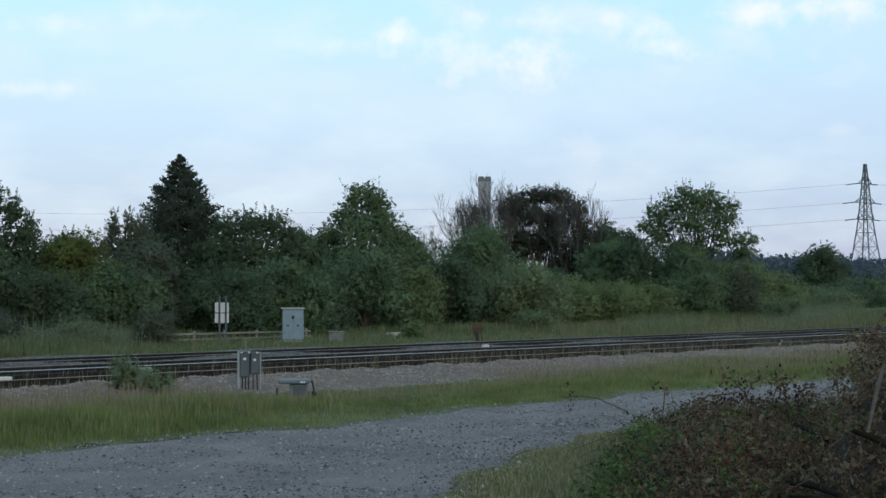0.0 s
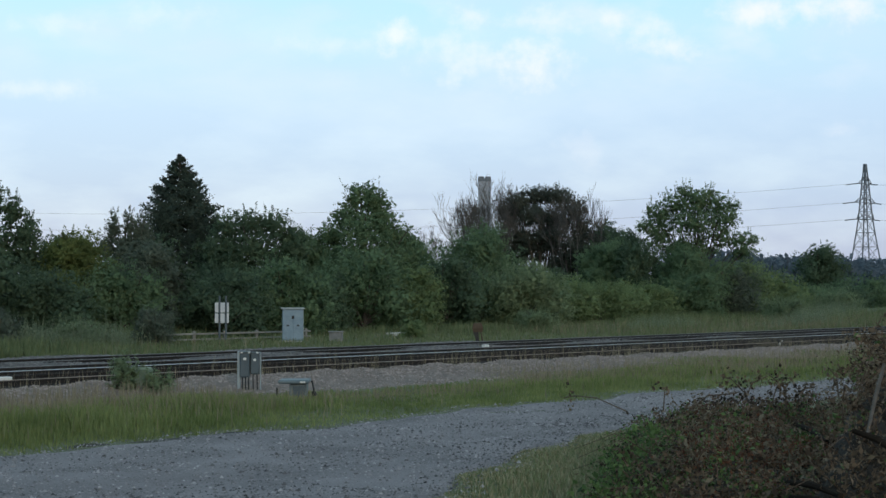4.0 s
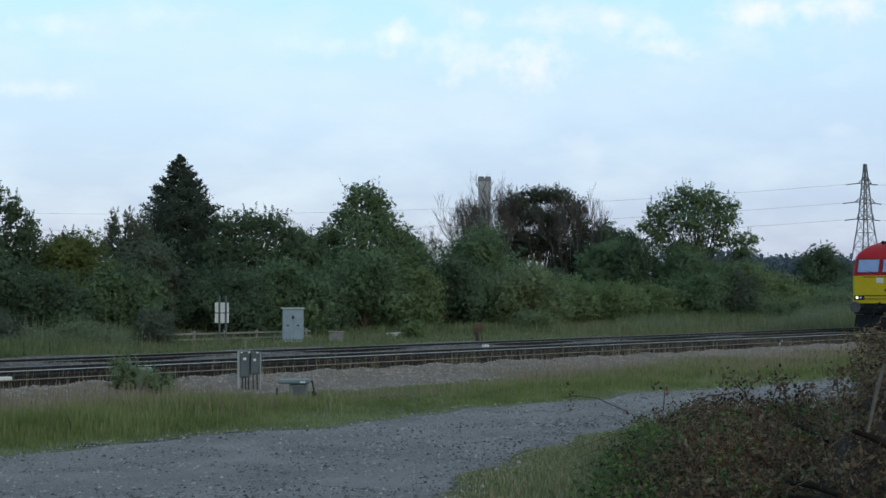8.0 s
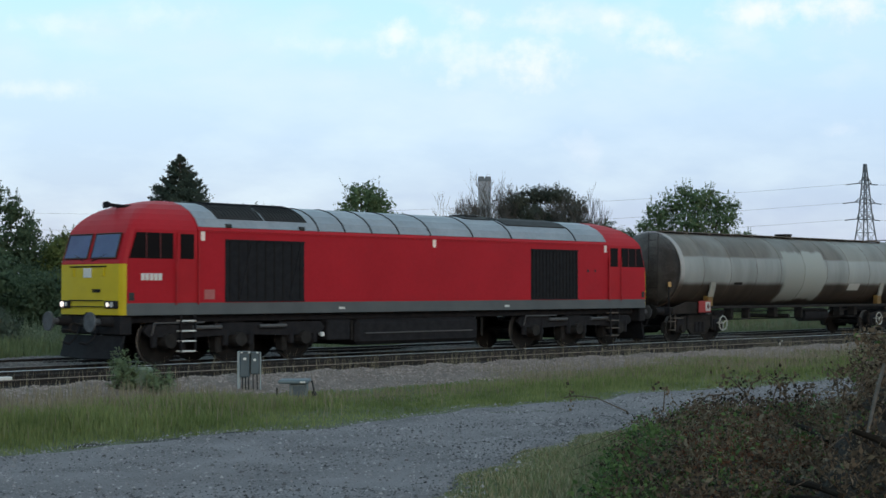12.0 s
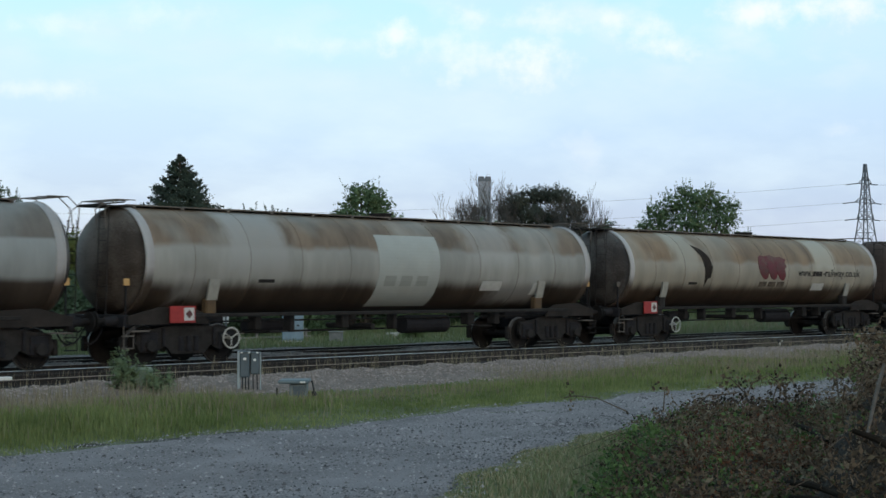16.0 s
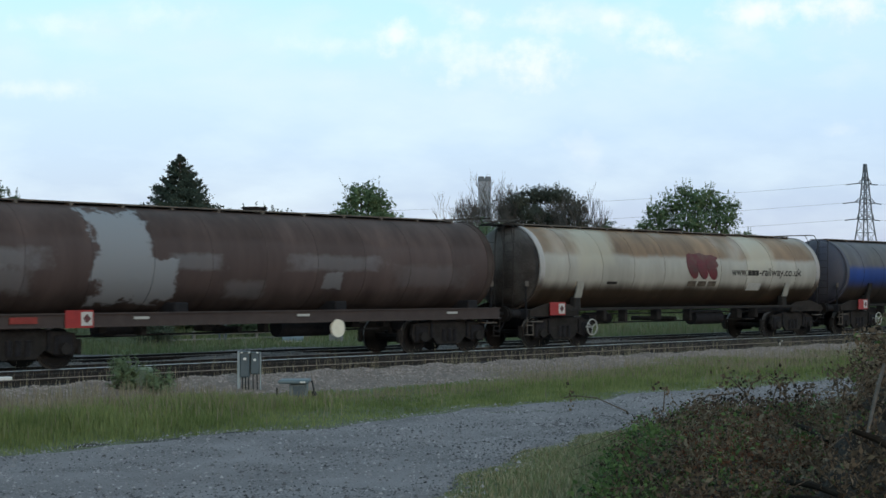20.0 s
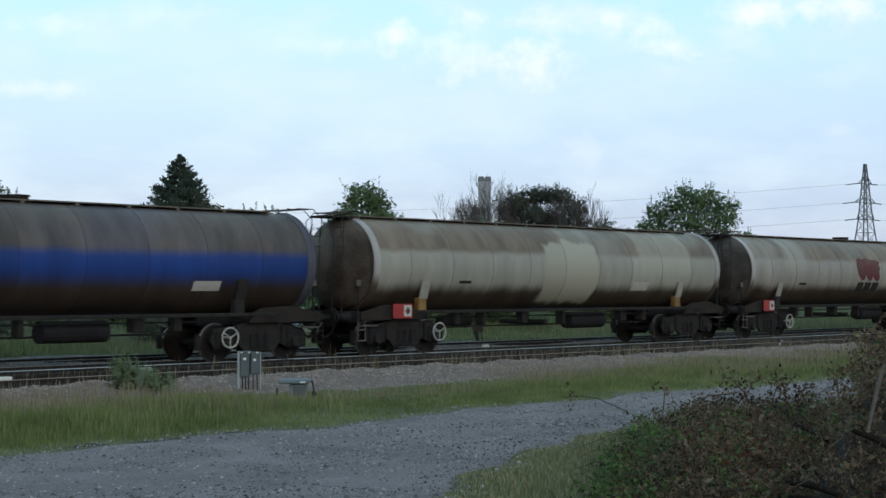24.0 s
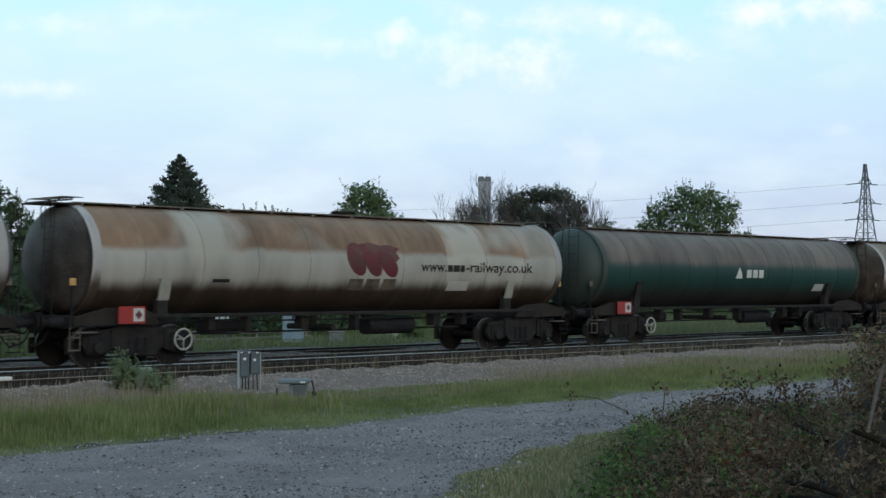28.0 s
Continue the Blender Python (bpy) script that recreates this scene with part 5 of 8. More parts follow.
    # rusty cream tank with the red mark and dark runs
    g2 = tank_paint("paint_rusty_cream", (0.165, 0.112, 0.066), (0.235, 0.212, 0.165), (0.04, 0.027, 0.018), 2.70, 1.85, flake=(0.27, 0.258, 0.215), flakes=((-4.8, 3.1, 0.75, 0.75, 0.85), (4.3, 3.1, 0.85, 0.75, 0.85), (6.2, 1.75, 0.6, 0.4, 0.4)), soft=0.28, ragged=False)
    worn_ink = mat("worn_lettering", (0.030, 0.024, 0.020), (0.12, 0.10, 0.08), 0.9, 2.5, contrast=0.14, spec=0.1)
    def marked(label, k, paint, endp, ex, low=1.86):
        t = build_tank_wagon(label, sx(k), paint, endp, extras=ex, ring_paint=ringp)
        leaf_mark(t, -0.35, 2.46, mark)
        bars(t, -0.25, 1.55, low, 2.03, 3, ink if low < 1.72 else worn_ink, 0.22)
        address_line(t, 2.30, 6.95, 2.24, ink)
        data_panels(t)
        return t
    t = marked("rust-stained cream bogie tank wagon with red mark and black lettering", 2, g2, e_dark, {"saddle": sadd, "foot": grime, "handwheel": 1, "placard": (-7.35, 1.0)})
    bs = mat("oil_run", (0.010, 0.008, 0.007), (0.030, 0.024, 0.020), 0.85, 4, spec=0.1)
    arc_shape(t, "oil_run", [(-4.25, 3.24), (-3.80, 3.12), (-3.45, 2.85), (-3.32, 2.5), (-3.42, 2.15), (-3.58, 2.12), (-3.70, 1.85), (-3.76, 2.15), (-3.80, 2.5), (-3.92, 2.85)], bs)
    # dark brown framed tank with flaking paint
    g3 = tank_paint("paint_dark_brown", (0.066, 0.047, 0.043), (0.070, 0.052, 0.048), (0.046, 0.036, 0.034), 2.9, 1.70, rough=0.65, flake=(0.20, 0.215, 0.235), spec=0.12,
                    flakes=((-4.15, 2.75, 0.85, 0.85, 1.0), (-3.7, 1.95, 1.15, 0.55, 0.95), (-2.1, 2.40, 0.8, 0.20, 0.34), (2.3, 2.42, 1.5, 0.20, 0.30), (-7.2, 2.42, 1.1, 0.24, 0.34), (2.2, 1.98, 0.34, 0.22, 0.5), (-0.6, 1.75, 0.6, 0.22, 0.26), (-7.0, 1.95, 0.6, 0.3, 0.3), (5.8, 2.1, 1.4, 0.3, 0.14)))
    t = build_tank_wagon("dark brown bogie tank wagon with flaking paint and a grey patch", sx(3), g3, mat("tank_end_brown", (0.026, 0.019, 0.017), (0.070, 0.055, 0.050), 0.75, 1.2, spec=0.1), "sole", {"sole": mat("sole_brown", (0.030, 0.021, 0.020), (0.052, 0.040, 0.037), 0.8, 3), "placard": (-5.65, 0.93), "bare": True, "seam": mat("seam_brown", (0.018, 0.013, 0.012), (0.045, 0.033, 0.030), 0.8, 1.5)})
    part("brake_disc", rod((2.25, -1.36, 0.76), (2.25, -1.30, 0.76), 0.23, n=24), mat("disc_cream", (0.55, 0.52, 0.42), (0.65, 0.62, 0.52), 0.6, 6), t, "cream round brake indicator disc")
    part("sole_label", box(-7.0, -6.35, -1.345, -1.31, 1.02, 1.16, 0), mat("faded_red", (0.14, 0.02, 0.016), (0.22, 0.03, 0.022), 0.7, 5), t)
    for x in (-3.9, 0.9, 6.3):
        part("sole_label", box(x, x + 0.4, -1.345, -1.31, 1.08, 1.14, 0), plate_white, t)
    # clean white tank
    g4 = tank_paint("paint_white", (0.19, 0.122, 0.072), (0.32, 0.308, 0.265), (0.038, 0.027, 0.018), 2.80, 1.88, flake=(0.33, 0.31, 0.25), flakes=((-5.1, 3.1, 1.1, 0.8, 0.85), (4.3, 3.1, 0.9, 0.75, 0.8)), soft=0.28, ragged=False)
    t = marked("cream-white bogie tank wagon with rust runs, red mark and lettering", 4, g4, e_dark, {"saddle": sadd, "foot": grime, "handwheel": 1, "placard": (-7.60, 1.0)})
    # blue tank
    g5 = tank_paint("paint_blue", (0.082, 0.073, 0.070), (0.010, 0.036, 0.165), (0.032, 0.025, 0.020), 2.62, 1.98, 0.14, streak=0.35, washed=0.1)
    t = build_tank_wagon("sooty blue bogie tank wagon", sx(5), g5, mat("tank_end_blue", (0.02, 0.026, 0.05), (0.05, 0.05, 0.06), 0.7, 1.2), extras={"saddle": grime, "foot": grime, "handwheel": 2, "placard": (-7.2, 1.0), "bare": True, "seam": mat("seam_sooty", (0.010, 0.012, 0.018), (0.035, 0.034, 0.036), 0.8, 1.5)}, ring_paint=mat("ring_blue", (0.04, 0.045, 0.07), (0.06, 0.06, 0.075), 0.6, 2))
    arc_panel(t, "data_panel", 4.6, 5.4, 1.72, 1.95, plate_white)
    # plain pale tank
    g6 = tank_paint("paint_stone", (0.15, 0.122, 0.094), (0.25, 0.252, 0.216), (0.042, 0.033, 0.024), 2.80, 1.80, flake=(0.265, 0.268, 0.226), flakes=((0.25, 2.25, 1.45, 1.02, 1.0), (5.2, 2.9, 1.6, 0.8, 0.5)), soft=0.05, ragged=False)
    t = build_tank_wagon("pale stone-coloured bogie tank wagon with a repainted patch", sx(6), g6, e_rust, extras={"saddle": sadd, "foot": yfoot, "handwheel": 1, "placard": (-7.35, 1.0)}, ring_paint=ringp)
    data_panels(t)
    g7 = tank_paint("paint_ash", (0.155, 0.126, 0.098), (0.235, 0.228, 0.198), (0.042, 0.032, 0.024), 2.85, 1.85, flake=(0.26, 0.254, 0.225), flakes=((-4.8, 3.1, 0.75, 0.75, 0.8), (4.3, 3.1, 0.85, 0.75, 0.8)), soft=0.28, ragged=False)
    marked("stained pale bogie tank wagon with red mark and dark lettering", 7, g7, e_dark, {"saddle": sadd, "foot": grime, "handwheel": 1, "placard": (-7.35, 1.0)}, 1.70)
    g8 = tank_paint("paint_rust_white", (0.185, 0.118, 0.076), (0.30, 0.29, 0.255), (0.036, 0.026, 0.018), 2.70, 1.88, flake=(0.31, 0.30, 0.265), flakes=((-4.8, 3.0, 0.75, 0.75, 0.8), (4.3, 3.0, 0.85, 0.75, 0.8)), soft=0.28, ragged=False)
    marked("white bogie tank wagon with rusty crown, red mark and lettering", 8, g8, e_dark, {"saddle": sadd, "foot": grime, "handwheel": 1, "placard": (-7.35, 1.0), "lamp": lampo}, 1.74)
    g9 = tank_paint("paint_green", (0.112, 0.092, 0.080), (0.011, 0.040, 0.032), (0.026, 0.026, 0.025), 2.58, 1.75, 0.16, streak=0.4, washed=0.1)
    t = build_tank_wagon("dark green bogie tank wagon with white lettering", sx(9), g9, mat("tank_end_green", (0.012, 0.03, 0.026), (0.035, 0.045, 0.04), 0.6, 1.2), extras={"bare": True, "seam": mat("seam_sooty", (0.010, 0.012, 0.018), (0.035, 0.034, 0.036), 0.8, 1.5), "saddle": grime, "foot": grime, "handwheel": 1, "placard": (-7.35, 1.0)}, ring_paint=mat("ring_green", (0.02, 0.03, 0.027), (0.035, 0.045, 0.04), 0.6, 2))
    letter = mat("white_lettering", (0.36, 0.38, 0.36), (0.46, 0.48, 0.46), 0.6, 8)
    arc_shape(t, "company_mark", [(-0.45, 2.14), (-0.05, 2.14), (-0.12, 2.34), (-0.25, 2.52), (-0.38, 2.34)], letter)
    bars(t, 0.22, 1.40, 2.16, 2.44, 3, letter, 0.25)
    arc_panel(t, "data_panel", 5.0, 5.7, 1.70, 1.95, plate_white)
    t = build_tank_wagon("dirty pale bogie tank wagon at the tail of the view", sx(10), g1, e_rust, extras={"saddle": sadd, "foot": grime, "handwheel": 1, "placard": (-7.35, 1.0)}, ring_paint=ringp)


build_train()


# ---------------------------------------------------------------- plants
def env(u):
    """Half width of a rounded crown, as a share, at the height share u."""
    return np.sqrt(np.clip(1 - ((u - 0.42) / 0.60) ** 2, 0, 1))


def limb_mesh(rng, base, tips, r0, name, material, parent, wander=0.12):
    """Trunk and limbs: tapered, crooked rods from the base to the tips."""
    segs = []
    base = Vector(base)
    for k, tip in enumerate(tips):
        tip = Vector(tip)
        n = 4
        last, lr = base + Vector((rng.normal(0, r0 * 0.5), rng.normal(0, r0 * 0.5), 0)), r0 * (1 if k == 0 else 0.6)
        for i in range(1, n + 1):
            u = i / n
            p = base.lerp(tip, u)
            bend = (1 - u) * u * 4 * wander * (tip - base).length * 0.3
            p = Vector((base.x + (tip.x - base.x) * u ** 1.5, base.y + (tip.y - base.y) * u ** 1.5, p.z)) + Vector((rng.normal(0, 1), rng.normal(0, 1), 0)) * bend * 0.4
            r = lr * 0.68
            segs.append((last, p, lr, r))
            last, lr = p, r
    return rods_mesh(name, segs, 6, material, parent)


bark = mat("bark", (0.035, 0.03, 0.025), (0.085, 0.075, 0.062), 0.95, 6, bump=0.6, fine=20)
GREENS = {
    "dark": crownmat("leaf_dark", (0.040, 0.069, 0.042), (0.084, 0.130, 0.073)),
    "mid": crownmat("leaf_mid", (0.062, 0.110, 0.056), (0.126, 0.192, 0.098)),
    "light": crownmat("leaf_light", (0.084, 0.130, 0.054), (0.168, 0.226, 0.098)),
    "grey": crownmat("leaf_grey", (0.050, 0.070, 0.052), (0.108, 0.136, 0.100)),
    "pale": crownmat("leaf_pale", (0.098, 0.142, 0.072), (0.178, 0.230, 0.124)),
    "fir": crownmat("leaf_fir", (0.020, 0.033, 0.026), (0.046, 0.068, 0.050), through=0.1),
    "brown": crownmat("leaf_brownish", (0.029, 0.038, 0.031), (0.060, 0.073, 0.056), through=0.1),
    "yellow": crownmat("leaf_yellowish", (0.058, 0.084, 0.024), (0.120, 0.150, 0.048)),
}
VIEW_R, VIEW_D = Vector((0.69339, -0.72056, 0)), Vector((0.72056, 0.69339, 0))


def crown_mesh(name, v, f, nrm, material, parent):
    """Leaves that remember which way their tuft faces."""
    ob = np_mesh(name, v, f, material, parent)
    at = ob.data.attributes.new("tuft_normal", "FLOAT_VECTOR", "POINT")
    at.data.foreach_set("vector", np.repeat(nrm, 4, 0).astype(np.float32).ravel())
    return ob


def normed(a):
    return a / (np.linalg.norm(a, axis=1, keepdims=True) + 1e-6)


def build_tree(name, label, cat, x, y, height, hw, tone, seed, n=9000, leaf=0.20, low=0.12, lobes=9, spikes=0, gaps=0, given=None, tuft=0.0):
    """A trunk with limbs and a crown of leaf tufts on uneven lobes."""
    rng = np.random.default_rng(seed)
    t = thing(name, label, cat, at=(x, y, -0.32))
    lob = []
    for a, b, z, r, rz in given or ():
        p = VIEW_R * a + VIEW_D * b
        lob.append([p.x, p.y, z, r * 1.10, rz * 1.06])
    if not lob:
        for k in range(lobes):
            u = 0.10 + 0.74 * (k + rng.uniform(-0.3, 0.3)) / max(1, lobes - 1)
            w = float(env(np.array(min(max(u, 0.02), 0.97)))) * hw
            a = k * 2.4 + rng.uniform(-0.5, 0.5)
            rr = max(0.20 * hw, w * rng.uniform(0.46, 0.62))
            off = max(0.0, w - rr) * rng.uniform(0.85, 1.15)
            z = height * (low + (1 - low) * u)
            rz = min(rr * rng.uniform(0.8, 1.05), height * 1.0 - z + 0.12 * hw)
            lob.append([off * math.cos(a), off * math.sin(a), z, rr, max(rz, 0.3 * rr)])
        lob.append([0, 0, height * (low + (1 - low) * 0.42), hw * 0.58, height * 0.40])
        w = float(env(np.array(0.86))) * hw * 0.8
        lob.append([0, 0, height - w * 0.8, w, w * 0.85])
    lob = np.array(lob)
    wt = lob[:, 3] * (lob[:, 3] + lob[:, 4])
    # tufts sit on the lobes, leaves sit in the tufts
    per = 13
    leaf = leaf * 0.60
    m = max(40, int(n * 1.45 / per))
    pick = rng.choice(len(lob), m, p=wt / wt.sum())
    d = unit(rng, m)
    ph = rng.uniform(0, 6.283, (len(lob), 4))[pick]
    lump = 1 + 0.10 * np.sin(5 * d[:, 0] + ph[:, 0] + 3 * d[:, 2]) + 0.09 * np.sin(8 * d[:, 1] + ph[:, 1]) + 0.07 * np.sin(11 * d[:, 2] + 7 * d[:, 0] + ph[:, 2])
    r = lump * (0.97 - 0.36 * rng.uniform(0, 1, m) ** 1.5)
    c = lob[pick, :3] + d * r[:, None] * np.stack([lob[pick, 3], lob[pick, 3], lob[pick, 4]], 1)
    if gaps:
        q = 2 * math.pi / (0.55 * hw)
        nz = np.sin(c[:, 0] * q + ph[0, 3]) + np.sin(c[:, 1] * q * 1.1 + 2) + np.sin(c[:, 2] * q * 1.2 + 4) + 0.7 * np.sin((c[:, 0] + c[:, 2]) * q * 1.9)
        c, d, pick = c[nz > gaps], d[nz > gaps], pick[nz > gaps]
    tr = 0.85 * (tuft or min(0.30, 0.085 * hw + 0.06)) * rng.uniform(0.5, 1.5, len(c))
    idx = np.repeat(np.arange(len(c)), per)
    off = unit(rng, len(idx)) * rng.uniform(0, 1, (len(idx), 1)) ** 0.45
    lc = c[idx] + off * tr[idx][:, None] * np.array([1.0, 1.0, 0.85])
    ln = normed(0.60 * d[idx] + 0.62 * off + np.array([0, 0, 0.22]))
    sz = np.full(len(lc), leaf)
    # leafy shoots standing out of the crown
    for k in range(spikes):
        g = lob[rng.choice(len(lob), p=lob[:, 2] ** 2 / (lob[:, 2] ** 2).sum())]
        a, e = rng.uniform(0, 6.283), rng.uniform(0.0, 0.9)
        base = g[:3] + np.array([math.cos(a) * e * g[3], math.sin(a) * e * g[3], g[4] * math.sqrt(1 - e * e) * 0.92])
        q = 20
        s = rng.uniform(0, 1, q)
        long = rng.uniform(0.05, 0.12) * hw + 0.14
        p = base + np.stack([rng.normal(0, 0.035, q) * (1.3 - s) + s * 0.7 * e * long * math.cos(a), rng.normal(0, 0.035, q) * (1.3 - s) + s * 0.4 * e * long * math.sin(a), s * long], 1)
        lc, ln, sz = np.concatenate([lc, p]), np.concatenate([ln, np.tile(normed(np.array([[math.cos(a), math.sin(a), 0.8]])), (q, 1))]), np.concatenate([sz, np.full(q, leaf * 0.8)])
    ni = int(n * 0.48) if not gaps else n // 5
    pk = rng.choice(len(lob), ni, p=wt / wt.sum())
    di = unit(rng, ni)
    ci = lob[pk, :3] + di * rng.uniform(0.1, 0.74, (ni, 1)) * np.stack([lob[pk, 3], lob[pk, 3], lob[pk, 4]], 1)
    lc, ln, sz = np.concatenate([lc, ci]), np.concatenate([ln, di]), np.concatenate([sz, np.full(ni, leaf * 2.3)])
    lc[:, 2] = np.maximum(lc[:, 2], 0.10)
    v, f = leaves(rng, lc, sz, 0.62)
    crown_mesh("crown", v, f, ln, GREENS[tone], t)
    tips = [(0, 0, height * 0.85)] + [tuple(g[:3]) for g in lob] + [tuple(c[i]) for i in rng.choice(len(c), 10)]
    limb_mesh(rng, (0, 0, 0), tips, 0.03 * hw + 0.05, "trunk", bark, t)
    return t


def build_fir(x, y, height, seed):
    """Tiers of boughs that droop and turn up at their tips."""
    rng = np.random.default_rng(seed)
    t = thing("fir_tree", "tall dark green conifer rising over the hedge", "tree", at=(x, y, -0.32))
    cs, ns = [], []
    segs = [((0, 0, 0), (0, 0, height * 0.98), 0.20, 0.02)]
    dz = 0.05
    while dz < height - 1.0:
        w = min(0.80 * dz ** 0.85, 2.2)
        for j in range(int(8 + 9 * w)):
            a = rng.uniform(0, 6.283)
            ln = w * rng.uniform(0.78, 1.10) + 0.06
            z = height - dz + rng.normal(0, 0.06)
            out = np.array([math.cos(a), math.sin(a), 0])
            m = int(18 + 44 * ln)
            s = rng.uniform(0.12, 1.0, m) ** 0.62
            p = out[None] * (ln * s)[:, None]
            p[:, 2] = z - 0.22 * ln * s + 0.34 * ln * s ** 4 + 0.05
            fan = np.cross(out, (0, 0, 1))
            p += fan[None] * (rng.normal(0, 0.13, m) * (0.4 + ln * 0.5) * np.sqrt(s))[:, None] + rng.normal(0, 0.045, (m, 3))
            cs.append(p)
            ns.append(normed(out[None] * 0.8 + np.array([0, 0, 0.55]) + rng.normal(0, 0.25, (m, 3))))
            if j % 3 == 0:
                segs.append(((0, 0, z), out * ln * 0.9 + np.array([0, 0, z - 0.05 * ln]), 0.025, 0.006))
        dz += 0.20 + 0.02 * dz
    c = np.concatenate(cs)
    v, f = leaves(rng, c, np.full(len(c), 0.15), 0.45)
    crown_mesh("crown", v, f, np.concatenate(ns), GREENS["fir"], t)
    rods_mesh("trunk", segs, 6, bark, t)


def build_bare_tree(x, y, height, hw, seed, upright=1.0, stems=7):
    """A leafless tree: stems that fork into fine upright twigs."""
    rng = np.random.default_rng(seed)
    t = thing("bare_tree", "leafless pale grey tree with fine upright twigs", "tree", at=(x, y, -0.32))
    twig = mat("bare_twig", (0.052, 0.049, 0.046), (0.115, 0.108, 0.10), 0.9, 5)
    segs = []
    girth = (0.028, 0.018, 0.012, 0.009, 0.0075, 0.0065)
    def grow(p, d, ln, depth):
        q = p + d * ln
        segs.append((p, q, girth[depth], girth[min(depth + 1, 5)]))
        if depth >= 5:
            return
        for _ in range(3 if depth < 4 else 2):
            e = (d + Vector((rng.normal(0, 0.30), rng.normal(0, 0.30), 0.16 * upright))).normalized()
            grow(p.lerp(q, rng.uniform(0.4, 1.0)), e, ln * rng.uniform(0.55, 0.85), depth + 1)
    for k in range(stems):
        a = rng.uniform(0, 6.283)
        b = Vector((0.25 * math.cos(a), 0.25 * math.sin(a), 0))
        out = rng.uniform(0.1, 1) ** 0.6
        top = Vector((hw * 0.85 * math.cos(a) * out, hw * 0.85 * math.sin(a) * out, height * (0.50 - 0.14 * out)))
        segs.append((b, top, 0.06, 0.03))
        grow(top, ((top - b).normalized() * 0.6 + Vector((0, 0, 0.4))).normalized(), height * 0.24, 0)
    rods_mesh("bare_crown", segs, 3, twig, t)


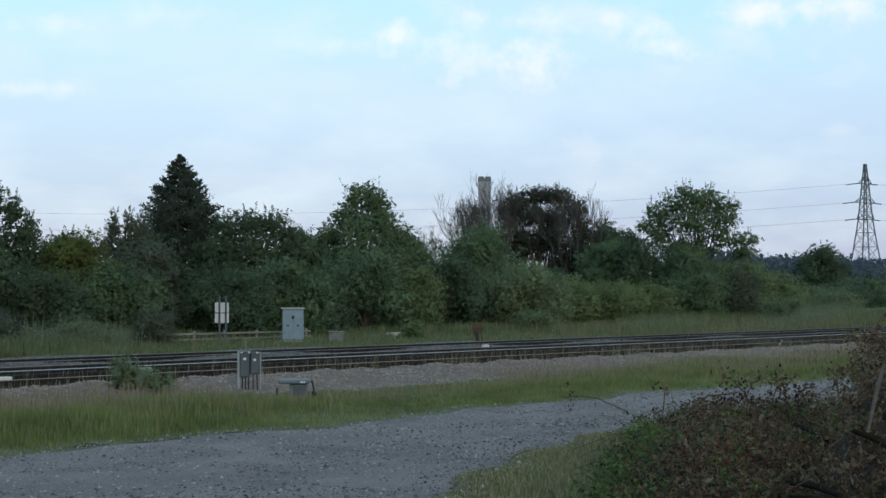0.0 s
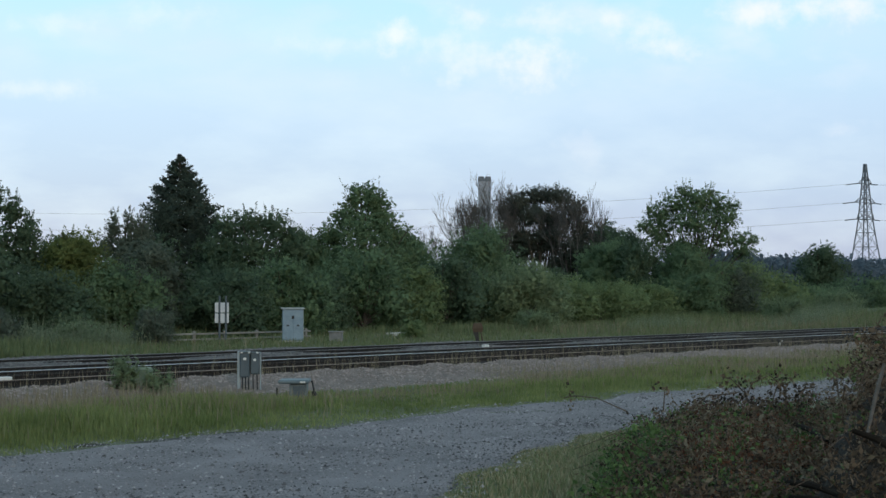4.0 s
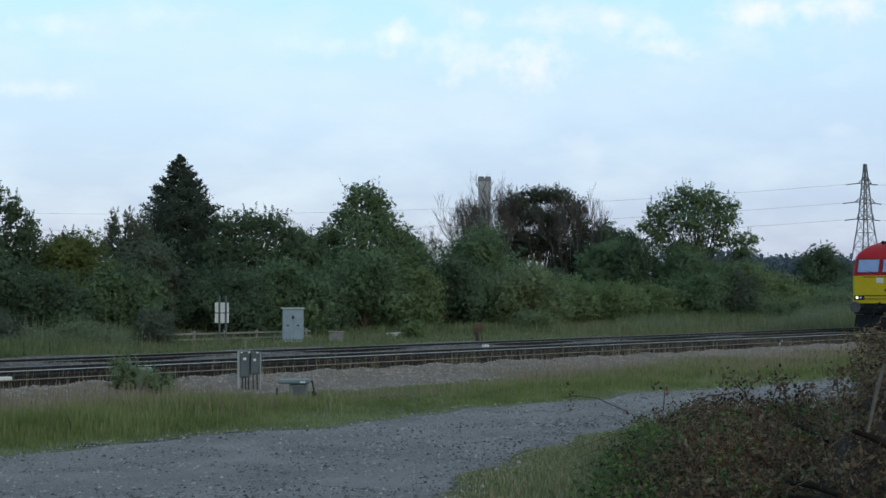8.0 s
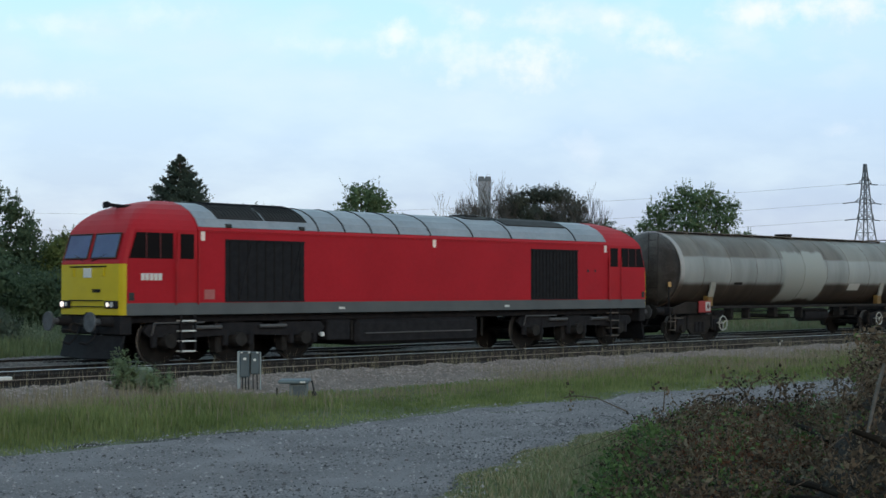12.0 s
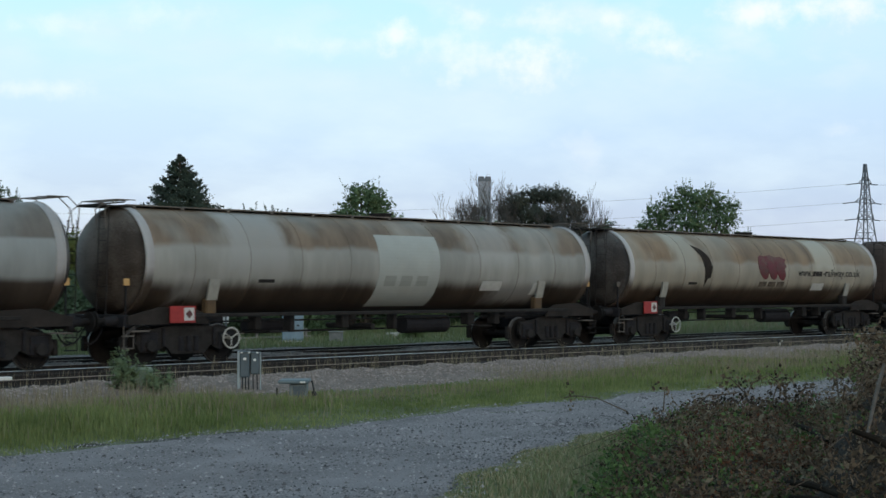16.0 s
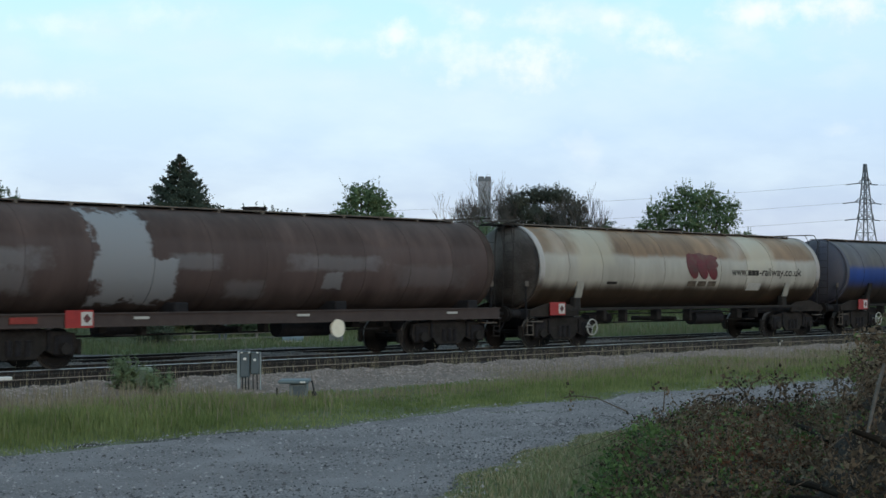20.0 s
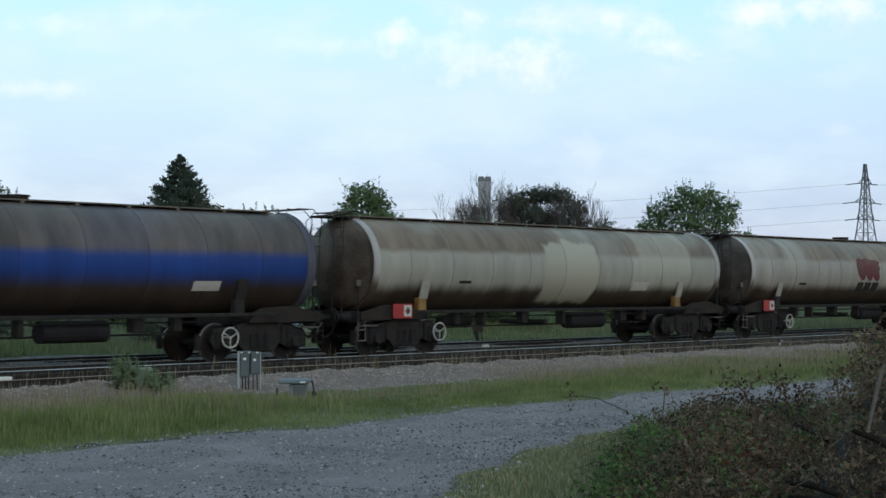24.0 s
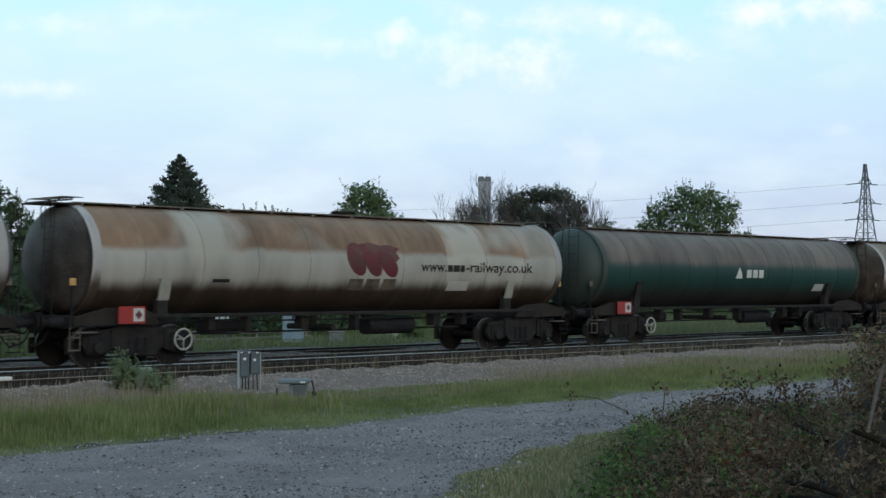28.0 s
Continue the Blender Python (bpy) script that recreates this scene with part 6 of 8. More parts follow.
def build_trees():
    T = build_tree
    T("ash_tree", "dark leafy tree with upright shoots at the hedge", "tree", 30.9, 56, 6.0, 2.4, "dark", 11, 17000, 0.18, 0.05, spikes=30, tuft=0.24,
      given=[(0.1, 0, 5.55, 0.55, 0.8), (0.95, 0, 5.25, 0.5, 0.8), (1.6, 0, 4.4, 0.6, 0.8), (-0.7, 0, 5.2, 0.8, 0.9), (1.6, 0, 3.4, 0.7, 0.8), (0, -0.3, 3.6, 1.5, 1.1), (0.4, -0.3, 2.2, 1.8, 1.2), (0, 0, 1.0, 2.2, 1.0)])
    T("hawthorn_tree", "rounded green tree with yellowish leaves in the hedge", "tree", 33.6, 54, 4.55, 2.1, "yellow", 12, 11000, 0.16, 0.05, spikes=8)
    T("willow_tree", "slim grey-green tree with loose upright shoots", "tree", 41.6, 62, 6.1, 2.0, "grey", 13, 8000, 0.16, 0.1, 9, spikes=30, tuft=0.16,
      given=[(-0.55, 0, 5.0, 0.42, 0.9), (0.25, 0, 5.1, 0.42, 0.9), (0.85, 0, 4.8, 0.5, 0.9), (-1.0, 0, 4.1, 0.5, 0.7), (0.2, -0.2, 4.0, 0.9, 0.8), (1.0, 0, 3.6, 0.8, 0.9), (-0.4, 0, 2.9, 1.0, 0.9), (0.6, 0, 2.1, 1.3, 1.1)])
    build_fir(47.8, 66, 9.35, 14)
    T("broadleaf_tree", "broad dark green tree rising from the hedge", "tree", 46.6, 58, 6.3, 3.1, "dark", 15, 15000, 0.18, 0.05, 11, spikes=30,
      given=[(-1.35, 0, 5.1, 0.95, 0.9), (-0.2, 0, 5.3, 1.0, 0.85), (0.9, 0, 5.25, 0.9, 0.8), (1.75, 0, 4.7, 0.7, 0.7), (-1.7, 0, 4.1, 1.1, 0.9), (2.0, 0, 4.1, 1.0, 0.9), (0.1, -0.5, 4.1, 1.5, 1.0), (-0.9, -0.6, 2.7, 1.7, 1.2), (1.3, -0.5, 2.7, 1.6, 1.2), (0, 0, 1.2, 2.4, 1.2)])
    T("elder_tree", "low green tree in the gap of the hedge", "tree", 51.0, 60, 5.3, 2.2, "mid", 31, 9000, 0.19, 0.03, spikes=8)
    T("cypress_tree", "pointed dense green tree standing over the hedge", "tree", 53.9, 58, 7.85, 5.3, "mid", 16, 24000, 0.16, 0.03, 18, spikes=8, tuft=0.20,
      given=[(0.45, 0, 7.05, 0.85, 1.0), (-0.3, 0, 6.95, 0.75, 0.95), (0.95, 0, 6.6, 0.75, 0.9), (-0.8, 0, 5.9, 0.95, 1.0), (1.0, 0.2, 5.8, 1.15, 1.0), (-1.6, 0, 4.95, 1.0, 0.9), (1.9, 0, 4.95, 1.1, 0.9), (0.1, -0.8, 5.1, 1.5, 1.3), (-2.2, 0.2, 3.7, 1.4, 1.3), (2.7, 0.2, 3.8, 1.5, 1.3), (0.3, -1.0, 3.5, 2.2, 1.6), (0, 0, 1.8, 3.0, 1.6)])
    T("rowan_tree", "loose green tree with thin shoots beside the pointed tree", "tree", 59.2, 60, 5.3, 2.2, "mid", 17, 9000, 0.18, 0.05, spikes=14)
    T("pine_tree", "dull brownish pine with gaps showing the sky", "tree", 88.0, 74, 10.0, 4.8, "brown", 18, 30000, 0.19, 0.2, spikes=24, tuft=0.27,
      given=[(-1.9, 0, 8.8, 1.3, 0.95), (-0.3, 0.5, 9.4, 1.4, 0.85), (1.2, -0.3, 9.3, 1.3, 0.85), (2.6, 0, 8.4, 1.1, 1.0), (3.2, 0.3, 6.9, 1.1, 1.2), (-2.4, 0.4, 7.4, 0.9, 0.8), (-0.6, -0.6, 7.8, 1.5, 1.0), (1.2, 0.6, 7.6, 1.6, 1.1), (0.4, 0, 6.3, 1.6, 0.9), (2.7, -0.5, 5.2, 1.5, 1.3), (-1.6, 0, 6.1, 1.3, 0.8), (4.5, 0, 5.4, 1.3, 1.2), (-3.0, 0.5, 5.6, 1.1, 1.2), (-3.2, 0.3, 4.0, 1.3, 1.3), (2.2, 0.8, 3.6, 1.6, 1.3), (-1.2, 0.2, 5.3, 1.3, 0.55), (0.5, 0.4, 5.5, 1.4, 0.6), (1.7, 0.3, 4.5, 1.0, 0.8), (-2.2, 0.4, 4.6, 0.8, 0.8), (-0.8, 0.6, 3.0, 2.4, 0.8), (-0.3, 0.2, 4.7, 0.7, 0.7), (0.9, -0.2, 4.2, 0.6, 0.7), (-1.5, 0.1, 4.5, 0.5, 0.6), (-2.7, 0.1, 8.2, 0.8, 0.6)])
    build_bare_tree(80.8, 75.8, 6.4, 2.1, 19, 1.0, 13)
    build_bare_tree(83.6, 76.6, 8.4, 2.4, 20, 1.0, 15)
    build_bare_tree(87.2, 77.6, 10.1, 2.8, 33, 1.0, 17)
    build_bare_tree(88.5, 71.0, 8.8, 2.6, 35, 1.0, 10)
    build_bare_tree(96.5, 79, 8.0, 2.2, 21, 1.0, 9)
    build_bare_tree(102.5, 80, 7.6, 3.2, 22, 0.3, 8)
    T("elder_tree", "dense green bush tree", "tree", 67.8, 62, 6.1, 3.0, "mid", 23, 13000, 0.19, 0.03, spikes=8)
    T("elder_tree", "dark green tree between the pine and the spreading tree", "tree", 93.5, 72, 7.4, 3.0, "dark", 32, 11000, 0.22, 0.03, spikes=8)
    T("elder_tree", "dark bush tree under the pine", "tree", 82.5, 68.5, 3.5, 2.6, "dark", 34, 9000, 0.2, 0.0, spikes=6)
    T("elder_tree", "dark leafy tree beside the pine", "tree", 90.3, 67.6, 6.7, 2.5, "dark", 36, 10000, 0.2, 0.03, spikes=10)
    T("sallow_tree", "green bush tree with soft rounded crown", "tree", 86.2, 66, 5.9, 3.1, "mid", 24, 13000, 0.19, 0.03)
    T("goat_willow", "light green rounded willow bush beside the far verge", "bush", 61.2, 52.5, 3.35, 3.0, "pale", 25, 14000, 0.15, 0.0)
    T("walnut_tree", "spreading green tree with open branches and sky gaps", "tree", 91.5, 62, 9.7, 4.3, "mid", 26, 17000, 0.21, 0.25, spikes=40, gaps=-1.75, tuft=0.24,
      given=[(-2.6, 0.2, 7.4, 1.2, 1.3), (-1.4, 0.1, 8.3, 1.3, 1.1), (0.2, 0.0, 8.6, 1.5, 1.05), (1.6, 0.1, 8.1, 1.2, 1.2), (2.3, -0.3, 7.3, 1.0, 0.9), (-0.2, -0.5, 6.9, 2.0, 1.3), (-2.6, 0.3, 5.9, 1.3, 1.1), (1.7, 0.3, 6.0, 1.4, 0.9), (3.2, 0.0, 5.7, 1.0, 0.7), (4.2, 0.2, 5.8, 0.7, 0.45), (3.6, 0.1, 4.8, 1.1, 0.6), (-0.6, 0.6, 5.0, 2.2, 0.9), (-3.7, 0.0, 6.7, 0.7, 0.6), (-3.3, 0.2, 8.0, 0.5, 0.5), (-0.9, 0.0, 9.4, 0.6, 0.5), (1.1, 0.1, 9.3, 0.55, 0.45), (2.9, 0.0, 8.3, 0.5, 0.45)])
    T("thorn_bush", "dark thorn bush under the spreading tree", "bush", 89.0, 61, 5.3, 3.6, "mid", 27, 13000, 0.19, 0.0, spikes=6)
    T("thorn_bush", "light green thorn bush at the end of the hedge", "bush", 100.0, 64, 4.3, 3.4, "light", 28, 11000, 0.19, 0.0, spikes=10)
    T("oak_tree", "small dark rounded tree standing alone past the hedge", "tree", 168.7, 95, 8.0, 4.5, "dark", 29, 10000, 0.30, 0.03, spikes=4)
    # bramble and thorn understorey along the whole hedge
    row = [(27.5, 51.5, 3.2, 2.3, "dark"), (30.8, 51.2, 3.0, 2.2, "dark"), (35.0, 52.5, 3.3, 2.4, "mid"), (37.6, 54.0, 3.6, 2.2, "grey"), (39.3, 51.3, 3.0, 2.4, "dark"), (43.0, 51.2, 2.9, 2.5, "mid"),
           (45.6, 52.5, 3.4, 2.4, "dark"), (48.8, 52.3, 3.2, 2.6, "mid"), (52.0, 52.2, 2.8, 2.5, "light"), (55.2, 53.0, 3.1, 2.7, "dark"), (58.4, 55.5, 3.8, 2.8, "mid"), (65.6, 56.0, 3.2, 2.6, "light"), (69.8, 57.0, 3.1, 2.8, "light"),
           (73.5, 57.0, 3.0, 2.9, "light"), (78.0, 59.0, 3.2, 3.0, "light"), (81.5, 59.0, 2.9, 3.0, "light"), (85.8, 58.5, 2.6, 3.1, "mid"), (92.5, 60.0, 3.0, 3.2, "grey"), (98.5, 62.0, 2.8, 3.1, "light"),
           (106.5, 65.5, 3.0, 3.2, "light"), (112.0, 68.0, 2.7, 3.4, "mid"), (119.0, 71.0, 2.6, 3.6, "light"), (127.0, 74.0, 2.5, 4.0, "mid"), (136.0, 77.0, 2.4, 4.0, "mid"), (146.0, 80.0, 2.7, 4.4, "dark"), (156.0, 82.0, 2.6, 4.4, "mid"), (166.0, 84.0, 2.4, 4.4, "mid")]
    uneven = np.random.default_rng(77)
    for k, (x, y, h, w, tone) in enumerate(row):
        h, w = h * uneven.uniform(0.75, 1.3), w * uneven.uniform(0.9, 1.25)
        T("hedge_bush", {"dark": "dark green bramble and thorn bush in the hedge", "mid": "green bramble bush in the hedge", "grey": "grey-green bush in the hedge", "light": "light green bramble bush in the hedge"}[tone], "bush", x, y, h, w, tone, 40 + k, 9000 if x < 100 else 6000, 0.155 if x < 100 else 0.24, 0.0, 8, spikes=6)
    for k, (x, y, h, w) in enumerate(((29.5, 60, 4.3, 2.6), (36.8, 60, 4.5, 2.6), (44.0, 64, 5.0, 2.6), (48.5, 64, 5.0, 2.6), (56.8, 64, 5.2, 2.8), (63.5, 65, 5.0, 2.8), (73.5, 66, 5.2, 3.0), (79.5, 70, 4.0, 2.4), (98.0, 70, 5.0, 3.2), (85.2, 62.9, 5.7, 2.3), (90.5, 70.5, 4.6, 2.4))):
        T("hedge_bush", "dark leafy bush at the back of the hedge", "bush", x, y, h, w, "dark", 120 + k, 6500, 0.2, 0.0, 7, spikes=4)
    # scrub on the far verge
    T("sage_bush", "dark grey-green shrub on the far verge", "bush", 30.8, 44.0, 1.40, 1.1, "grey", 80, 5000, 0.08, 0.0, 7, spikes=8)
    T("nettle_clump", "pale grey-green weeds on the far verge", "bush", 25.2, 45.0, 1.30, 0.9, "grey", 81, 3500, 0.085, 0.0, 7, spikes=14)
    T("nettle_clump", "pale weeds with upright stems before the hedge", "bush", 28.2, 45.0, 0.85, 1.3, "pale", 85, 4200, 0.08, 0.0, 8, spikes=18)
    T("weed_clump", "green weed clump beside the far line", "bush", 43.0, 43.0, 0.80, 0.65, "light", 82, 2200, 0.08, 0.0, 7, spikes=8)
    T("weed_clump", "bright green weeds on the far verge", "bush", 54.4, 46.0, 0.98, 1.35, "pale", 83, 4500, 0.09, 0.0, 9)
    T("weed_clump", "tall pale weeds on the far verge", "bush", 84.0, 50.0, 1.5, 2.2, "pale", 86, 5000, 0.11, 0.0, 9, spikes=18)
    T("weed_clump", "tall pale weeds at the foot of the hedge", "bush", 104.0, 57.0, 1.9, 3.0, "pale", 87, 6000, 0.13, 0.0, 9, spikes=20)
    T("weed_clump", "leafy weeds growing round the concrete post", "bush", 15.75, 23.50, 0.78, 0.44, "pale", 84, 1300, 0.060, 0.0, 7, spikes=16)
    T("weed_clump", "leafy weeds before the concrete post", "bush", 16.30, 23.2, 0.48, 0.46, "pale", 88, 1300, 0.060, 0.0, 7, spikes=14)


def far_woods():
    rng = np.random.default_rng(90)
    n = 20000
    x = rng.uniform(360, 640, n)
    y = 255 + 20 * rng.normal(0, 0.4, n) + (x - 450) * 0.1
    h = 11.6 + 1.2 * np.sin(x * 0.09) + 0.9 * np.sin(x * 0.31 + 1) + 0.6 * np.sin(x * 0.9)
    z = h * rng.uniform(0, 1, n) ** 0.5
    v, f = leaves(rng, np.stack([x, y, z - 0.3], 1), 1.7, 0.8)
    # distance haze is mixed into the leaf colour as blue
    tagged(np_mesh("far_woods", v, f, leafmat("leaf_far_haze", (0.070, 0.095, 0.120), (0.098, 0.128, 0.155)), None), "distant line of woodland with bluish haze put into its colour", "woodland", kind="stuff")


def verge_grass():
    rng = np.random.default_rng(91)
    straw = mat("grass_straw", (0.12, 0.105, 0.068), (0.24, 0.21, 0.145), 0.8, 1.2, island=0.6, contrast=0.4)
    g1 = leafmat("grass_green", (0.082, 0.116, 0.033), (0.222, 0.252, 0.098))
    g2 = leafmat("grass_dull", (0.095, 0.122, 0.055), (0.195, 0.22, 0.11))
    g3 = leafmat("grass_far", (0.066, 0.090, 0.040), (0.165, 0.190, 0.092))
    # strip between the gravel track and the ballast
    n = 105000
    x = 8 + 46 * rng.uniform(0, 1, n) ** 1.25
    u = rng.uniform(0, 1, n)
    y0 = path_edge(x) + 0.05
    top = 22.5 + 0.3 * np.sin(x * 0.8) + np.interp(x, [14, 17, 20, 25, 30], [0.3, -0.2, -0.9, 0.0, 0.7])
    y = y0 + (top - y0) * u
    dens = np.interp(u, [0, 0.15, 0.6, 1.0], [0.7, 1.0, 0.9, 0.45])
    keep = rng.uniform(0, 1, n) < dens
    x, y, u = x[keep], y[keep], u[keep]
    h = np.interp(u, [0, 0.12, 0.4, 0.8, 1.0], [0.05, 0.11, 0.20, 0.17, 0.10]) * (0.8 + 0.5 * np.sin(x * 0.7) * np.sin(y * 1.3 + x * 0.2))
    h = h * np.interp(x, [9, 14, 16.2, 18, 22, 40], [1.5, 1.45, 1.0, 0.6, 0.75, 1.1])
    feet = np.stack([x, y, ground_z(x, y) - 0.01], 1)
    v, f = blades(rng, feet, np.clip(h, 0.05, 0.5), 0.0065, 0.45)
    tagged(np_mesh("verge_grass", v, f, g1), "rough green grass on the strip beside the gravel track", "grass", kind="stuff")
    n = 26000
    x = 8 + 50 * rng.uniform(0, 1, n) ** 1.2
    u = np.clip(rng.normal(0.72, 0.22, n), 0.05, 1.05)
    y0 = path_edge(x) + 0.3
    y = y0 + (22.9 - y0) * u
    keep = ~((x > 17) & (x < 25) & (u > 0.62)) & (rng.uniform(0, 1, n) < np.where(x < 17, 1, 0.75))
    x, y = x[keep], y[keep]
    feet = np.stack([x, y, ground_z(x, y) - 0.01], 1)
    v, f = blades(rng, feet, np.full(len(x), 0.26) * np.interp(x, [9, 15, 19, 40], [1.25, 1.15, 0.75, 1.0]), 0.005, 0.3)
    tagged(np_mesh("dry_grass", v, f, straw), "dry straw-coloured grass stalks on the railway strip", "grass", kind="stuff")
    # dry weeds in the siding
    n = 3200
    x = rng.choice(rng.uniform(12, 60, 170), n) + rng.normal(0, 0.22, n)
    y = np.concatenate([rng.normal(24.9, 0.25, n // 2), rng.uniform(25.2, 27.9, n - n // 2)])
    feet = np.stack([x, y, ground_z(x, y)], 1)
    v, f = blades(rng, feet, np.full(n, 0.30) * rng.uniform(0.5, 1.5, n), 0.004, 0.3)
    tagged(np_mesh("siding_weeds", v, f, straw), "dead straw weeds growing through the siding", "weeds", kind="stuff")
    # near verge, beside the brambles
    n = 44000
    x = rng.uniform(8, 22, n)
    e = near_edge(x) + 0.22 * np.sin(x * 5.1) * np.sin(x * 1.9 + 1)
    y = e - np.where(rng.uniform(0, 1, n) < 0.25, rng.normal(-0.05, 0.28, n), np.abs(rng.normal(0, 1.6, n)))
    h = np.clip(0.03 + 0.06 * (e - y), 0.03, 0.16)
    feet = np.stack([x, y, ground_z(x, y) - 0.01], 1)
    half = rng.uniform(0, 1, n) < 0.5
    v, f = blades(rng, feet[half], h[half], 0.006, 0.6)
    tagged(np_mesh("near_dry_grass", v, f, mat("grass_bleached", (0.16, 0.15, 0.085), (0.28, 0.26, 0.16), 0.8, 1.2, island=0.6, contrast=0.4)), "bleached short grass beside the gravel track", "grass", kind="stuff")
    feet, h = feet[~half], h[~half]
    v, f = blades(rng, feet, h, 0.006, 0.5)
    tagged(np_mesh("near_grass", v, f, g2), "short grass at the near edge of the gravel track", "grass", kind="stuff")
    # tall grass on the far verge
    n = 70000
    x = 22 + 118 * rng.uniform(0, 1, n) ** 1.3
    y = 35.6 + (15 + 0.12 * (x - 22)) * rng.uniform(0, 1, n) ** 1.2
    h = (0.38 + 0.25 * np.sin(x * 0.35) * np.sin(y * 0.5)) * np.interp(y, [35.6, 38, 44], [0.4, 0.8, 1.15]) * np.interp(x, [22, 46, 56, 90], [0.9, 0.75, 0.7, 1.2])
    h = np.where((x > 31.5) & (x < 48) & (y < 47.5), np.minimum(h, 0.16), h)
    feet = np.stack([x, y, ground_z(x, y) - 0.01], 1)
    v, f = blades(rng, feet, np.clip(h, 0.08, 1.2), 0.014, 0.3)
    tagged(np_mesh("far_grass", v, f, g3), "tall pale green grass on the far verge", "grass", kind="stuff")
    n = 6500
    x = np.where(rng.uniform(0, 1, n) < 0.5, rng.uniform(52, 90, n), 24 + 90 * rng.uniform(0, 1, n) ** 1.1)
    y = 36 + 12 * rng.uniform(0, 1, n)
    feet = np.stack([x, y, ground_z(x, y) - 0.01], 1)
    v, f = blades(rng, feet, np.where((x > 31.5) & (x < 48), 0.22, 0.42) * np.interp(x, [24, 60, 90], [1, 1.0, 1.5]), 0.010, 0.3)
    tagged(np_mesh("far_dry_grass", v, f, mat("grass_far_straw", (0.10, 0.095, 0.055), (0.19, 0.175, 0.11), 0.8, 1.2, island=0.6, contrast=0.4)), "dry grass stalks on the far verge", "grass", kind="stuff")

    # tall pale weeds standing before the hedge
    beds = [(25.0, 45.6, 1.0), (26.5, 45.3, 0.95), (27.6, 44.6, 0.9), (28.9, 44.2, 0.85), (24.0, 46.5, 1.1), (72.4, 42.0, 0.8), (78.0, 44.5, 1.0), (84.0, 47.0, 1.2), (90.0, 50.0, 1.3), (60.5, 43.0, 0.8), (97.0, 53.0, 1.3)]
    feet, hs = [], []
    for bx, by, bh in beds:
        m = 330
        spread = 0.75 if bx < 40 else 2.2
        q = np.stack([bx + rng.normal(0, spread, m), by + rng.normal(0, 0.6, m)], 1)
        feet.append(np.concatenate([q, (ground_z(q[:, 0], q[:, 1]) - 0.01)[:, None]], 1))
        hs.append(bh * np.exp(-((q[:, 0] - bx) / (1.8 * spread)) ** 2) * rng.uniform(0.35, 1.05, m) * np.where(rng.uniform(0, 1, m) < 0.07, 1.55, 1.0))
    v, f = blades(rng, np.concatenate(feet), np.concatenate(hs) * 1.15, 0.008, 0.35)
    base, tall = np.concatenate(feet), np.concatenate(hs)
    w = rng.uniform(0.05, 1.05, (len(base), 13))
    lc = np.repeat(base, 13, 0) + np.stack([rng.normal(0, 0.07, w.size), rng.normal(0, 0.07, w.size), (w * tall[:, None]).ravel()], 1)
    lv, lf = leaves(rng, lc, 0.062, 0.5)
    lf = lf + len(v)
    v, f = np.concatenate([v, lv]), np.concatenate([f, lf])
    tagged(np_mesh("tall_weeds", v, f, leafmat("weed_pale", (0.105, 0.140, 0.085), (0.20, 0.235, 0.155))), "tall pale green weeds standing before the hedge", "weeds", kind="stuff")


RT = np.array([0.69339, -0.72056])
FW = np.array([0.72056, 0.69339])


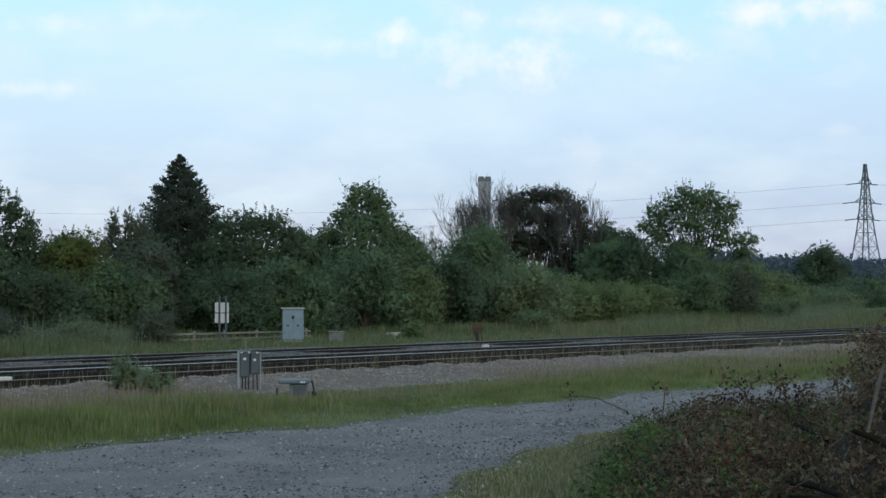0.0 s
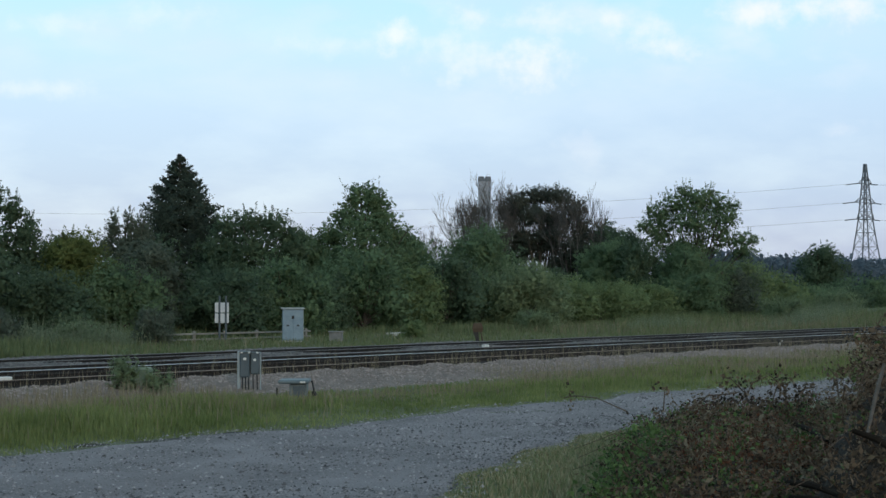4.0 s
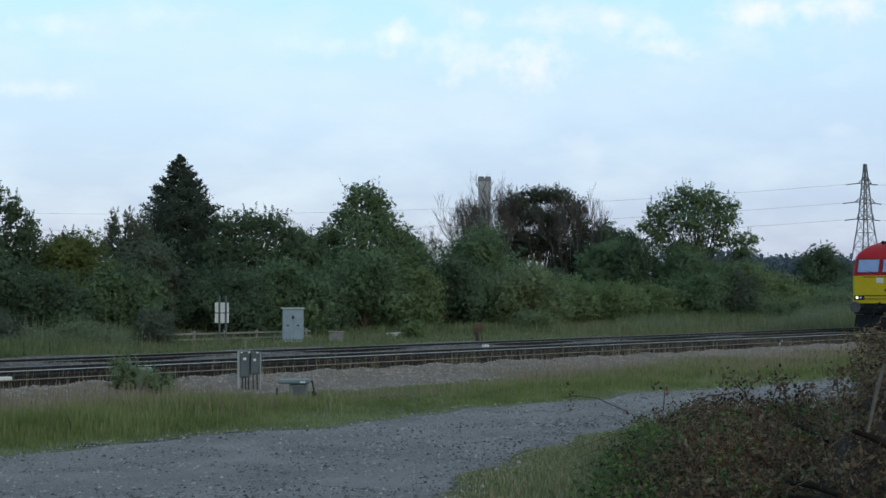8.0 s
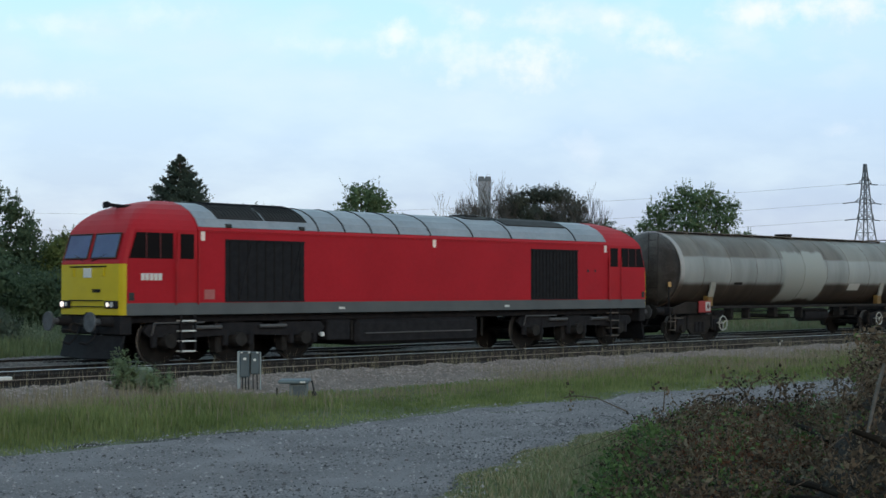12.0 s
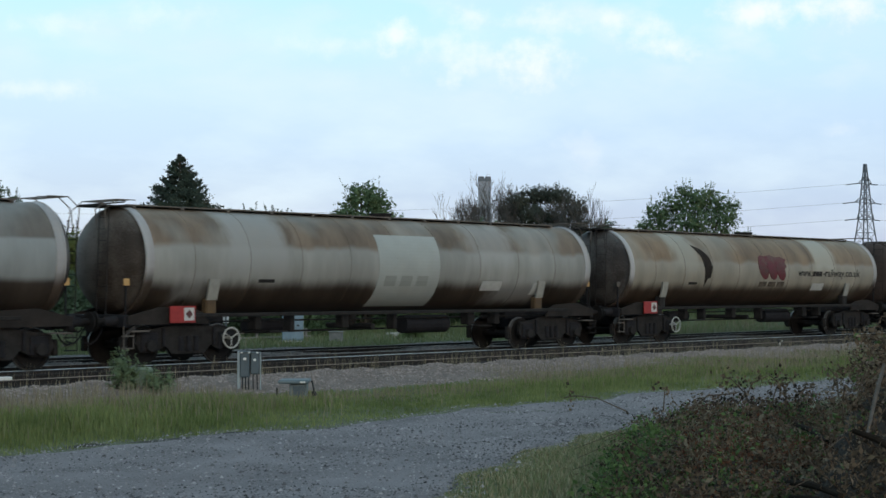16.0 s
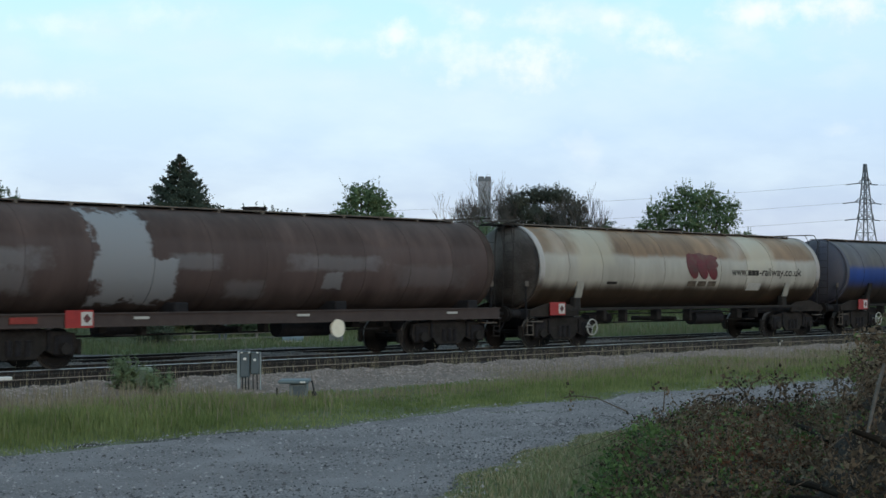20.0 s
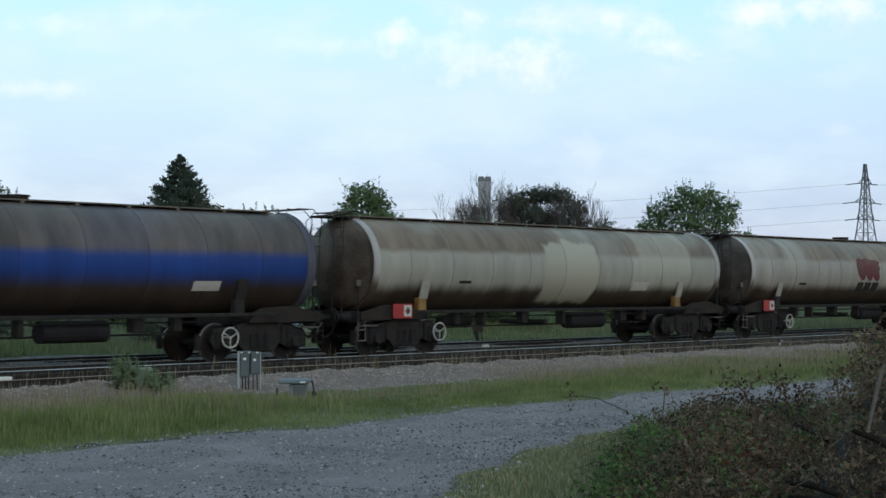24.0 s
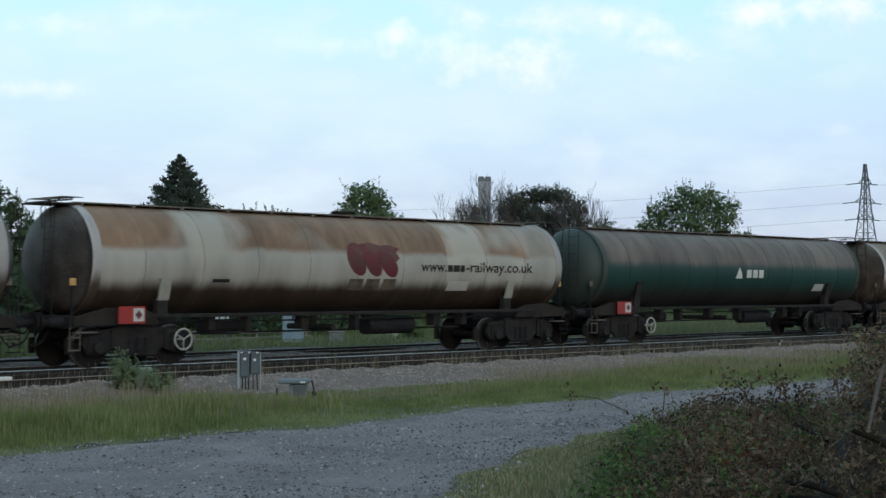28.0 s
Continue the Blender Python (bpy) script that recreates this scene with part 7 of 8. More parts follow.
def bramble():
    """The bramble heap at the near right: a mound of dying leaves and canes."""
    rng = np.random.default_rng(95)
    t = thing("bramble_bush", "heap of cut brambles with brown and green leaves", "bush")
    def height(r, d):
        k = r / d - 0.006 * np.clip(d - 14.7, -3, 5)
        h = np.interp(k, [0.095, 0.115, 0.135, 0.18, 0.20, 0.23, 0.25, 0.262, 0.275, 0.295, 0.36, 0.5], [0.0, 0.28, 0.50, 0.66, 0.66, 0.60, 0.62, 0.82, 1.20, 1.50, 1.7, 1.7])
        h = h * np.exp(-np.clip((np.abs(d - 16.6) - 2.6) / 2.2, 0, 9) ** 2)
        return h * (0.84 + 0.30 * np.sin(r * 4.1 + d * 0.8) * np.sin(d * 2.7 - r) + 0.12 * np.sin(r * 9 + d * 3) * np.sin(d * 7 - r * 2))
    def scatter(n, lo=0.0, k0=0.10, k1=0.42):
        d = rng.uniform(11.2, 21.5, n)
        k = rng.uniform(k0, k1, n)
        r = k * d
        h = height(r, d)
        z = h * (1 - rng.uniform(0, 1, n) ** 2.2 * (1 - lo)) + rng.normal(0, 0.035, n)
        xy = r[:, None] * RT[None] + d[:, None] * FW[None]
        keep = h > 0.06
        return np.concatenate([xy, (np.maximum(z, 0.02) - 0.36)[:, None]], 1)[keep], k[keep], d[keep], (z / np.maximum(h, 0.1))[keep]
    # near-black core inside the heap, coloured as the shade in its hollows
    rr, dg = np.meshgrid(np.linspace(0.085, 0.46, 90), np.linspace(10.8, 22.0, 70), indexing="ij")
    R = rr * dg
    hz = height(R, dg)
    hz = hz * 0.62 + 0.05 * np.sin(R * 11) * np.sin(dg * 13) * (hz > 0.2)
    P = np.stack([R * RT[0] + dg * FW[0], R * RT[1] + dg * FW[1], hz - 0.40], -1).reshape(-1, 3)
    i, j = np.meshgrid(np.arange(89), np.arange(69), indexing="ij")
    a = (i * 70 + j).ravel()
    np_mesh("shade_core", P, np.stack([a, a + 70, a + 71, a + 1], 1), mat("shade_core_dark", (0.007, 0.006, 0.005), (0.024, 0.018, 0.013), 0.95, 6, bump=1.0, fine=22), t)
    # leaves hang in tufts with hollows between
    tc_, tk, td, _ = scatter(1250, 0.72)
    thin = (tk < 0.235) | (td > 14.8) | (rng.uniform(0, 1, len(tk)) < 0.62)
    tc_, tk, td = tc_[thin], tk[thin], td[thin]
    per = 84
    idx = np.repeat(np.arange(len(tc_)), per)
    off = rng.normal(0, 1, (len(idx), 3)) * np.array([0.115, 0.115, 0.075])
    size_t = rng.uniform(0.6, 1.35, len(tc_))
    c = tc_[idx] + off * size_t[idx][:, None]
    c[:, 2] = np.maximum(c[:, 2], -0.35)
    k = tk[idx]
    gshare = np.interp(tk, [0.10, 0.135, 0.165, 0.3], [0.95, 0.68, 0.14, 0.05])
    tuft_green = rng.uniform(0, 1, len(tc_)) < gshare
    isg = np.where(tuft_green[idx], rng.uniform(0, 1, len(idx)) < 0.9, rng.uniform(0, 1, len(idx)) < 0.02)
    tuft_pale = rng.uniform(0, 1, len(tc_)) < 0.33
    gcol = leafmat("bramble_green", (0.030, 0.058, 0.018), (0.120, 0.190, 0.062), island=0.4)
    bcol = leafmat("bramble_brown", (0.022, 0.016, 0.011), (0.170, 0.120, 0.078), island=0.5)
    pcol = leafmat("bramble_pale", (0.11, 0.090, 0.060), (0.23, 0.195, 0.135))
    v, f = leaves(rng, c[isg], 0.043 * rng.choice([0.6, 0.9, 1.4], int(isg.sum())), 0.70)
    np_mesh("green_leaves", v, f, gcol, t)
    rest = c[~isg]
    pal = np.where(tuft_pale[idx][~isg], rng.uniform(0, 1, len(rest)) < 0.45, rng.uniform(0, 1, len(rest)) < 0.06)
    red = (~pal) & (rng.uniform(0, 1, len(rest)) < np.where(np.sin(idx[~isg] * 12.9898) > 0.05, 0.8, 0.08)) & (k[~isg] > 0.16) & (k[~isg] < 0.26)
    v, f = leaves(rng, rest[red], 0.033, 0.58)
    np_mesh("reddish_leaves", v, f, leafmat("bramble_red", (0.048, 0.017, 0.010), (0.170, 0.074, 0.040), island=0.4), t)
    pal_or_red = pal | red
    v, f = leaves(rng, rest[~pal_or_red], 0.038 * rng.choice([0.55, 0.8, 1.0, 1.7], int((~pal_or_red).sum())), 0.55)
    np_mesh("brown_leaves", v, f, bcol, t)
    v, f = leaves(rng, rest[pal], 0.042 * rng.choice([0.5, 0.9, 1.5], int(pal.sum())), 0.50)
    np_mesh("pale_leaves", v, f, pcol, t)
    # canes
    cane = mat("bramble_cane", (0.045, 0.030, 0.022), (0.11, 0.075, 0.05), 0.85, 8)
    segs = []
    feet, _, _, _ = scatter(420, 0.35)
    for p in feet:
        p = Vector(p)
        g = Vector((p.x, p.y, -0.36))
        a = rng.uniform(0, 6.283)
        ln = rng.uniform(0.4, 1.1)
        pts = [g, g.lerp(p, 0.7) + Vector((0.05, 0.02, 0)), p + Vector((math.cos(a), math.sin(a), 0.25)) * ln * 0.35, p + Vector((math.cos(a), math.sin(a), -0.1)) * ln * 0.8]
        for q0, q1, r in zip(pts, pts[1:], (0.008, 0.006, 0.004)):
            segs.append((q0, q1, r, r * 0.8))
    # tufts lifted above the heap on bent canes
    tops, kk, dd, _ = scatter(300, 0.95, 0.12, 0.40)
    hi = []
    for p in tops:
        p = Vector(p)
        a = rng.uniform(0, 6.283)
        ln = rng.uniform(0.05, 0.26)
        q = p + Vector((math.cos(a) * 0.5, math.sin(a) * 0.5, 0.8)) * ln
        e = q + Vector((math.cos(a), math.sin(a), -0.1)) * ln * 0.6
        segs.append((p, q, 0.006, 0.005))
        segs.append((q, e, 0.005, 0.003))
        for s in np.linspace(0.2, 1, 6):
            hi.append(np.array(p.lerp(q, s)) + rng.normal(0, 0.03, 3))
            hi.append(np.array(q.lerp(e, s)) + rng.normal(0, 0.03, 3))
    tagged(rods_mesh("cane_tangle", segs, 4, cane, t), kind="stuff")
    hi = np.array(hi)
    sel = rng.uniform(0, 1, len(hi)) < 0.92
    v, f = leaves(rng, hi[sel], 0.050, 0.6)
    np_mesh("tuft_leaves", v, f, bcol, t)
    v, f = leaves(rng, hi[~sel], 0.064, 0.65)
    np_mesh("tuft_green_leaves", v, f, gcol, t)
    def at(k, d, z):
        xy = k * d * RT + d * FW
        return Vector((xy[0], xy[1], z))
    # arching shoots that stand clear of the heap
    shoots = [[(0.125, 17.5, 0.30), (0.105, 18.0, 0.42), (0.090, 18.4, 0.42), (0.082, 18.6, 0.38)],
              [(0.150, 17.5, 0.30), (0.151, 17.5, 0.55)],
              [(0.215, 17.0, 0.25), (0.205, 17.2, 0.55), (0.196, 17.3, 0.70), (0.19, 17.3, 0.72)],
              [(0.235, 17.0, 0.3), (0.232, 17.0, 0.62), (0.222, 17.1, 0.76)],
              [(0.16, 17.5, 0.2), (0.18, 17.6, 0.48), (0.20, 17.7, 0.50)],
              [(0.27, 17.0, 0.4), (0.268, 17.0, 0.75), (0.262, 17.1, 0.85)],
              [(0.203, 17.0, 0.3), (0.210, 17.1, 0.66), (0.221, 17.1, 0.74)], [(0.222, 17.0, 0.3), (0.227, 17.0, 0.62), (0.237, 17.0, 0.68)], [(0.240, 17.0, 0.35), (0.246, 17.0, 0.6), (0.254, 17.1, 0.62)]]
    tip = []
    for sh in shoots:
        bm = bmesh.new()
        pts = [at(*p) for p in sh]
        for q0, q1 in zip(pts, pts[1:]):
            rod(q0, q1, 0.009, 0.006, 5, bm, caps=False)
            for s in np.linspace(0, 1, 9):
                tip.append(np.array(q0.lerp(q1, s)) + rng.normal(0, 0.05, 3))
        part("shoot", bm, cane, t)
    tip = np.array(tip[20:])
    v, f = leaves(rng, np.repeat(tip, 4, 0) + rng.normal(0, 0.05, (4 * len(tip), 3)), 0.052, 0.6)
    np_mesh("shoot_leaves", v, f, bcol, t)
    # cut branches lying in the heap
    dark = mat("cut_branch", (0.008, 0.0065, 0.005), (0.022, 0.017, 0.013), 0.95, 8, bump=0.4, spec=0.05)
    palew = mat("pale_branch", (0.045, 0.038, 0.031), (0.085, 0.072, 0.060), 0.9, 8, bump=0.3)
    for a, b, r, m in (((0.2395, 15.9, 0.295), (0.2611, 14.3, 0.265), 0.032, dark), ((0.2792, 12.4, 0.56), (0.3127, 12.1, 0.38), 0.032, dark), ((0.2881, 12.5, 0.49), (0.3008, 13.6, 1.07), 0.020, palew), ((0.2341, 12.6, 0.10), (0.2703, 11.6, 0.125), 0.030, dark), ((0.2360, 12.2, 0.03), (0.2650, 11.5, 0.06), 0.026, dark)):
        o = thing("cut_branch", "bare cut branch lying in the bramble heap", "branch")
        bm = bmesh.new()
        p, q = at(*a), at(*b)
        m1 = p.lerp(q, 0.5) + Vector((0, 0, 0.03))
        rod(p, m1, r * 0.7, r, 8, bm)
        rod(m1, q, r, r * 0.85, 8, bm)
        part("wood", bm, m, o)


build_trees()
far_woods()
verge_grass()
bramble()


# ---------------------------------------------------------------- lineside things
def yawed(ob, deg):
    ob.rotation_euler = (0, 0, radians(deg))
    return ob


def lineside():
    bluegrey = mat("paint_bluegrey", (0.105, 0.160, 0.205), (0.175, 0.245, 0.295), 0.55, 3, fine=18)
    palegrey = mat("paint_palegrey", (0.19, 0.22, 0.23), (0.30, 0.335, 0.34), 0.6, 4, fine=14)
    darkgrey = mat("paint_darkgrey", (0.045, 0.062, 0.072), (0.08, 0.10, 0.112), 0.6, 4)
    conc = mat("concrete", (0.26, 0.26, 0.24), (0.40, 0.40, 0.37), 0.9, 6, bump=0.4)
    dark = mat("cable_black", (0.012, 0.012, 0.012), (0.03, 0.03, 0.03), 0.7, 6)
    rusty = mat("rusty_iron", (0.035, 0.024, 0.016), (0.085, 0.06, 0.04), 0.9, 7, bump=0.4)
    darkstone = mat("grey_stone", (0.10, 0.105, 0.105), (0.17, 0.172, 0.168), 0.9, 6, bump=0.3)
    wood = mat("grey_fence_wood", (0.12, 0.118, 0.105), (0.22, 0.215, 0.195), 0.9, 6, bump=0.3)

    # twin signalling box on legs by the siding
    t = yawed(thing("signalling_box", "pair of dark grey signalling boxes on steel posts", "signal box", at=(18.27, 22.9, -0.34)), -46)
    part("post", box(-0.23, -0.175, -0.05, 0.05, 0.0, 0.87, 0.008), palegrey, t, "pale steel post")
    part("post", box(0.215, 0.235, -0.03, 0.03, 0.0, 0.85, 0.004), palegrey, t, "pale steel post")
    b1 = part("case", box(-0.165, 0.02, -0.14, 0.08, 0.36, 0.85, 0.02), darkgrey, t, "dark grey case with lid")
    part("lid", box(-0.172, 0.026, -0.15, 0.09, 0.84, 0.87, 0.01), darkgrey, b1)
    part("label_plate", box(-0.10, -0.04, -0.146, -0.139, 0.70, 0.75, 0), white_paint, b1)
    b2 = part("case", box(0.04, 0.205, -0.12, 0.08, 0.42, 0.84, 0.02), darkgrey, t, "smaller dark grey case")
    part("lid", box(0.034, 0.212, -0.13, 0.09, 0.83, 0.86, 0.01), darkgrey, b2)
    part("label_plate", box(0.10, 0.15, -0.126, -0.119, 0.68, 0.73, 0), white_paint, b2)
    for k in (-0.13, 0.02, 0.18):
        part("lid_clip", box(k - 0.02, k + 0.02, -0.17, -0.14, 0.835, 0.865, 0), white_paint, t)
    for x in (-0.13, -0.07, -0.01, 0.08, 0.16):
        bm = rod((x, -0.04, 0.44), (x + 0.01, -0.05, 0.0), 0.013, n=6)
        part("cable_pipe", bm, dark, t)
    part("foot_bar", box(-0.24, 0.24, -0.03, 0.03, 0.03, 0.06, 0), darkgrey, t)

    # low flat-topped equipment stand
    t = yawed(thing("trackside_stand", "low blue-grey equipment cabinet with flat lid in the grass", "cabinet", at=(17.79, 20.98, -0.36)), -46)
    part("lid", box(-0.26, 0.30, -0.28, 0.28, 0.37, 0.44, 0.02), mat("paint_lid", (0.075, 0.105, 0.12), (0.12, 0.155, 0.17), 0.6, 4), t)
    part("body", box(-0.06, 0.26, -0.20, 0.20, 0.0, 0.37, 0.02), mat("paint_body", (0.10, 0.125, 0.13), (0.16, 0.19, 0.195), 0.6, 4), t, "paler grey body")
    part("label_plate", box(0.14, 0.24, -0.287, -0.279, 0.385, 0.415, 0), white_paint, t)
    part("door", box(0.0, 0.24, -0.215, -0.20, 0.03, 0.33, 0.004), darkgrey, t)
    part("padlock", box(-0.30, -0.26, -0.30, -0.24, 0.14, 0.30, 0.01), dark, t)
    bm = rod((0.36, -0.2, 0.42), (0.40, -0.22, 0.25), 0.02, n=6)
    rod((0.40, -0.22, 0.25), (0.34, -0.2, 0.0), 0.018, n=6, bm=bm)
    part("hose", bm, dark, t)
    part("valve", rod((0.38, -0.26, 0.24), (0.44, -0.26, 0.16), 0.035, n=8), dark, t)

    # concrete post in the weeds, and pale block on the siding
    t = yawed(thing("concrete_post", "squat green-stained concrete post among weeds", "concrete post", at=(16.35, 23.9, -0.20)), -46)
    part("block", box(-0.29, 0.26, -0.18, 0.18, 0.0, 0.45, 0.04), mat("mossy_concrete", (0.10, 0.135, 0.095), (0.19, 0.23, 0.17), 0.9, 5, bump=0.4), t)
    t = thing("marker_block", "white painted block lying on the rusty siding", "marker", at=(14.45, 25.85, -0.17))
    part("block", box(-0.35, 0.28, -0.10, 0.10, 0, 0.23, 0.015), white_paint, t)
    t = thing("marker_block", "small white block on a dark stub between the lines", "marker", at=(33.48, 30.4, -0.17))
    part("stub", box(-0.05, 0.05, -0.05, 0.05, 0, 0.10, 0.008), dark, t)
    part("block", box(-0.10, 0.10, -0.07, 0.07, 0.095, 0.225, 0.012), white_paint, t)

    t = thing("ground_signal", "small broken white and black ground signal beside the siding", "signal", at=(41.86, 25.1, -0.16))
    part("stub", rod((0, 0, 0), (0, 0, 0.22), 0.05, n=8), dark, t)
    part("disc", rod((0, 0.02, 0.17), (0, -0.03, 0.17), 0.13, n=14), dark, t)
    part("white_plate", box(-0.14, -0.07, -0.05, -0.02, 0.10, 0.20, 0.005), conc, t)
    part("white_plate", box(0.05, 0.16, -0.05, -0.02, 0.0, 0.06, 0.005), conc, t)
    part("white_plate", box(-0.02, 0.05, -0.05, -0.035, 0.21, 0.27, 0.005), conc, t)
    # lever stand, rusty, on the far side
    t = yawed(thing("rusty_lever_stand", "rusty iron lever stand with a broad head", "lever stand", at=(39.45, 36.2, -0.26)), -46)
    part("head", loft([[(-0.17, -0.10, 0.46), (0.17, -0.10, 0.46), (0.17, 0.10, 0.46), (-0.17, 0.10, 0.46)], [(-0.20, -0.12, 0.60), (0.19, -0.12, 0.60), (0.19, 0.12, 0.60), (-0.20, 0.12, 0.60)], [(-0.16, -0.09, 0.78), (0.13, -0.09, 0.80), (0.13, 0.09, 0.80), (-0.16, 0.09, 0.78)]], close=True), rusty, t)
    part("leg", loft([[(-0.02, -0.05, 0), (0.06, -0.05, 0), (0.06, 0.05, 0), (-0.02, 0.05, 0)], [(-0.17, -0.08, 0.47), (0.02, -0.08, 0.47), (0.02, 0.08, 0.47), (-0.17, 0.08, 0.47)]], close=True), dark, t, "black tapered leg")
    part("stay", rod((0.20, 0, 0.02), (0.10, 0, 0.50), 0.025, n=6), rusty, t)

    # cabinet across the line
    t = yawed(thing("relay_cabinet", "weathered blue-grey relay cabinet on the far verge", "cabinet", at=(37.25, 44.0, -0.34)), -38)
    part("plinth", box(-0.42, 0.42, -0.36, 0.36, 0.0, 0.10, 0.01), conc, t)
    part("body", box(-0.40, 0.40, -0.33, 0.33, 0.10, 1.32, 0.012), bluegrey, t)
    part("roof", box(-0.46, 0.46, -0.38, 0.38, 1.32, 1.38, 0.015), palegrey, t)
    for x0, x1 in ((-0.39, -0.005), (0.005, 0.39)):
        d = part("door", box(x0, x1, -0.352, -0.33, 0.14, 1.29, 0.005), bluegrey, t)
        part("handle", box((x0 + x1) / 2 - 0.05, (x0 + x1) / 2 + 0.05, -0.375, -0.352, 0.66, 0.72, 0.006), dark, d)
    part("side_panel", box(0.40, 0.412, -0.30, 0.30, 0.15, 1.28, 0.004), palegrey, t, "paler peeling side panel")
    part("notice", box(-0.05, 0.05, -0.362, -0.352, 0.95, 1.07, 0), dark, t)

    # back of a double sign
    t = yawed(thing("lineside_sign", "pale double sign board on two posts", "sign", at=(35.33, 46.0, -0.32)), -46)
    for x in (-0.09, 0.16):
        part("post", box(x - 0.035, x + 0.035, 0.0, 0.07, 0.0, 1.82, 0.006), darkgrey, t)
    for x0, x1 in ((-0.27, -0.13), (-0.05, 0.12), (0.20, 0.28)):
        for z0, z1 in ((0.76, 1.14), (1.17, 1.56)):
            part("panel", box(x0, x1, -0.03, 0.0, z0, z1, 0.005), mat("sign_pale", (0.34, 0.36, 0.38), (0.46, 0.48, 0.49), 0.6, 5), t)
    # fence by the cabinet
    t = thing("low_fence", "low grey timber rail fence on the far verge", "fence", at=(0, 0, 0))
    part("rail", box(32.9, 40.2, 46.30, 46.36, -0.01, 0.06, 0.008), wood, t)
    part("rail", box(32.9, 40.2, 46.30, 46.36, -0.22, -0.16, 0.008), wood, t)
    for x in (32.8, 34.3, 35.8, 37.4, 38.9, 40.0):
        part("post", box(x - 0.06, x + 0.06, 46.36, 46.46, -0.34, 0.13, 0.01), wood, t)
    t = yawed(thing("cable_box", "small grey concrete cable box on the far verge", "box", at=(38.3, 42.6, -0.32)), -46)
    part("body", box(-0.28, 0.24, -0.2, 0.2, 0, 0.40, 0.02), darkstone, t)
    part("lid", box(-0.31, 0.27, -0.23, 0.23, 0.40, 0.45, 0.01), darkstone, t)
    t = thing("kerb_slab", "pale concrete slab lying on the far verge", "slab", at=(45.45, 46.65, -0.32))
    part("slab", box(-0.45, 0.45, -0.2, 0.2, 0.0, 0.16, 0.02), conc, t)


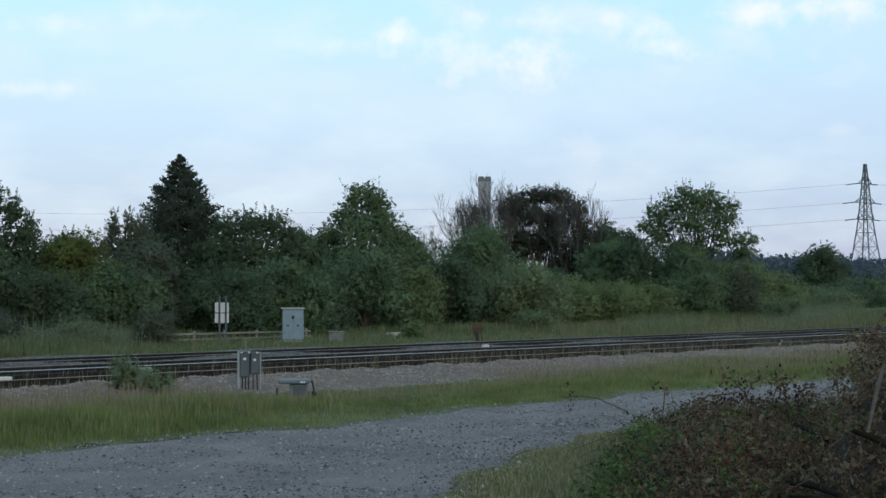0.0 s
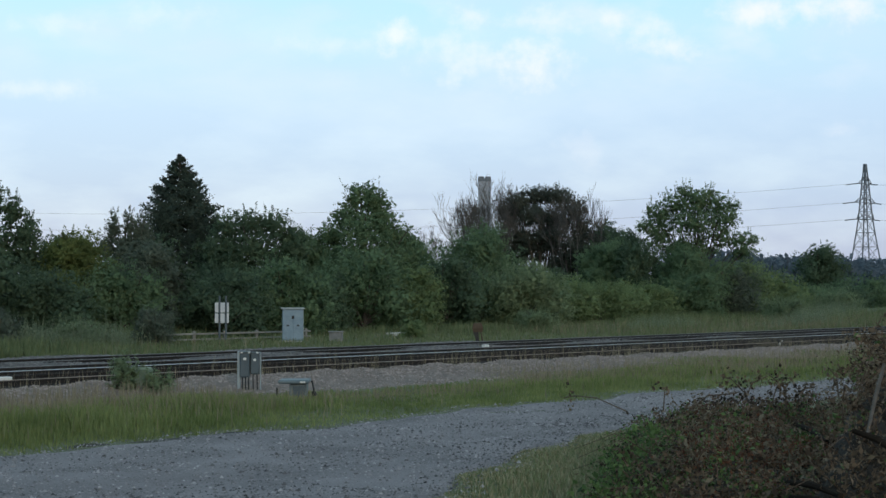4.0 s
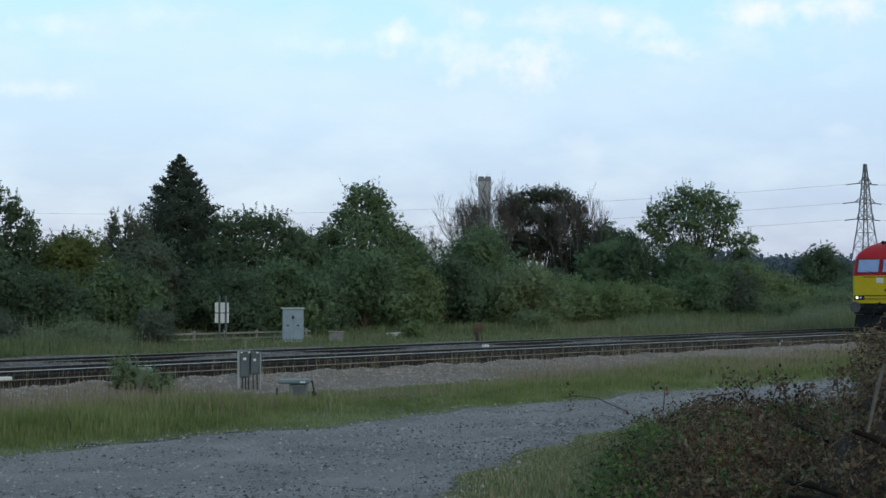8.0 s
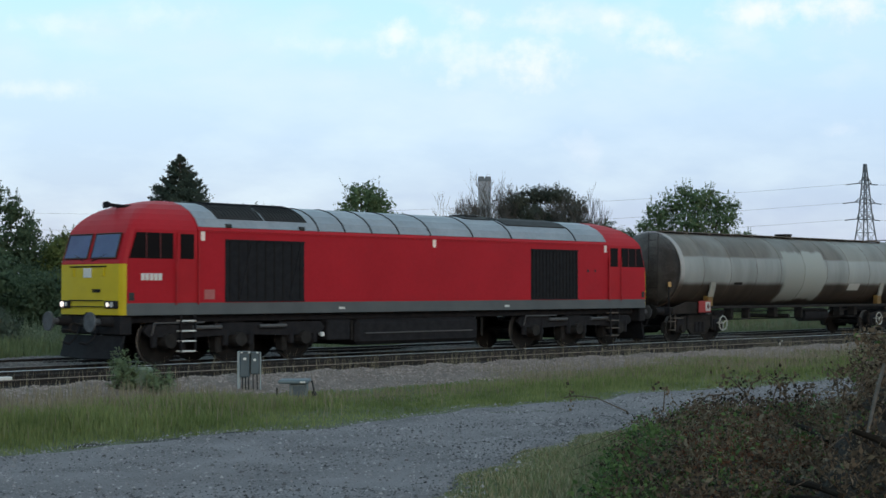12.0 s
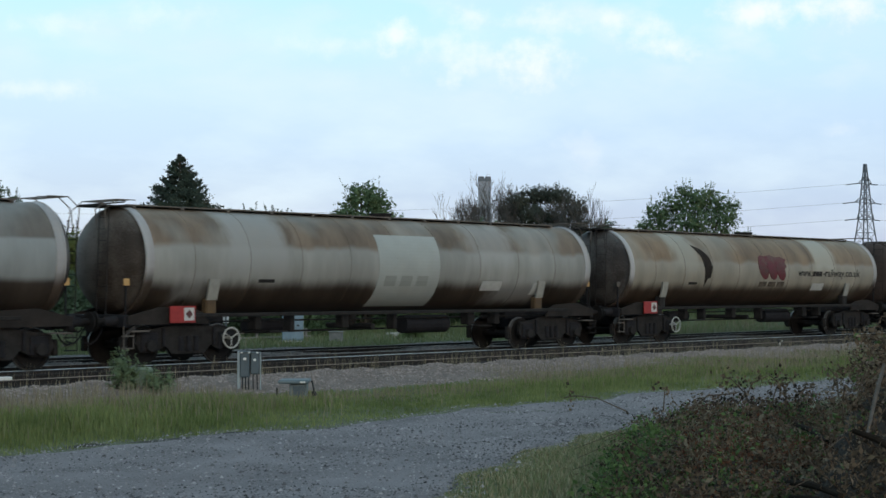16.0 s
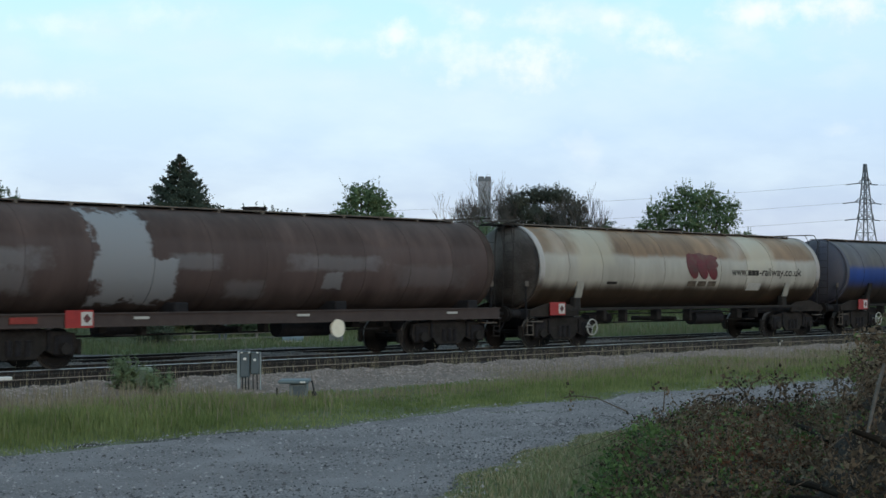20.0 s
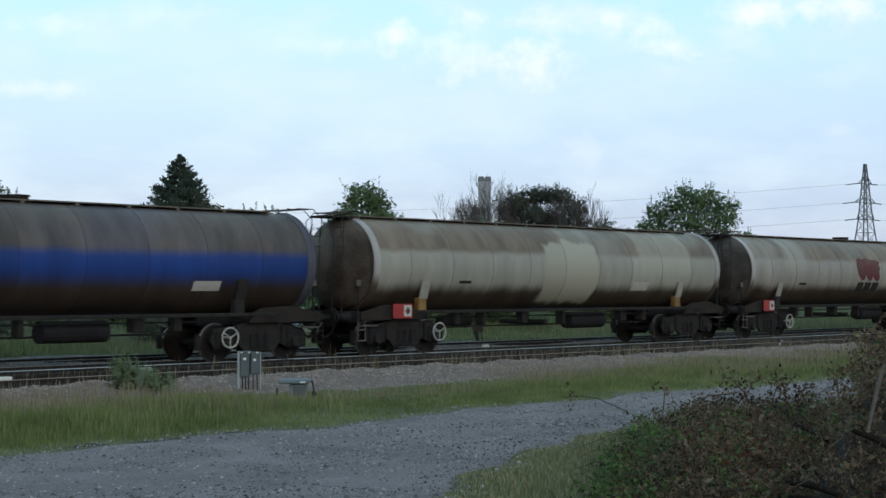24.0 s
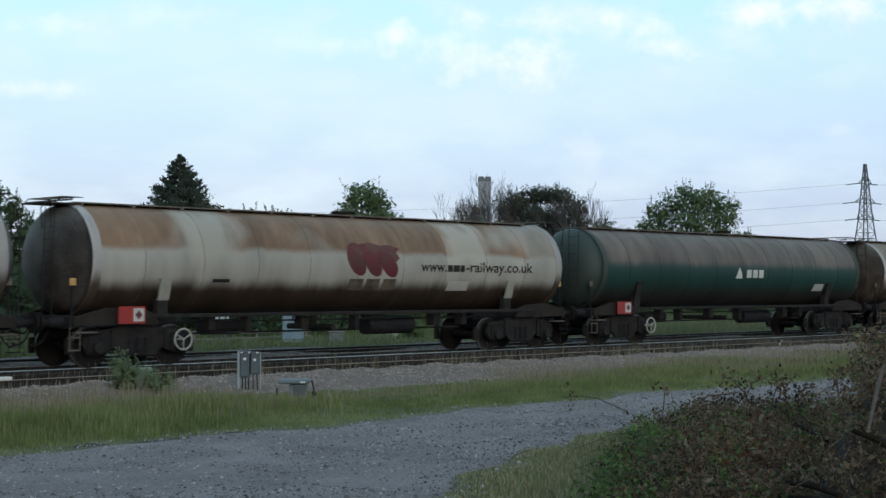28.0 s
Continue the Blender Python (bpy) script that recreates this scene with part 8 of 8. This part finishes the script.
def pylon_and_lines():
    steel = mat("galvanised_steel", (0.09, 0.105, 0.125), (0.14, 0.155, 0.175), 0.6, 0.5, metal=0.2)
    t = thing("pylon", "tall galvanised steel lattice electricity pylon", "pylon", at=(569, 300, -0.3))
    c, s = math.cos(radians(-4)), math.sin(radians(-4))
    def P(u, v, z):
        return Vector((u * c - v * s, u * s + v * c, z))
    prof = [(0, 5.9), (6, 5.2), (13, 4.4), (20, 3.5), (26, 2.75), (31.5, 2.15), (35, 1.85), (38.8, 1.6), (43, 1.3), (47, 1.0), (50.5, 0.7), (54.2, 0.42), (55, 0.42)]
    legs = [(-1, -1), (1, -1), (1, 1), (-1, 1)]
    for a, b in legs:
        part("leg", loft([[P(a * w + i, b * w + j, z) for i, j in ((-0.2, -0.2), (0.2, -0.2), (0.2, 0.2), (-0.2, 0.2))] for z, w in prof], close=True), steel, t)
    for (z0, w0), (z1, w1) in zip(prof, prof[1:]):
        for i in range(4):
            (a, b), (a2, b2) = legs[i], legs[(i + 1) % 4]
            for p, q in ((P(a * w0, b * w0, z0), P(a2 * w1, b2 * w1, z1)), (P(a2 * w0, b2 * w0, z0), P(a * w1, b * w1, z1)), (P(a * w1, b * w1, z1), P(a2 * w1, b2 * w1, z1))):
                part("brace", rod(p, q, 0.10, n=4), steel, t)
    wire = mat("conductor", (0.10, 0.105, 0.115), (0.16, 0.165, 0.175), 0.6, 1)
    far = Vector((-80.0, 1250.0, 0))
    for z, arm in ((46.6, 5.2), (38.6, 8.0), (31.6, 6.6)):
        for w in (-1, 1):
            bm = bmesh.new()
            for b in (-1, 1):
                hw = np.interp(z, [p[0] for p in prof], [p[1] for p in prof])
                rod(P(w * hw, b * hw, z + 2.2), P(w * arm, 0, z), 0.22, 0.16, 4, bm, caps=False)
                rod(P(w * hw, b * hw, z), P(w * arm, 0, z), 0.17, 0.12, 4, bm, caps=False)
            a = part("crossarm", bm, steel, t)
            part("insulator", rod(P(w * arm, 0, z), P(w * arm - 2.6, 4.2 * (1 if w < 0 else -1), z - 0.5), 0.22, n=6), steel, a)
            # conductor to the next towers
            L = tagged(new("power_line"), "overhead electricity conductor strung from the pylon", "power line", "conductors of the pylon line")
            bm = bmesh.new()
            st = Vector((569, 300, -0.3)) + P(w * arm, 0, z)
            for end, sag in (((Vector((300, 760, z - 1)), 9),) if w < 0 else ((Vector((840, -140, z - 1)), 9),)):
                pts = []
                for k in range(17):
                    u = k / 16
                    q = st.lerp(end, u)
                    pts.append(q - Vector((0, 0, 4 * sag * u * (1 - u))))
                for p0, p1 in zip(pts, pts[1:]):
                    rod(p0, p1, 0.045, n=4, bm=bm, caps=False)
            part("conductor", bm, wire, L)

    # square tower behind the trees
    t = yawed(thing("tower", "square grey concrete tower behind the trees", "tower", at=(165.0, 150.0, -0.3)), -46)
    cm = mat("tower_concrete", (0.22, 0.245, 0.285), (0.31, 0.335, 0.375), 0.9, 0.6, bump=0.2)
    part("shaft", box(-0.92, 0.92, -0.92, 0.92, 0, 18.45, 0.05), cm, t)
    capm = mat("tower_cap", (0.10, 0.115, 0.135), (0.16, 0.18, 0.205), 0.9, 1)
    part("cap", box(-0.98, 0.98, -0.98, 0.98, 18.45, 18.95, 0.06), capm, t, "darker band round the top")
    for x in (-0.52, 0.52):
        part("cap_block", box(x - 0.42, x + 0.42, -0.9, 0.9, 18.95, 19.2, 0.03), capm, t)



lineside()
pylon_and_lines()


# ---------------------------------------------------------------- movement
def motions():
    ts = np.array([t for t, _ in RUN])
    ds = np.array([d for _, d in RUN])
    def along(t):
        # smooth run between the keyed places
        i = int(np.clip(np.searchsorted(ts, t) - 1, 0, len(ts) - 2))
        sl = np.gradient(ds, ts)
        h = ts[i + 1] - ts[i]
        u = (t - ts[i]) / h
        return ((2 * u**3 - 3 * u**2 + 1) * ds[i] + (u**3 - 2 * u**2 + u) * h * sl[i] + (-2 * u**3 + 3 * u**2) * ds[i + 1] + (u**3 - u**2) * h * sl[i + 1])
    grid = [0.5 * k for k in range(57)]
    for ob, s in MOVERS:
        walk(ob, [(t, pose(along(t) + s, TRACK_Y, 0)) for t in grid])
    fine = [k * 2 / 30 for k in range(421)]
    for ob, s, r, (x, y, z) in TURNERS:
        rows = []
        ang = 0.0
        last = None
        for t in fine:
            place = along(t) + s + x
            if last is not None and 10 < place < 66:
                ang += (place - last) / r
                rows.append((t, pose(x, y, z, 0, math.degrees(ang), 0)))
            last = place
        first = [] if rows and rows[0][0] == 0 else [(0.0, pose(x, y, z))]
        tail = [] if rows and rows[-1][0] >= 28.0 else [(28.0, pose(x, y, z, 0, math.degrees(ang), 0))]
        walk(ob, first + rows + tail)


motions()
